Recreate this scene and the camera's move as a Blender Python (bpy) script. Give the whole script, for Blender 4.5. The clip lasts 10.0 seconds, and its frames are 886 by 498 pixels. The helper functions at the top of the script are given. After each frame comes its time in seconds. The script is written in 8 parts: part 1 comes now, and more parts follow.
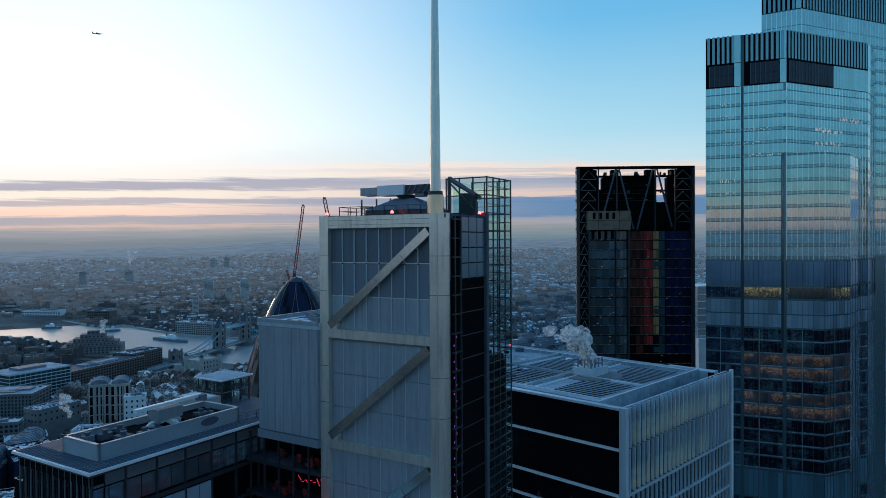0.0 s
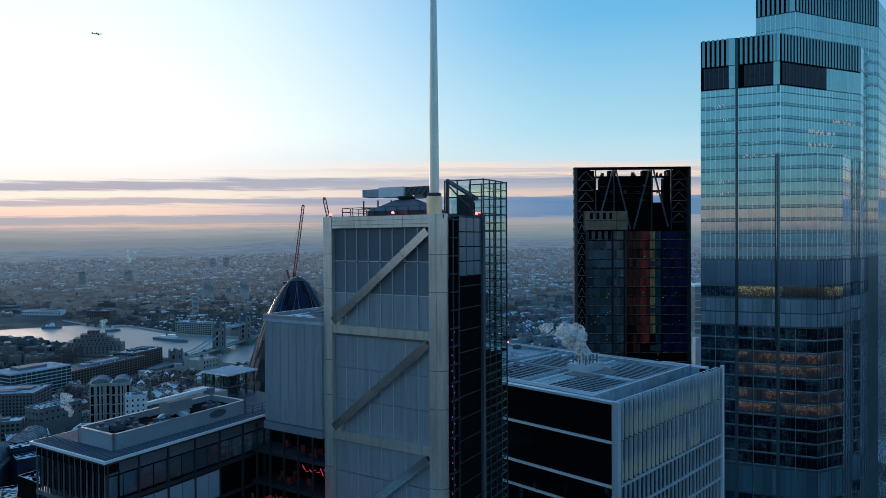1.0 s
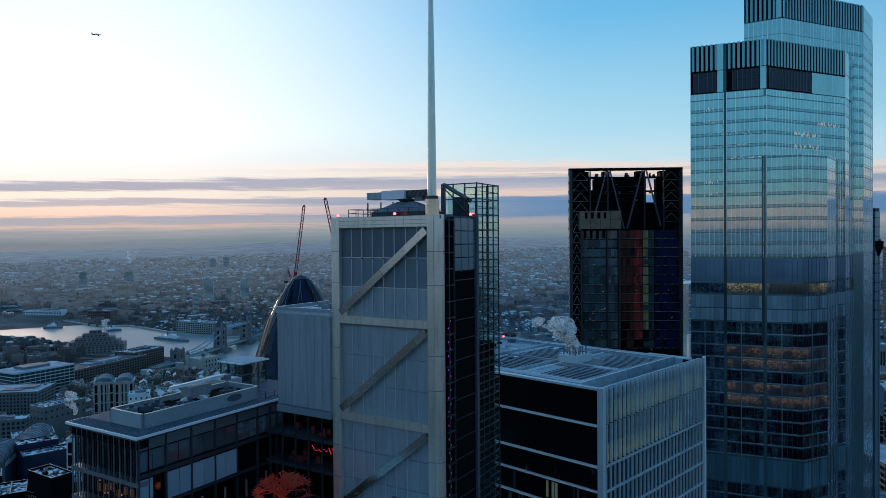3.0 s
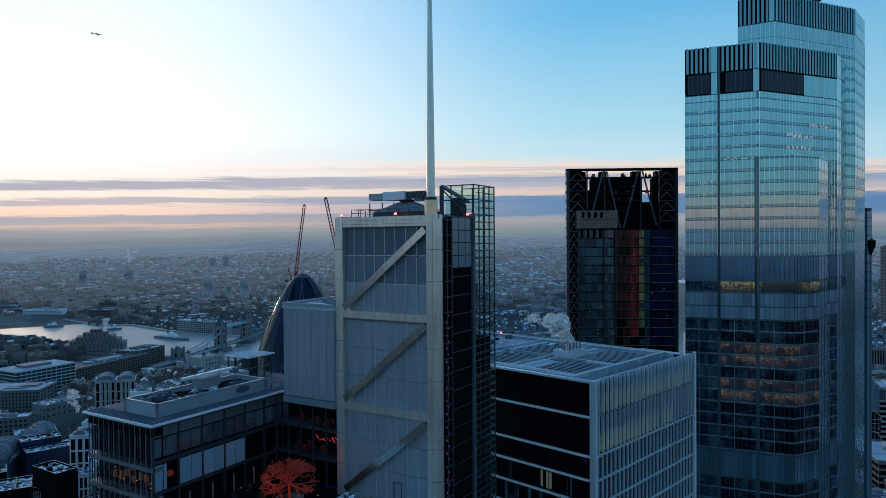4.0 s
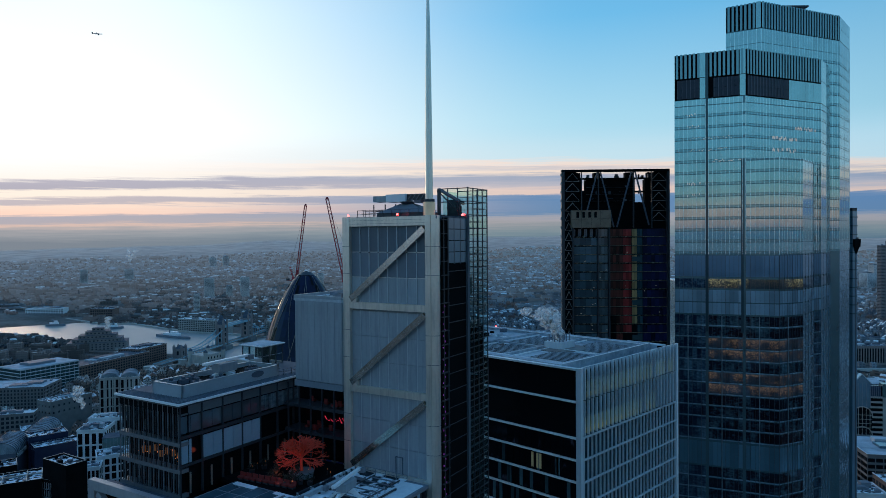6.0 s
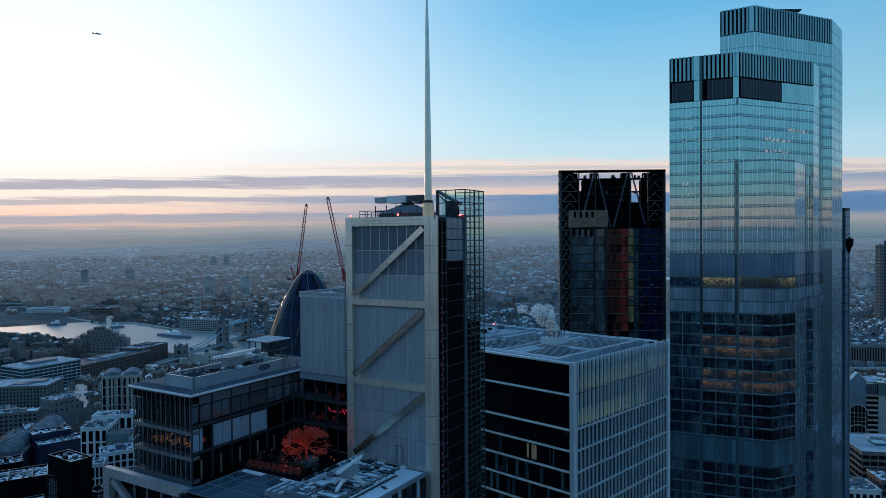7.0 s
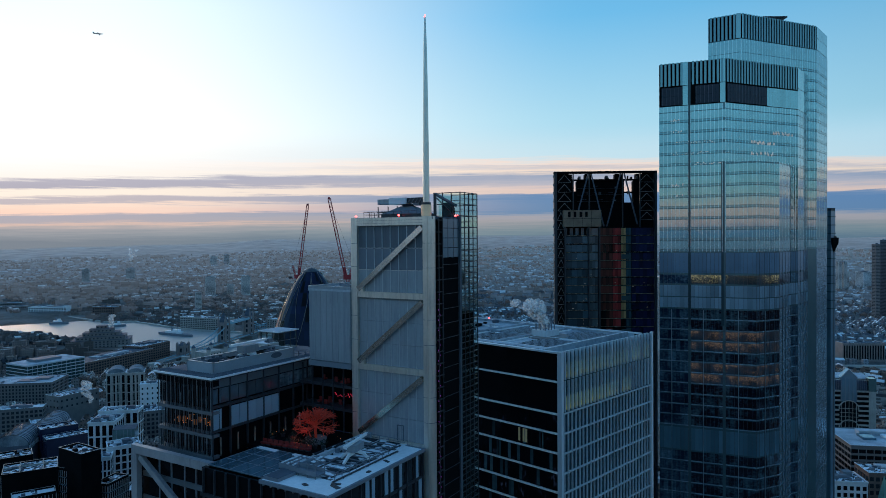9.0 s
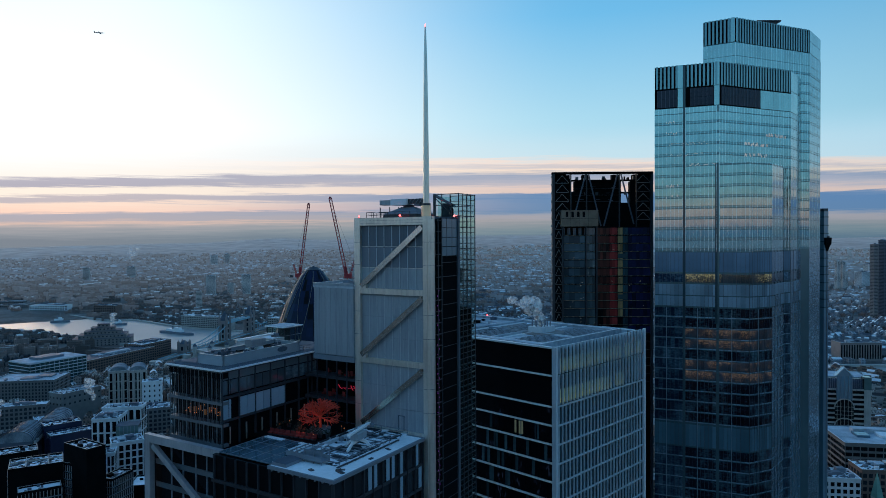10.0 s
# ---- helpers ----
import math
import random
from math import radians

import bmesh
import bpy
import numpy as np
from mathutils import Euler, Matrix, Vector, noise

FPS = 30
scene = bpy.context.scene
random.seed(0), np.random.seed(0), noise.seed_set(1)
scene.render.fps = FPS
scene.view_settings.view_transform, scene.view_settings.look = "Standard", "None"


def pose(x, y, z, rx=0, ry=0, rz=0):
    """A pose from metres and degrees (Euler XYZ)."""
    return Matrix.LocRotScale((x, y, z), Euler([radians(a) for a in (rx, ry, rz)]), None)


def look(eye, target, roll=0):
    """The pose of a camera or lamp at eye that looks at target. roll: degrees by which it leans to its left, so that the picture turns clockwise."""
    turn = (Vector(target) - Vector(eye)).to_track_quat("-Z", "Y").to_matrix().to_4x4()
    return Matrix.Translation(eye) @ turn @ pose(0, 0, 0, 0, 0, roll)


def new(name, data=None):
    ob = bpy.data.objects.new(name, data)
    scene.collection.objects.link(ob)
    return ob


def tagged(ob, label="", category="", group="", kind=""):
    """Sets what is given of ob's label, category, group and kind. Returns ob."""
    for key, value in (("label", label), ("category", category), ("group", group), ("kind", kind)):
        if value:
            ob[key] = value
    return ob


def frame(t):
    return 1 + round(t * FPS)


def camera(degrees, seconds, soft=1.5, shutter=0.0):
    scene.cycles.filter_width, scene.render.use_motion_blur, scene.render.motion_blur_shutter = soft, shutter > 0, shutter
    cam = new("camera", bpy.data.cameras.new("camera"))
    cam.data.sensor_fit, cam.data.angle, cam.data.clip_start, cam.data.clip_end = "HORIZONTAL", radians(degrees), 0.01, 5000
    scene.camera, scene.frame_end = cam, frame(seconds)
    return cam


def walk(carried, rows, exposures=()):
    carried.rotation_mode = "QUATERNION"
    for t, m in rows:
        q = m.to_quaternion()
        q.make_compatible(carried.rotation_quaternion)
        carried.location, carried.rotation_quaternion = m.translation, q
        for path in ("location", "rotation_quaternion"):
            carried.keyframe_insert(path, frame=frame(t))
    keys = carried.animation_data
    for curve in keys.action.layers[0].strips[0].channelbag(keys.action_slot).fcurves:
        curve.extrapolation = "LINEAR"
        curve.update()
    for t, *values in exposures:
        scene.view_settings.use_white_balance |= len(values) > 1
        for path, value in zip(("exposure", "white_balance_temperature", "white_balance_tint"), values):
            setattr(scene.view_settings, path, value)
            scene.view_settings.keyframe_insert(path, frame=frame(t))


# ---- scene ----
cam = camera(66.8, 10.0, 0.8)
PATH = [
    (0, (-0.898, -0.201, 185.707), (-0.908, 1.799, 185.685), -0.3),
    (0.5, (-0.849, -1.886, 185.665), (-0.858, 0.114, 185.643), -0.3),
    (1, (-0.787, -3.699, 185.638), (-0.795, -1.699, 185.616), -0.3),
    (1.5, (-0.679, -5.554, 185.567), (-0.687, -3.555, 185.545), -0.4),
    (2, (-0.581, -7.531, 185.513), (-0.591, -5.531, 185.489), -0.3),
    (2.5, (-0.512, -9.591, 185.485), (-0.52, -7.591, 185.462), -0.4),
    (4, (-0.276, -16.373, 185.353), (-0.281, -14.374, 185.328), -0.4),
    (4.5, (-0.163, -18.681, 185.301), (-0.169, -16.681, 185.274), -0.4),
    (5, (-0.081, -21.078, 185.226), (-0.086, -19.078, 185.199), -0.4),
    (5.5, (0.0, -23.511, 185.184), (-0.004, -21.511, 185.157), -0.4),
    (7, (0.371, -31.02, 185.077), (0.367, -29.021, 185.049), -0.4),
    (7.5, (0.509, -33.533, 185.031), (0.504, -31.533, 185.002), -0.3),
    (8, (0.628, -36.101, 184.97), (0.624, -34.102, 184.941), -0.3),
    (8.5, (0.764, -38.748, 184.922), (0.76, -36.748, 184.892), -0.3),
    (9, (0.884, -41.47, 184.898), (0.881, -39.47, 184.868), -0.4),
    (9.5, (0.981, -44.211, 184.916), (0.978, -42.212, 184.885), -0.4),
    (10, (1.049, -47.017, 184.878), (1.046, -45.017, 184.846), -0.3),
]
walk(cam, [(t, look(eye, target, roll)) for t, eye, target, roll in PATH])


# ---- light: dawn sky, glow low ahead to the south-east ----
GLOW_AZ = radians(-33)          # from +y towards -x


def math_node(nt, op, a, b=None, clamp=False):
    n = nt.nodes.new("ShaderNodeMath")
    n.operation, n.use_clamp = op, clamp
    for i, v in enumerate((a, b)):
        if v is None:
            continue
        if isinstance(v, (int, float)):
            n.inputs[i].default_value = v
        else:
            nt.links.new(v, n.inputs[i])
    return n.outputs[0]


def ramp(nt, fac, stops, mode="LINEAR"):
    n = nt.nodes.new("ShaderNodeValToRGB")
    n.color_ramp.interpolation = mode
    els = n.color_ramp.elements
    while len(els) < len(stops):
        els.new(0.5)
    for e, (p, c) in zip(els, stops):
        e.position, e.color = p, (*c, 1)
    nt.links.new(fac, n.inputs[0])
    return n.outputs[0]


def mix_rgb(nt, fac, a, b, kind="MIX"):
    n = nt.nodes.new("ShaderNodeMix")
    n.data_type, n.blend_type = "RGBA", kind
    for i, v in ((0, fac), (6, a), (7, b)):
        if isinstance(v, (int, float)):
            n.inputs[i].default_value = v
        elif isinstance(v, tuple):
            n.inputs[i].default_value = (*v, 1)
        else:
            nt.links.new(v, n.inputs[i])
    return n.outputs[2]


def srgb(r, g, b):
    return tuple(((c / 255 + 0.055) / 1.055) ** 2.4 if c > 10 else c / 255 / 12.92 for c in (r, g, b))


def build_world():
    world = bpy.data.worlds.new("dawn_sky")
    scene.world = world
    world.use_nodes = True
    nt = world.node_tree
    nt.nodes.clear()
    tc = nt.nodes.new("ShaderNodeTexCoord")
    sep = nt.nodes.new("ShaderNodeSeparateXYZ")
    nt.links.new(tc.outputs["Generated"], sep.inputs[0])
    x, y, z = sep.outputs
    elev = math_node(nt, "MULTIPLY", math_node(nt, "ARCSINE", z), 180 / math.pi)
    # cosine of the bearing from the glow
    flat = math_node(nt, "SQRT", math_node(nt, "ADD", math_node(nt, "MULTIPLY", x, x), math_node(nt, "ADD", math_node(nt, "MULTIPLY", y, y), 1e-4)))
    cosb = math_node(nt, "DIVIDE", math_node(nt, "ADD", math_node(nt, "MULTIPLY", x, math.sin(GLOW_AZ)), math_node(nt, "MULTIPLY", y, math.cos(GLOW_AZ))), flat)
    bearing = math_node(nt, "MULTIPLY", math_node(nt, "ARCCOSINE", math_node(nt, "MINIMUM", math_node(nt, "MAXIMUM", cosb, -1.0), 1.0)), 180 / math.pi)
    sw = nt.nodes.new("ShaderNodeMapRange")
    sw.interpolation_type = "SMOOTHSTEP"
    for i, v in ((1, 4.0), (2, 46.0), (3, 1.0), (4, 0.0)):
        sw.inputs[i].default_value = v
    nt.links.new(bearing, sw.inputs[0])
    sunward = sw.outputs[0]
    # streaks of thin cloud lie flat above the horizon
    mp = nt.nodes.new("ShaderNodeMapping")
    mp.inputs["Scale"].default_value = (4.5, 4.5, 60)
    nt.links.new(tc.outputs["Generated"], mp.inputs[0])
    n1 = nt.nodes.new("ShaderNodeTexNoise")
    n1.inputs["Scale"].default_value, n1.inputs["Detail"].default_value, n1.inputs["Roughness"].default_value = 1.0, 6, 0.6
    nt.links.new(mp.outputs[0], n1.inputs[0])
    warp = math_node(nt, "MULTIPLY", math_node(nt, "SUBTRACT", n1.outputs[0], 0.5), 0.5)
    # the cloud sheets run straight across the view ahead
    ahead = math_node(nt, "MAXIMUM", math_node(nt, "DIVIDE", y, flat), 0.78)
    level = math_node(nt, "DIVIDE", elev, ahead)
    mp2 = nt.nodes.new("ShaderNodeMapping")
    mp2.inputs["Scale"].default_value = (9.0, 9.0, 260)
    nt.links.new(tc.outputs["Generated"], mp2.inputs[0])
    n2 = nt.nodes.new("ShaderNodeTexNoise")
    n2.inputs["Scale"].default_value, n2.inputs["Detail"].default_value, n2.inputs["Roughness"].default_value = 1.0, 8, 0.65
    nt.links.new(mp2.outputs[0], n2.inputs[0])
    wisp = math_node(nt, "MULTIPLY", math_node(nt, "SUBTRACT", n2.outputs[0], 0.5), 1.25)
    low = math_node(nt, "DIVIDE", math_node(nt, "ADD", level, math_node(nt, "ADD", warp, wisp)), 10.0, True)
    left = ramp(nt, low, [(0.0, srgb(118, 134, 147)), (0.06, srgb(142, 152, 161)), (0.105, srgb(162, 164, 170)), (0.13, srgb(184, 176, 176)), (0.148, srgb(216, 190, 180)), (0.17, srgb(176, 173, 182)), (0.225, srgb(174, 174, 186)), (0.25, srgb(252, 216, 198)),
                          (0.31, srgb(255, 228, 210)), (0.335, srgb(196, 188, 194)), (0.37, srgb(198, 190, 196)), (0.395, srgb(255, 242, 228)), (0.44, srgb(255, 242, 228)), (0.465, srgb(180, 178, 192)),
                          (0.52, srgb(184, 182, 196)), (0.55, srgb(255, 248, 240)), (0.68, (1.02, 1.0, 0.98)), (1.0, (1.15, 1.15, 1.12))])
    right = ramp(nt, low, [(0.0, srgb(98, 124, 142)), (0.06, srgb(120, 140, 150)), (0.12, srgb(142, 150, 157)), (0.18, srgb(164, 163, 171)), (0.205, srgb(150, 158, 174)), (0.23, srgb(102, 138, 176)), (0.35, srgb(100, 138, 180)), (0.378, srgb(124, 150, 184)),
                           (0.39, srgb(220, 198, 190)), (0.42, srgb(224, 200, 192)), (0.47, srgb(184, 184, 196)), (0.53, srgb(152, 166, 190)), (0.575, srgb(246, 224, 206)), (0.61, srgb(206, 200, 204)), (0.64, srgb(240, 222, 212)), (0.69, srgb(198, 227, 239)), (1.0, srgb(186, 225, 242))])
    west = ramp(nt, low, [(0.0, srgb(86, 116, 142)), (0.09, srgb(90, 130, 158)), (0.13, srgb(226, 172, 164)), (0.3, srgb(238, 190, 176)), (0.42, srgb(176, 192, 188)), (0.6, srgb(148, 190, 200)), (1.0, srgb(126, 186, 212))])
    westness = nt.nodes.new("ShaderNodeMapRange")
    westness.interpolation_type = "SMOOTHSTEP"
    for i, v in ((1, 80.0), (2, 125.0), (3, 0.0), (4, 1.0)):
        westness.inputs[i].default_value = v
    nt.links.new(bearing, westness.inputs[0])
    right = mix_rgb(nt, westness.outputs[0], right, west)
    lower = mix_rgb(nt, sunward, right, left)
    high = math_node(nt, "DIVIDE", elev, 90.0, True)
    blue = ramp(nt, high, [(0.0, srgb(186, 224, 238)), (0.11, srgb(172, 220, 241)), (0.2, srgb(112, 190, 236)), (0.35, srgb(80, 148, 206)), (1.0, srgb(78, 132, 188))])
    white = ramp(nt, high, [(0.0, (1.1, 1.08, 1.0)), (0.1, (1.15, 1.18, 1.17)), (0.2, (0.92, 1.07, 1.16)), (0.3, srgb(200, 230, 248)), (0.5, srgb(116, 168, 214)), (1.0, srgb(78, 132, 188))])
    dusk = ramp(nt, high, [(0.0, srgb(140, 192, 208)), (0.11, srgb(120, 182, 212)), (0.25, srgb(86, 148, 196)), (0.5, srgb(80, 136, 192)), (1.0, srgb(78, 132, 188))])
    dim = nt.nodes.new("ShaderNodeMapRange")
    dim.interpolation_type = "SMOOTHSTEP"
    for i, v in ((1, 38.0), (2, 98.0), (3, 0.0), (4, 1.0)):
        dim.inputs[i].default_value = v
    nt.links.new(bearing, dim.inputs[0])
    blue = mix_rgb(nt, dim.outputs[0], blue, dusk)
    upper = mix_rgb(nt, sunward, blue, white)
    t = nt.nodes.new("ShaderNodeMapRange")
    t.interpolation_type = "SMOOTHSTEP"
    for i, v in ((1, 7.0), (2, 10.0), (3, 0.0), (4, 1.0)):
        t.inputs[i].default_value = v
    nt.links.new(elev, t.inputs[0])
    deep = mix_rgb(nt, 1.0, lower, (0.62, 0.76, 0.86), "MULTIPLY")
    lower = mix_rgb(nt, math_node(nt, "MULTIPLY", dim.outputs[0], 0.75), lower, deep)
    colour = mix_rgb(nt, t.outputs[0], lower, upper)
    sky = nt.nodes.new("ShaderNodeTexSky")
    sky.sky_type, sky.sun_disc = "NISHITA", False
    sky.sun_elevation, sky.sun_rotation = radians(2), GLOW_AZ
    glow = mix_rgb(nt, 0.0008, colour, sky.outputs[0], "ADD")
    bg = nt.nodes.new("ShaderNodeBackground")
    nt.links.new(glow, bg.inputs[0])
    bg.inputs[1].default_value = 1.0
    out = nt.nodes.new("ShaderNodeOutputWorld")
    nt.links.new(bg.outputs[0], out.inputs[0])


build_world()
sun = new("sun", bpy.data.lights.new("sun", "SUN"))
sun.data.energy, sun.data.angle, sun.data.color = 0.3, radians(6), (1.0, 0.72, 0.5)
sun.matrix_world = look((0, 0, 0), (math.sin(-GLOW_AZ), -math.cos(GLOW_AZ), -0.07))


# ---- materials ----
def mat(name, colour, rough=0.6, metal=0.0, var=0.18, size=1.0, bump=0.15, rand=0.0, island=0.0, tint=None, spec=0.5):
    """Procedural surface: colour with broad stains and fine grain, roughness and relief; rand varies by object, island by piece."""
    m = bpy.data.materials.new(name)
    m.use_nodes = True
    nt = m.node_tree
    bsdf = nt.nodes["Principled BSDF"]
    tc = nt.nodes.new("ShaderNodeTexCoord")
    big, fine = nt.nodes.new("ShaderNodeTexNoise"), nt.nodes.new("ShaderNodeTexNoise")
    for n, sc, det in ((big, 0.35 / size, 5), (fine, 5.0 / size, 3)):
        n.inputs["Scale"].default_value, n.inputs["Detail"].default_value = sc, det
        nt.links.new(tc.outputs["Object"], n.inputs["Vector"])
    dark = tuple(c * (1 - var) for c in colour)
    light = tuple(min(1, c * (1 + var)) for c in colour)
    f = math_node(nt, "ADD", math_node(nt, "MULTIPLY", big.outputs[0], 0.7), math_node(nt, "MULTIPLY", fine.outputs[0], 0.3))
    f = math_node(nt, "MULTIPLY", math_node(nt, "SUBTRACT", f, 0.3), 2.5, True)
    col = mix_rgb(nt, f, dark, tint or light)
    for amount, kind, sock in ((rand, "ShaderNodeObjectInfo", "Random"), (island, "ShaderNodeNewGeometry", "Random Per Island")):
        if amount:
            r = nt.nodes.new(kind)
            g = math_node(nt, "ADD", math_node(nt, "MULTIPLY", r.outputs[sock], 2 * amount), 1 - amount)
            comb = nt.nodes.new("ShaderNodeCombineXYZ")
            for i in range(3):
                nt.links.new(g, comb.inputs[i])
            col = mix_rgb(nt, 1.0, col, comb.outputs[0], "MULTIPLY")
    nt.links.new(col, bsdf.inputs["Base Color"])
    bsdf.inputs["Metallic"].default_value = metal
    bsdf.inputs["Specular IOR Level"].default_value = spec
    rr = math_node(nt, "ADD", math_node(nt, "MULTIPLY", fine.outputs[0], 0.25 * rough), rough * 0.87)
    nt.links.new(rr, bsdf.inputs["Roughness"])
    if bump:
        b = nt.nodes.new("ShaderNodeBump")
        b.inputs["Strength"].default_value, b.inputs["Distance"].default_value = bump, 0.03 * size
        nt.links.new(fine.outputs[0], b.inputs["Height"])
        nt.links.new(b.outputs[0], bsdf.inputs["Normal"])
    return m


def glass(name, colour, metal=0.5, rough=0.03, wave=0.02, island=0.0, size=3.0):
    """Coated facade glass: a dark body with a mirror-like skin that bows a little from pane to pane."""
    m = bpy.data.materials.new(name)
    m.use_nodes = True
    nt = m.node_tree
    bsdf = nt.nodes["Principled BSDF"]
    bsdf.inputs["Metallic"].default_value, bsdf.inputs["Roughness"].default_value = metal, rough
    tc = nt.nodes.new("ShaderNodeTexCoord")
    n = nt.nodes.new("ShaderNodeTexNoise")
    n.inputs["Scale"].default_value, n.inputs["Detail"].default_value = 1 / size, 2
    nt.links.new(tc.outputs["Object"], n.inputs["Vector"])
    b = nt.nodes.new("ShaderNodeBump")
    b.inputs["Strength"].default_value, b.inputs["Distance"].default_value = wave, 1.0
    nt.links.new(n.outputs[0], b.inputs["Height"])
    nt.links.new(b.outputs[0], bsdf.inputs["Normal"])
    dark = tuple(c * 0.75 for c in colour)
    col = mix_rgb(nt, n.outputs[0], dark, colour)
    if island:
        g = nt.nodes.new("ShaderNodeNewGeometry")
        v = math_node(nt, "ADD", math_node(nt, "MULTIPLY", g.outputs["Random Per Island"], 2 * island), 1 - island)
        comb = nt.nodes.new("ShaderNodeCombineXYZ")
        for i in range(3):
            nt.links.new(v, comb.inputs[i])
        col = mix_rgb(nt, 1.0, col, comb.outputs[0], "MULTIPLY")
    nt.links.new(col, bsdf.inputs["Base Color"])
    return m


def lamp_mat(name, colour, strength):
    m = bpy.data.materials.new(name)
    m.use_nodes = True
    b = m.node_tree.nodes["Principled BSDF"]
    b.inputs["Base Color"].default_value = (*colour, 1)
    b.inputs["Emission Color"].default_value = (*colour, 1)
    b.inputs["Emission Strength"].default_value = strength
    return m


# ---- building helpers ----
def thing(name, x=0, y=0, z=0, turn=0, label="", category="", group="", kind=""):
    ob = new(name)
    ob.empty_display_size = 1
    ob.matrix_world = pose(x, y, z, 0, 0, turn)
    return tagged(ob, label, category, group, kind)


def mesh_of(bm, name, material):
    me = bpy.data.meshes.new(name)
    bm.to_mesh(me)
    bm.free()
    me.materials.append(material)
    return me


def part(name, bm, material, parent, label=""):
    ob = new(name, mesh_of(bm, name, material))
    ob.parent = parent
    if label:
        tagged(ob, label)
    return ob


def piece(name, me, parent, m):
    ob = new(name, me)
    ob.parent = parent
    ob.matrix_basis = m
    return ob


FACES = ((0, 3, 2, 1), (4, 5, 6, 7), (0, 1, 5, 4), (1, 2, 6, 5), (2, 3, 7, 6), (3, 0, 4, 7))


def box(bm, x0, x1, y0, y1, z0, z1):
    v = [bm.verts.new(p) for p in ((x0, y0, z0), (x1, y0, z0), (x1, y1, z0), (x0, y1, z0), (x0, y0, z1), (x1, y0, z1), (x1, y1, z1), (x0, y1, z1))]
    for f in FACES:
        bm.faces.new([v[i] for i in f])
    return bm


def B(*boxes):
    bm = bmesh.new()
    for b in boxes:
        box(bm, *b)
    return bm


def prism(bm, poly, z0, z1, top=None):
    """An upright prism on an anticlockwise outline; top: another outline for its upper end."""
    lo = [bm.verts.new((*p, z0)) for p in poly]
    hi = [bm.verts.new((*p, z1)) for p in (top or poly)]
    n = len(poly)
    bm.faces.new(lo[::-1])
    bm.faces.new(hi)
    for i in range(n):
        bm.faces.new((lo[i], lo[(i + 1) % n], hi[(i + 1) % n], hi[i]))
    return bm


def beam(bm, a, b, w, h, up=(0, 0, 1)):
    """A straight bar of section w x h from a to b."""
    a, b = Vector(a), Vector(b)
    d = (b - a).normalized()
    s = d.cross(Vector(up))
    s = (s if s.length > 1e-4 else d.cross(Vector((1, 0, 0)))).normalized()
    u = s.cross(d)
    v = [bm.verts.new(p + s * (i * w / 2) + u * (j * h / 2)) for p in (a, b) for i, j in ((-1, -1), (1, -1), (1, 1), (-1, 1))]
    for f in ((0, 1, 2, 3), (7, 6, 5, 4), (0, 4, 5, 1), (1, 5, 6, 2), (2, 6, 7, 3), (3, 7, 4, 0)):
        bm.faces.new([v[i] for i in f])
    return bm


def tube(bm, rings, n=16):
    """A round body through rings of (x, y, z, radius)."""
    loops = [[bm.verts.new((x + r * math.cos(2 * math.pi * i / n), y + r * math.sin(2 * math.pi * i / n), z)) for i in range(n)] for x, y, z, r in rings]
    bm.faces.new(loops[0][::-1])
    bm.faces.new(loops[-1])
    for a, b in zip(loops, loops[1:]):
        for i in range(n):
            bm.faces.new((a[i], a[(i + 1) % n], b[(i + 1) % n], b[i]))
    return bm


# ==== build ====
def lit_window(name, colour, strength, cut, z0=0.0, storey=4.28, patch=0.12):
    """Glass in front of a lit room: the ceiling shows bright, furniture stands dark along the floor, some rooms are unlit."""
    m = glass(name, (0.05, 0.085, 0.11), 0.4, 0.06, 0.02, 0.3)
    nt = m.node_tree
    b = nt.nodes["Principled BSDF"]
    tc, sep = nt.nodes.new("ShaderNodeTexCoord"), nt.nodes.new("ShaderNodeSeparateXYZ")
    nt.links.new(tc.outputs["Object"], sep.inputs[0])
    fine, broad = nt.nodes.new("ShaderNodeTexNoise"), nt.nodes.new("ShaderNodeTexNoise")
    for n, sc, det in ((fine, 2.8, 3), (broad, patch, 1)):
        n.inputs["Scale"].default_value, n.inputs["Detail"].default_value = sc, det
        nt.links.new(tc.outputs["Object"], n.inputs["Vector"])
    h = math_node(nt, "FRACT", math_node(nt, "DIVIDE", math_node(nt, "SUBTRACT", sep.outputs[2], z0), storey))
    lift = math_node(nt, "MULTIPLY", math_node(nt, "SUBTRACT", h, 0.35), 0.22)
    f = math_node(nt, "MULTIPLY", math_node(nt, "ADD", math_node(nt, "SUBTRACT", fine.outputs[0], cut), lift), 4.5, True)
    room = math_node(nt, "MULTIPLY", math_node(nt, "SUBTRACT", broad.outputs[0], 0.42), 9.0, True)
    f = math_node(nt, "MULTIPLY", f, math_node(nt, "ADD", math_node(nt, "MULTIPLY", room, 0.85), 0.15))
    nt.links.new(math_node(nt, "MULTIPLY", f, strength), b.inputs["Emission Strength"])
    b.inputs["Emission Color"].default_value = (*colour, 1)
    return m


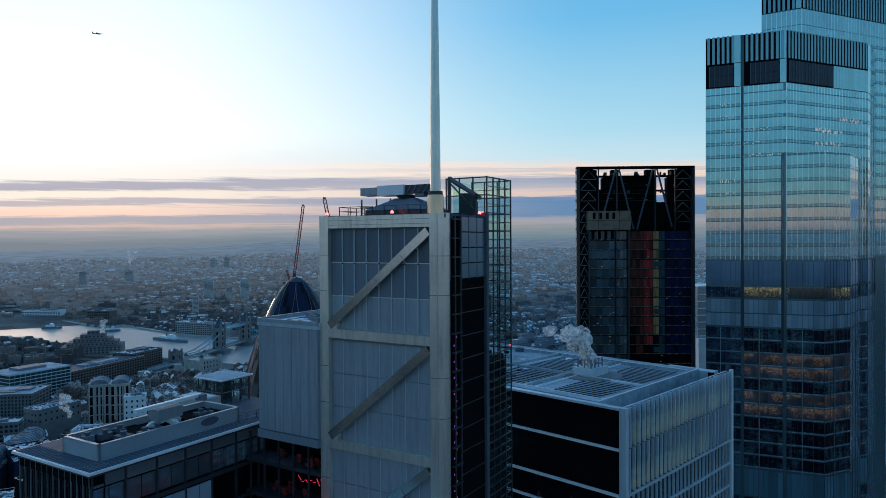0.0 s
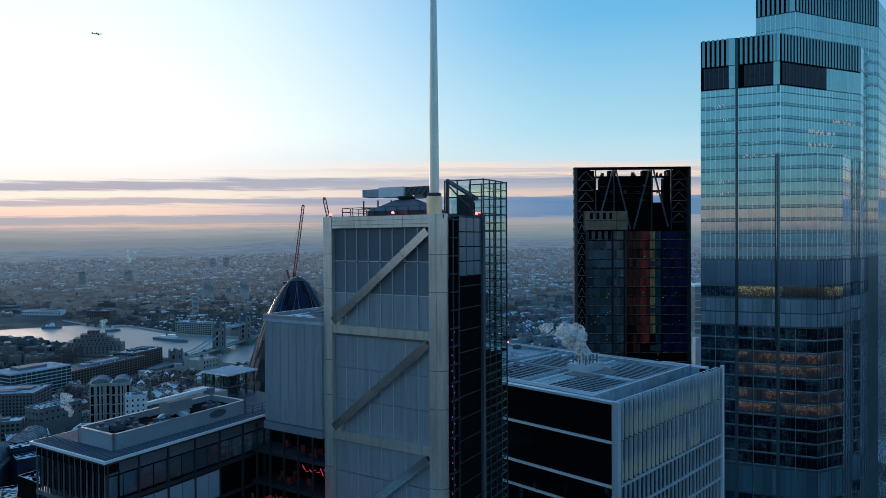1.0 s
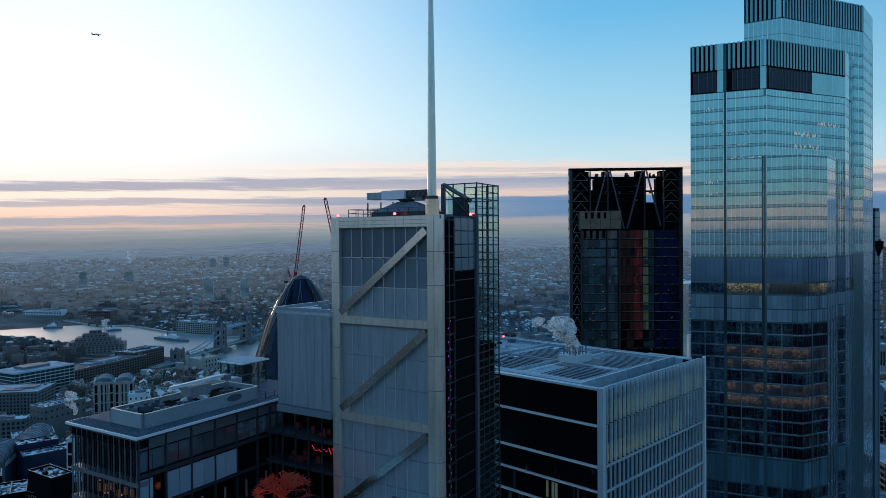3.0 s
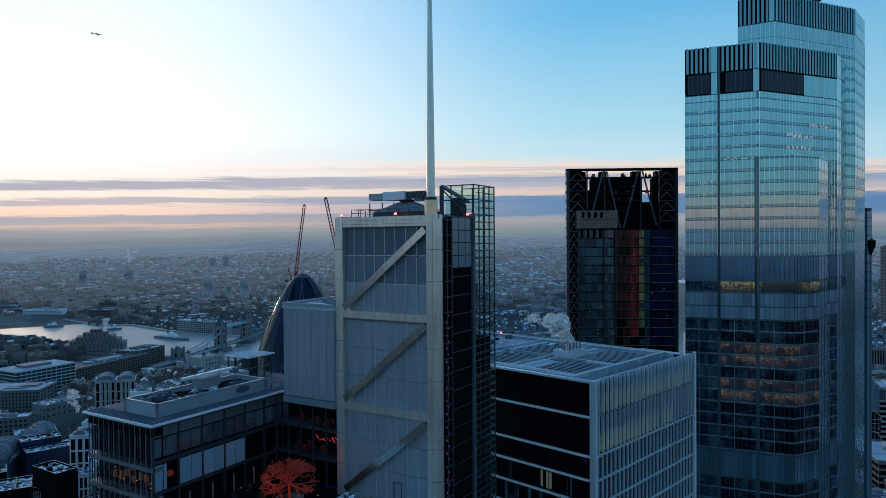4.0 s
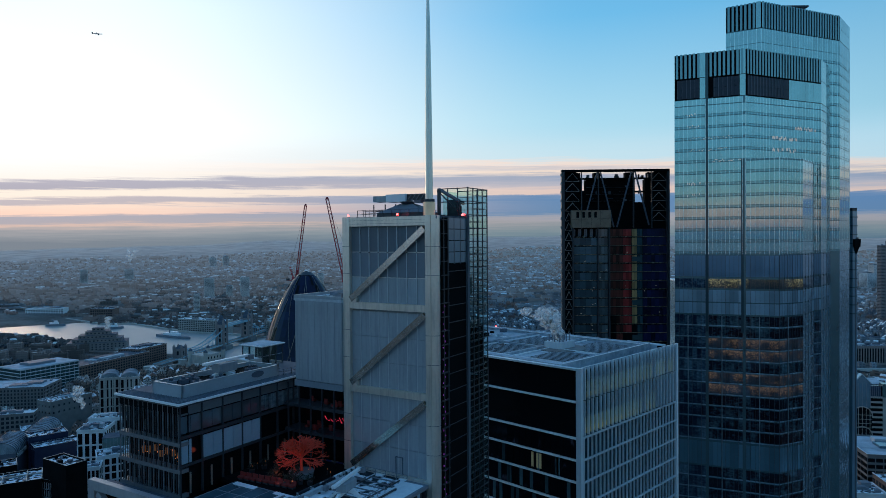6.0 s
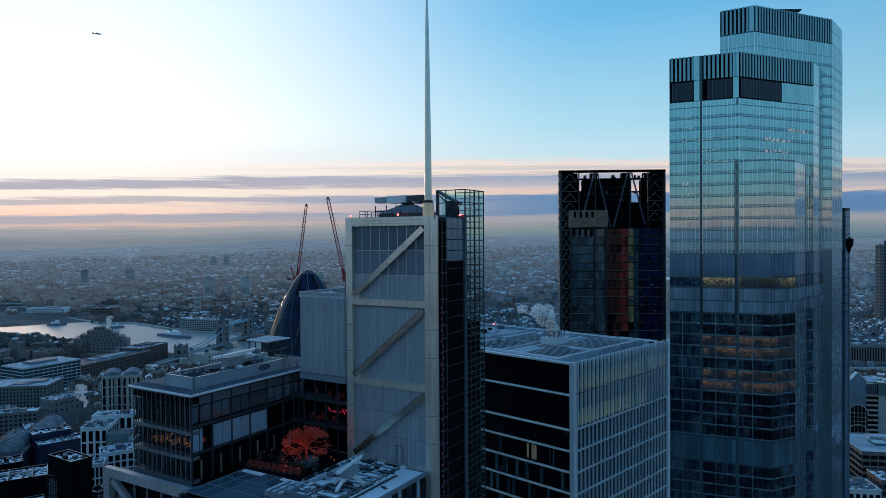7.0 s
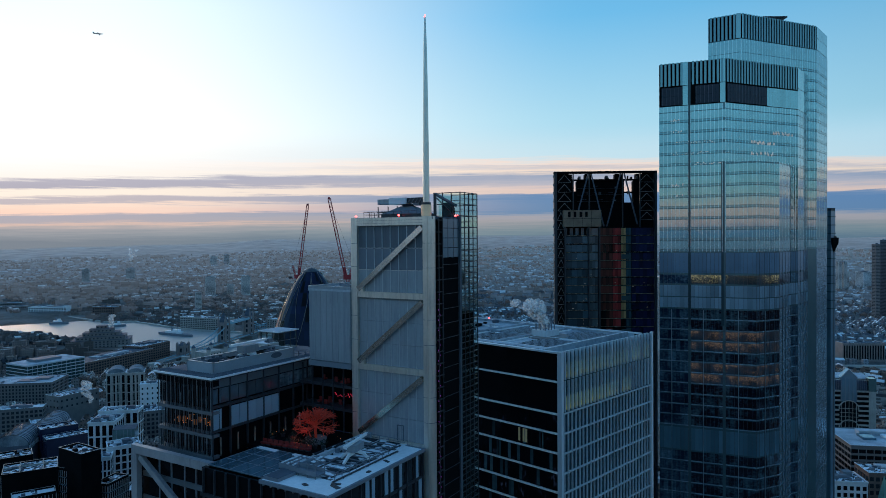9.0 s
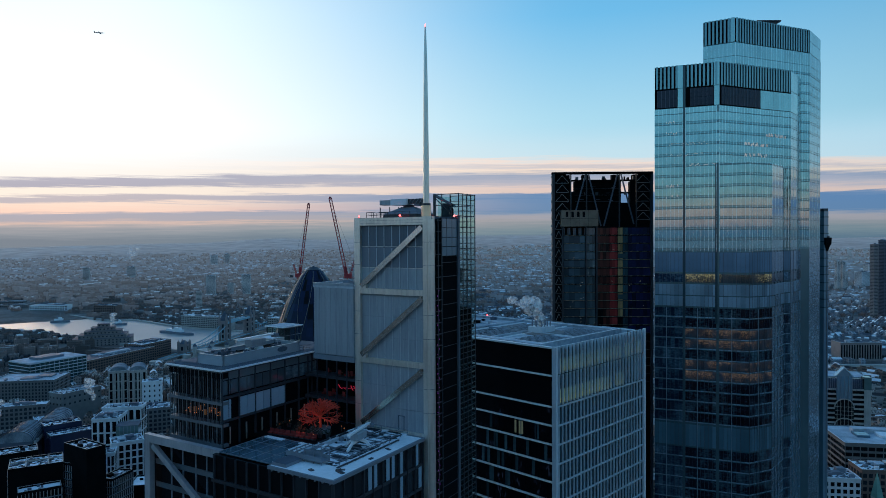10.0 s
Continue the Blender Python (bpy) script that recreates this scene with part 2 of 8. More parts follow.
def room_glass(name, dark, light, bias, metal=0.5, chequer=0.2):
    """Office glass, nearly black: room clutter, blinds and caught sky are painted as noise in the colour."""
    m = glass(name, light, metal, 0.05, 0.03, 0.0, 5.0)
    nt = m.node_tree
    b = nt.nodes["Principled BSDF"]
    g = nt.nodes.new("ShaderNodeNewGeometry")
    broad, fine, blind = (nt.nodes.new("ShaderNodeTexNoise") for i in range(3))
    for n, sc, det, scale in ((broad, 1.0, 2, (0.09, 0.09, 0.16)), (fine, 1.0, 5, (0.9, 0.9, 1.6)), (blind, 1.0, 1, (1.3, 1.3, 0.12))):
        mp = nt.nodes.new("ShaderNodeMapping")
        mp.inputs["Scale"].default_value = scale
        nt.links.new(g.outputs["Position"], mp.inputs[0])
        n.inputs["Scale"].default_value, n.inputs["Detail"].default_value = sc, det
        nt.links.new(mp.outputs[0], n.inputs["Vector"])
    r = math_node(nt, "ADD", math_node(nt, "MULTIPLY", g.outputs["Random Per Island"], chequer), math_node(nt, "MULTIPLY", broad.outputs[0], 0.9))
    r = math_node(nt, "ADD", r, math_node(nt, "MULTIPLY", fine.outputs[0], 0.65))
    r = math_node(nt, "ADD", r, math_node(nt, "MULTIPLY", blind.outputs[0], 0.35))
    r = math_node(nt, "ADD", r, 0.1 - chequer * 0.5)
    r = math_node(nt, "SUBTRACT", math_node(nt, "MULTIPLY", r, 1.3), bias, True)
    col = ramp(nt, r, [(0.0, dark), (0.35, tuple(d * 2.2 for d in dark)), (0.7, tuple(0.5 * c for c in light)), (1.0, light)])
    nt.links.new(col, b.inputs["Base Color"])
    return m


def interior_glass(name, colour, strength, cut):
    """Black glass with dim room gleams painted as patches of emission; no rooms or lamps stand behind."""
    m = glass(name, (0.006, 0.008, 0.011), 0.1, 0.05, 0.02, 0.3)
    nt = m.node_tree
    b = nt.nodes["Principled BSDF"]
    b.inputs["Specular IOR Level"].default_value = 0.09
    g = nt.nodes.new("ShaderNodeNewGeometry")
    fine, broad = nt.nodes.new("ShaderNodeTexNoise"), nt.nodes.new("ShaderNodeTexNoise")
    for n, det, scale in ((fine, 3, (2.1, 2.1, 0.8)), (broad, 1, (0.26, 0.26, 0.3))):
        mp = nt.nodes.new("ShaderNodeMapping")
        mp.inputs["Scale"].default_value = scale
        nt.links.new(g.outputs["Position"], mp.inputs[0])
        n.inputs["Scale"].default_value, n.inputs["Detail"].default_value = 1.0, det
        nt.links.new(mp.outputs[0], n.inputs["Vector"])
    f = math_node(nt, "MULTIPLY", math_node(nt, "SUBTRACT", fine.outputs[0], cut), 7.0, True)
    room = math_node(nt, "MULTIPLY", math_node(nt, "SUBTRACT", broad.outputs[0], 0.54), 7.0, True)
    nt.links.new(math_node(nt, "MULTIPLY", math_node(nt, "MULTIPLY", f, room), strength), b.inputs["Emission Strength"])
    b.inputs["Emission Color"].default_value = (*colour, 1)
    return m


M = {
    "steel": mat("brushed_steel_cladding", (0.80, 0.725, 0.635), 0.32, 0.72, 0.14, 2.5, 0.05, rand=0.06),
    "brace_steel": mat("bright_brace_steel", (0.84, 0.765, 0.67), 0.15, 0.95, 0.14, 2.5, 0.05, rand=0.06),
    "panel": mat("grey_cladding_panel", (0.33, 0.37, 0.405), 0.42, 0.3, 0.12, 3.0, 0.05, rand=0.06),
    "panel_top": mat("louvred_cladding_panel", (0.125, 0.145, 0.17), 0.5, 0.15, 0.12, 3.0, 0.08, rand=0.06),
    "panel_mid": mat("fine_louvred_panel", (0.175, 0.20, 0.235), 0.5, 0.15, 0.12, 3.0, 0.08, rand=0.06),
    "screen": mat("plant_screen_panel", (0.33, 0.385, 0.43), 0.6, 0.1, 0.15, 2.0, 0.05),
    "panel_dark": mat("dark_louvre_panel", (0.11, 0.13, 0.165), 0.7, 0.0, 0.15, 2.0, 0.08, rand=0.06, spec=0.03),
    "joint": mat("shadow_joint", (0.24, 0.265, 0.285), 0.8),
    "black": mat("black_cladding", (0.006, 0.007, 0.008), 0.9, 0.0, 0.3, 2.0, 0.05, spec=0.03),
    "dark_steel": mat("dark_painted_steel", (0.05, 0.055, 0.065), 0.45, 0.3, 0.2, 1.0, 0.05),
    "mid_steel": mat("grey_painted_steel", (0.2, 0.22, 0.25), 0.6, 0.0, 0.15, 1.5, 0.05, rand=0.05, spec=0.03),
    "fin": mat("anodised_fin", (0.56, 0.64, 0.69), 0.4, 0.2, 0.1, 2.0, 0.03, rand=0.06),
    "wing_steel": mat("charcoal_window_frame", (0.04, 0.046, 0.055), 0.5, 0.1, 0.2, 1.5, 0.05, rand=0.1, spec=0.25),
    "white": mat("white_painted_metal", (0.83, 0.84, 0.85), 0.4, 0.0, 0.08, 1.5, 0.04),
    "frost_roof": mat("frosted_roof_membrane", (0.40, 0.45, 0.50), 0.75, 0.0, 0.35, 3.0, 0.2, tint=(0.66, 0.71, 0.76), spec=0.03),
    "snow": mat("thin_snow", (0.78, 0.82, 0.86), 0.8, 0.0, 0.2, 2.5, 0.4, tint=(0.94, 0.96, 0.98), spec=0.03),
    "roof_dark": mat("dark_roof_metal", (0.10, 0.12, 0.15), 0.6, 0.0, 0.3, 1.5, 0.1, spec=0.03),
    "glass_dark": glass("dark_facade_glass", (0.035, 0.042, 0.05), 0.2, 0.04, 0.015, 0.25),
    "glass_black": glass("black_facade_glass", (0.008, 0.009, 0.011), 0.1, 0.05, 0.02, 0.3),
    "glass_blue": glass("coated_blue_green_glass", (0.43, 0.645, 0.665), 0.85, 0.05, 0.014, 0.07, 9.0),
    "glass_window": glass("sky_lit_window_glass", (0.24, 0.31, 0.36), 0.7, 0.02, 0.05, 0.3, 1.2),
    # darker copy of glass_blue: dimmer reflected sky put into the colour
    "glass_side": glass("darkened_side_glass", (0.29, 0.495, 0.54), 0.85, 0.05, 0.02, 0.07, 9.0),
    "glass_green": glass("greenish_screen_glass", (0.20, 0.30, 0.29), 0.45, 0.05, 0.02, 0.15),
    "glass_navy": glass("navy_glass", (0.10, 0.13, 0.20), 0.5, 0.06, 0.02, 0.15),
    "glass_plant": glass("plant_floor_glass", (0.18, 0.31, 0.43), 0.6, 0.1, 0.05, 0.2, 6.0),
    "glass_pale": glass("pale_spandrel_glass", (0.27, 0.44, 0.55), 0.5, 0.2, 0.03, 0.3, 5.0),
    "glass_band": glass("deep_teal_band_glass", (0.13, 0.275, 0.35), 0.5, 0.14, 0.04, 0.28, 4.0),
    "glass_low": room_glass("dark_office_glass", (0.008, 0.018, 0.034), (0.22, 0.41, 0.54), 0.9),
    "glass_blade": glass("crown_blade_glass", (0.27, 0.46, 0.50), 0.7, 0.1, 0.01, 0.08, 9.0),
    "louvre": mat("dark_grey_louvre", (0.035, 0.045, 0.062), 0.5, 0.2, 0.2, 1.0, 0.1),
    "glass_room": room_glass("unlit_room_glass", (0.003, 0.005, 0.011), (0.15, 0.28, 0.34), 0.98, 0.38),
    "glass_office": lit_window("lit_office_window", (0.52, 0.50, 0.26), 0.36, 0.47, 166.4),
    "glass_warm": lit_window("dim_warm_office_window", (0.50, 0.33, 0.19), 0.2, 0.5, 156.4, patch=0.22),
    "glass_wing": room_glass("restaurant_glass", (0.003, 0.004, 0.005), (0.34, 0.44, 0.52), 0.62, 0.42, 0.5),
    "glass_roof": glass("glass_roof_sheet", (0.14, 0.255, 0.32), 0.5, 0.12, 0.01, 0.1),
    "frame_steel": mat("grey_frame_steel", (0.40, 0.385, 0.40), 0.5, 0.2, 0.18, 2.0, 0.05),
    "end_fin": mat("grey_end_fin", (0.17, 0.18, 0.195), 0.5, 0.2, 0.2, 1.5, 0.05, rand=0.2),
    "fascia": mat("dark_fascia_glass", (0.14, 0.165, 0.185), 0.3, 0.2, 0.2, 2.0, 0.03, rand=0.15),
    "roof_tray": mat("frosted_blue_grey_roofing", (0.22, 0.28, 0.335), 0.75, 0.0, 0.4, 4.0, 0.2, tint=(0.56, 0.635, 0.69), spec=0.04),
    "glass_end": room_glass("wing_end_glass", (0.002, 0.003, 0.004), (0.42, 0.5, 0.55), 1.0, 0.4),
    "blind": mat("pale_blue_grey_blind", (0.27, 0.38, 0.46), 0.6, 0.0, 0.12, 1.5, 0.03, rand=0.12, spec=0.1),
    "amber_dim": lamp_mat("dim_amber_floor_glow", (0.5, 0.18, 0.05), 0.06),
    "glass_fin": glass("fin_side_glass", (0.05, 0.095, 0.13), 0.35, 0.25, 0.03, 0.3),
    "glass_spandrel": glass("storey_spandrel_glass", (0.255, 0.445, 0.48), 0.8, 0.12, 0.01, 0.06, 9.0),
    "glass_wavy": glass("bowed_reflecting_glass", (0.34, 0.53, 0.645), 0.8, 0.05, 0.42, 0.14, 2.4),
    # dark colour standing in for shade in the wall slots
    "recess": glass("painted_recess_glass", (0.055, 0.10, 0.12), 0.5, 0.1, 0.01, 0.0, 6.0),
    "spandrel": glass("spandrel_band_glass", (0.15, 0.28, 0.32), 0.7, 0.22, 0.01, 0.0, 6.0),
    "mullion": mat("pale_mullion", (0.74, 0.90, 0.92), 0.25, 0.9, 0.06, 2.0, 0.02),
    "column_pale": mat("pale_column_casing", (0.17, 0.26, 0.30), 0.3, 0.6, 0.1, 2.0, 0.02),
    "brick": mat("brown_brick", (0.19, 0.125, 0.105), 0.85, 0.0, 0.25, 1.0, 0.3, rand=0.15),
    "stone": mat("portland_stone", (0.44, 0.41, 0.375), 0.8, 0.0, 0.2, 2.0, 0.2, rand=0.08),
    "concrete": mat("grey_concrete", (0.19, 0.185, 0.18), 0.85, 0.0, 0.2, 2.0, 0.2, rand=0.08),
    "red": mat("red_paint", (0.46, 0.035, 0.045), 0.5, 0.0, 0.2, 0.5, 0.1),
    "gold": mat("brass_sleeve", (0.88, 0.66, 0.46), 0.3, 0.85, 0.15, 0.6, 0.05),
    "red_lamp": lamp_mat("red_warning_lamp", (1.0, 0.07, 0.07), 9.0),
    "warm_lamp": lamp_mat("warm_lamp", (1.0, 0.28, 0.07), 0.9),
    "magenta_lamp": lamp_mat("magenta_lamp", (0.35, 0.06, 0.55), 0.7),
}



def streak(m, amount, width):
    """Rain streaks: narrow upright stains that fade down the cladding."""
    nt = m.node_tree
    b = nt.nodes["Principled BSDF"]
    base = b.inputs["Base Color"].links[0].from_socket
    g, mp, n = nt.nodes.new("ShaderNodeNewGeometry"), nt.nodes.new("ShaderNodeMapping"), nt.nodes.new("ShaderNodeTexNoise")
    nt.links.new(g.outputs["Position"], mp.inputs[0])
    mp.inputs["Scale"].default_value = (1 / width, 1 / width, 0.07 / width)
    nt.links.new(mp.outputs[0], n.inputs["Vector"])
    n.inputs["Scale"].default_value, n.inputs["Detail"].default_value, n.inputs["Roughness"].default_value = 1.0, 5, 0.62
    f = math_node(nt, "MULTIPLY", math_node(nt, "SUBTRACT", n.outputs[0], 0.48), 3.5, True)
    dark = mix_rgb(nt, 1.0, base, (1 - amount, 1 - amount, 1 - amount * 0.9), "MULTIPLY")
    nt.links.new(mix_rgb(nt, f, base, dark), b.inputs["Base Color"])


for key, amount, width in (("panel", 0.28, 0.5), ("panel_top", 0.28, 0.5), ("steel", 0.3, 0.45), ("fin", 0.2, 0.5), ("frame_steel", 0.3, 0.6), ("stone", 0.25, 0.8)):
    streak(M[key], amount, width)

HT = 59.0


def heron():
    """Braced tower with stepped wings: local x runs back, y across the braced face, z is height above the street."""
    t = thing("skyscraper", -2.4, 69.7, 0, HT, "braced steel skyscraper with grey panels and dark glass wings", "skyscraper")
    # braced core
    body = part("core_wall", B((0.5, 9.0, -1.2, 14.6, 0, 188.2)), M["joint"], t, "dark backing wall of the braced core")
    part("core_roof", B((0.2, 9.4, -1.5, 15.1, 188.2, 188.62)), M["roof_dark"], t)
    part("column", B((-0.25, 0.9, 13.9, 15.2, 0, 188.7)), M["steel"], t)
    bm = tube(bmesh.new(), [(0.75, -0.75, 0, 0.85), (0.75, -0.75, 188.69, 0.85)], 24)
    part("column", bm, M["steel"], t)
    part("column", B((-0.25, 0.5, -0.75, 0.15, 0, 188.7)), M["steel"], t)
    for z in (187.95, 175.3, 162.6, 150.1):
        h = 0.68 if z > 180 else 0.5
        for k in range(4):
            part("beam", B((-0.22, 0.6, 0.17 + k * 3.43, 0.14 + (k + 1) * 3.43, z - h, z + h)), M["steel"], t)
    for z0, z1 in ((175.8, 187.2), (163.1, 174.8), (150.6, 162.1)):
        a, b = Vector((-0.14, 13.75, z0 + 0.35)), Vector((-0.14, 0.3, z1 - 0.35))
        for k in range(4):
            p, q = a + (b - a) * (k / 4 + 0.002), a + (b - a) * ((k + 1) / 4 - 0.002)
            part("brace", beam(bmesh.new(), p, q, 0.95, 0.46, (1, 0, 0)), M["brace_steel"], t)
        part("gusset", B((-0.3, 0.3, 12.6, 13.88, z0 + 0.0, z0 + 0.95)), M["steel"], t)
    # panels: eight columns, three storeys a bay
    w = 13.7 / 8
    pm = mesh_of(B((0, 0.12, 0.03, w - 0.03, 0.03, 3.75)), "panel", M["panel"])
    pd = mesh_of(B((0, 0.1, 0.03, w - 0.03, 0.03, 3.75)), "louvre_panel", M["panel_top"])
    pl = mesh_of(B((0, 0.1, 0.03, w - 0.03, 0.03, 3.75)), "louvre_panel", M["panel_mid"])
    for z0, top in ((138.0, False), (150.6, False), (163.1, False), (175.8, True)):
        for r in range(3):
            for k in range(8):
                piece("panel", pd if top and r == 2 else pl if top and r == 1 else pm, body, pose(0.32, 0.2 + k * w, z0 + r * 3.8))
    seam = mesh_of(B((0.2, 0.3, -0.06, 0.06, 175.8, 187.2)), "seam", M["seam"])
    for k in range(1, 8):
        piece("seam", seam, body, pose(0, 0.2 + k * w, 0))
    thin = mesh_of(B((0.27, 0.33, -0.035, 0.035, 0, 11.4)), "seam", M["seam"])
    for z in (138.0, 150.6, 163.1):
        for k in range(1, 8):
            piece("seam", thin, body, pose(0, 0.2 + k * w, z))
    stub = mesh_of(B((0.14, 0.26, -0.09, 0.04, -0.06, 0.1)), "bracket", M["dark_steel"])
    for k in range(1, 8):
        piece("bracket", stub, body, pose(0, 0.2 + k * w, 183.3))
    # joints in the column casings
    for z in (184.2, 180.1, 171.5, 167.3, 158.6, 154.4):
        part("casing_joint", B((-0.27, -0.2, -0.74, 0.16, z, z + 0.05), (-0.27, -0.2, 13.9, 15.2, z, z + 0.05)), M["panel_dark"], t)
        part("casing_joint", tube(bmesh.new(), [(0.75, -0.75, z, 0.87), (0.75, -0.75, z + 0.05, 0.87)], 24), M["panel_dark"], t)
    for z in (179.6, 183.4):
        part("seam", B((0.24, 0.3, 0.2, 13.8, z - 0.04, z + 0.04)), M["steel"], t)
    part("door_frame", B((0.2, 0.4, 4.6, 4.7, 150.6, 153.2), (0.2, 0.4, 5.8, 5.9, 150.6, 153.2), (0.2, 0.4, 4.7, 5.8, 153.1, 153.2)), M["panel_dark"], t)
    for k in range(3):
        part("beam_course", B((-0.25, -0.2, 0.2, 13.9, 187.62 + k * 0.5, 187.65 + k * 0.5)), M["panel_dark"], t)
    # right flank: dark louvred wall between slim posts
    part("flank_wall", B((1.6, 8.6, -1.55, 4, 0, 181.6)), M["black"], t)
    fl = part("flank_wall", B((1.8, 8.5, -1.55, 4, 181.6, 188.4)), M["black"], t)
    fp = mesh_of(B((0.06, 1.84, -0.1, 0, 0.06, 1.62)), "pane", M["flank_pale"])
    for r in range(4):
        for k in range(3):
            piece("pane", fp, fl, pose(3.0 + k * 1.9, -1.56, 181.7 + r * 1.68))
    part("post", B((8.6, 9.2, -1.9, -1.2, 0, 189.0)), M["post_grey"], t)
    part("ladder_rail", B((1.5, 1.62, -1.95, -1.85, 120, 188.5), (2.75, 2.87, -1.95, -1.85, 120, 188.5)), M["dark_steel"], t)
    for z in range(140, 189, 2):
        part("ledge", B((1.2, 3.0, -1.95, -1.6, z, z + 0.12)), M["dark_steel"], t)
    bar = mesh_of(B((0, 5.4, -0.08, 0, 0, 0.1)), "rail", M["dark_steel"])
    for i in range(26):
        piece("rail", bar, fl, pose(3.1, -1.56, 118 + i * 2.5))
    for u in (3.0, 4.9, 6.7):
        part("mullion", B((u, u + 0.1, -1.68, -1.58, 118 if u < 4 else 181.6, 188.5)), M["dark_steel"], t)
    lamp = mesh_of(B((0, 0.06, 0, 0.06, 0, 0.2)), "strip_lamp", M["magenta_lamp"])
    for i in range(64):
        piece("strip_lamp", lamp, fl, pose(1.5 + (i % 2) * 0.5, -1.75, 122 + i * 0.85))
    # glazed lift shaft behind, taller than the roof
    lift = part("lift_shaft", B((9.6, 15.2, -1.2, 3.4, 0, 120)), M["glass_black"], t, "glazed lift shaft in a dark steel grid")
    x0, x1, y0, y1, zt = 9.3, 15.6, -1.6, 3.8, 193.2
    for x, y in [(x, y0) for x in (9.3, 10.9, 12.5, 14.0, 15.6)] + [(9.3, y) for y in (0.2, 2.0, 3.8)] + [(15.6, y) for y in (0.2, 2.0, 3.8)]:
        part("post", B((x - 0.07, x + 0.07, y - 0.07, y + 0.07, 120, zt)), M["dark_steel"], t)
    for i in range(30):
        z = zt - 0.1 - i * 2.05
        part("ring_beam", B((x0, x1, y0 - 0.06, y0 + 0.06, z - 0.07, z + 0.07), (x0 - 0.06, x0 + 0.06, y0, y1, z - 0.07, z + 0.07), (x1 - 0.06, x1 + 0.06, y0, y1, z - 0.07, z + 0.07)), M["dark_steel"], t)
    pane = mesh_of(B((0, 1.5, 0, 0.03, 0, 1.9)), "pane", M["glass_thin"])
    for i in range(30):
        for k in range(4):
            piece("pane", pane, lift, pose(x0 + 0.05 + k * 1.57, y0, zt - 2.1 - i * 2.05))
    paneb = mesh_of(B((0, 0.03, 0, 1.7, 0, 1.9)), "pane", M["glass_thin"])
    for i in range(3):
        for k in range(3):
            piece("pane", paneb, lift, pose(x0, y0 + 0.05 + k * 1.8, zt - 2.1 - i * 2.05))
            piece("pane", paneb, lift, pose(x1, y0 + 0.05 + k * 1.8, zt - 2.1 - i * 2.05))
    part("lift_core", B((11.2, 12.0, 1.2, 3.2, 187, 191.5)), M["dark_steel"], t)
    # solid black blocks darken the shaft in place of interior shade
    part("lift_lobby", B((10.9, 15.2, -0.9, 3.5, 120, 171.5)), M["black"], t, "solid black block painted as dark lift interior")
    for i in range(12):
        part("lobby_floor", B((10.85, 15.3, -1.2, 3.55, 124 + i * 4.1, 124.2 + i * 4.1)), M["dark_steel"], t)
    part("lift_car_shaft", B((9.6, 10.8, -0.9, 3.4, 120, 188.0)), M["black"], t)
    for i in range(29):
        z = zt - 1.12 - i * 2.05
        part("glazing_bar", B((x0, x1, y0 - 0.05, y0 + 0.05, z - 0.04, z + 0.04), (x1 - 0.04, x1 + 0.04, y0, y1, z - 0.04, z + 0.04)), M["dark_steel"], t)
    for x, y in ((11.6, 1.0), (12.9, 2.6)):
        part("guide_rail", B((x, x + 0.35, y, y + 0.35, 120, 190.5)), M["black"], t)
    for z, w in ((176.5, 2.6), (158.0, 2.6)):
        part("lift_car", B((11.9, 14.2, 0.4, 2.6, z, z + w)), M["dark_steel"], t)
    part("back_glazing", B((10.9, 15.5, y1 - 0.04, y1, 120, 192.9)), M["glass_tint"], t, "green-tinted back wall of the lift shaft")
    # lower panelled core
    wall = part("side_core", B((-0.5, 11, 15.2, 24.8, 162.9, 175.6)), M["joint"], t)
    part("side_core_roof", B((-0.7, 11.2, 15.2, 25.0, 175.6, 176.0)), M["frost_roof"], t)
    w2 = 9.5 / 7
    pm2 = mesh_of(B((0, 0.12, 0.02, w2 - 0.02, 0.03, 12.55)), "panel", M["panel"])
    for k in range(7):
        piece("panel", pm2, wall, pose(-0.66, 15.24 + k * w2, 163.0))
    pm3 = mesh_of(B((0, 2.25, 0, 0.1, 0.03, 12.55)), "panel", M["panel"])
    for k in range(5):
        piece("panel", pm3, wall, pose(-0.5 + k * 2.3, 24.82, 163.0))
    part("roof_tray", B((0.2, 10.4, 15.8, 24.2, 176.0, 176.06)), M["snow_patch"], t)
    for q in ((-0.7, -0.4, 15.2, 25.0), (-0.4, 11.2, 24.7, 25.0)):
        part("parapet", B((*q, 176.0, 176.5)), M["panel"], t)
    for k in range(5):
        part("roof_vent", B((1.5 + k * 1.7, 2.3 + k * 1.7, 17.0 + (k % 3) * 2, 18.2 + (k % 3) * 2, 176.06, 176.7)), M["mid_steel"], t)
    part("transom", B((-0.7, 0, 15.2, 25.0, 161.9, 162.85)), M["mid_steel"], t)
    # bar floors under it
    rest = part("bar_glazing", B((4.0, 4.1, 15.2, 28.6, 149, 161.9)), M["glass_black"], t)
    for k in range(6):
        part("mullion", B((0.55, 0.8, 15.4 + k * 2.45, 15.58 + k * 2.45, 149, 161.9)), M["wing_steel"], t)
    for z in (158.0, 153.8):
        part("floor_edge", B((0.7, 4.0, 15.2, 28.6, z, z + 0.5)), M["dark_steel"], t)
    # restaurant wing
    wing(t)
    pod(t)
    # tower below
    part("lower_tower", B((-22.0, 14, 0.4, 43.5, 0, 138)), M["glass_dark"], t, "dark glazed lower storeys")
    return t


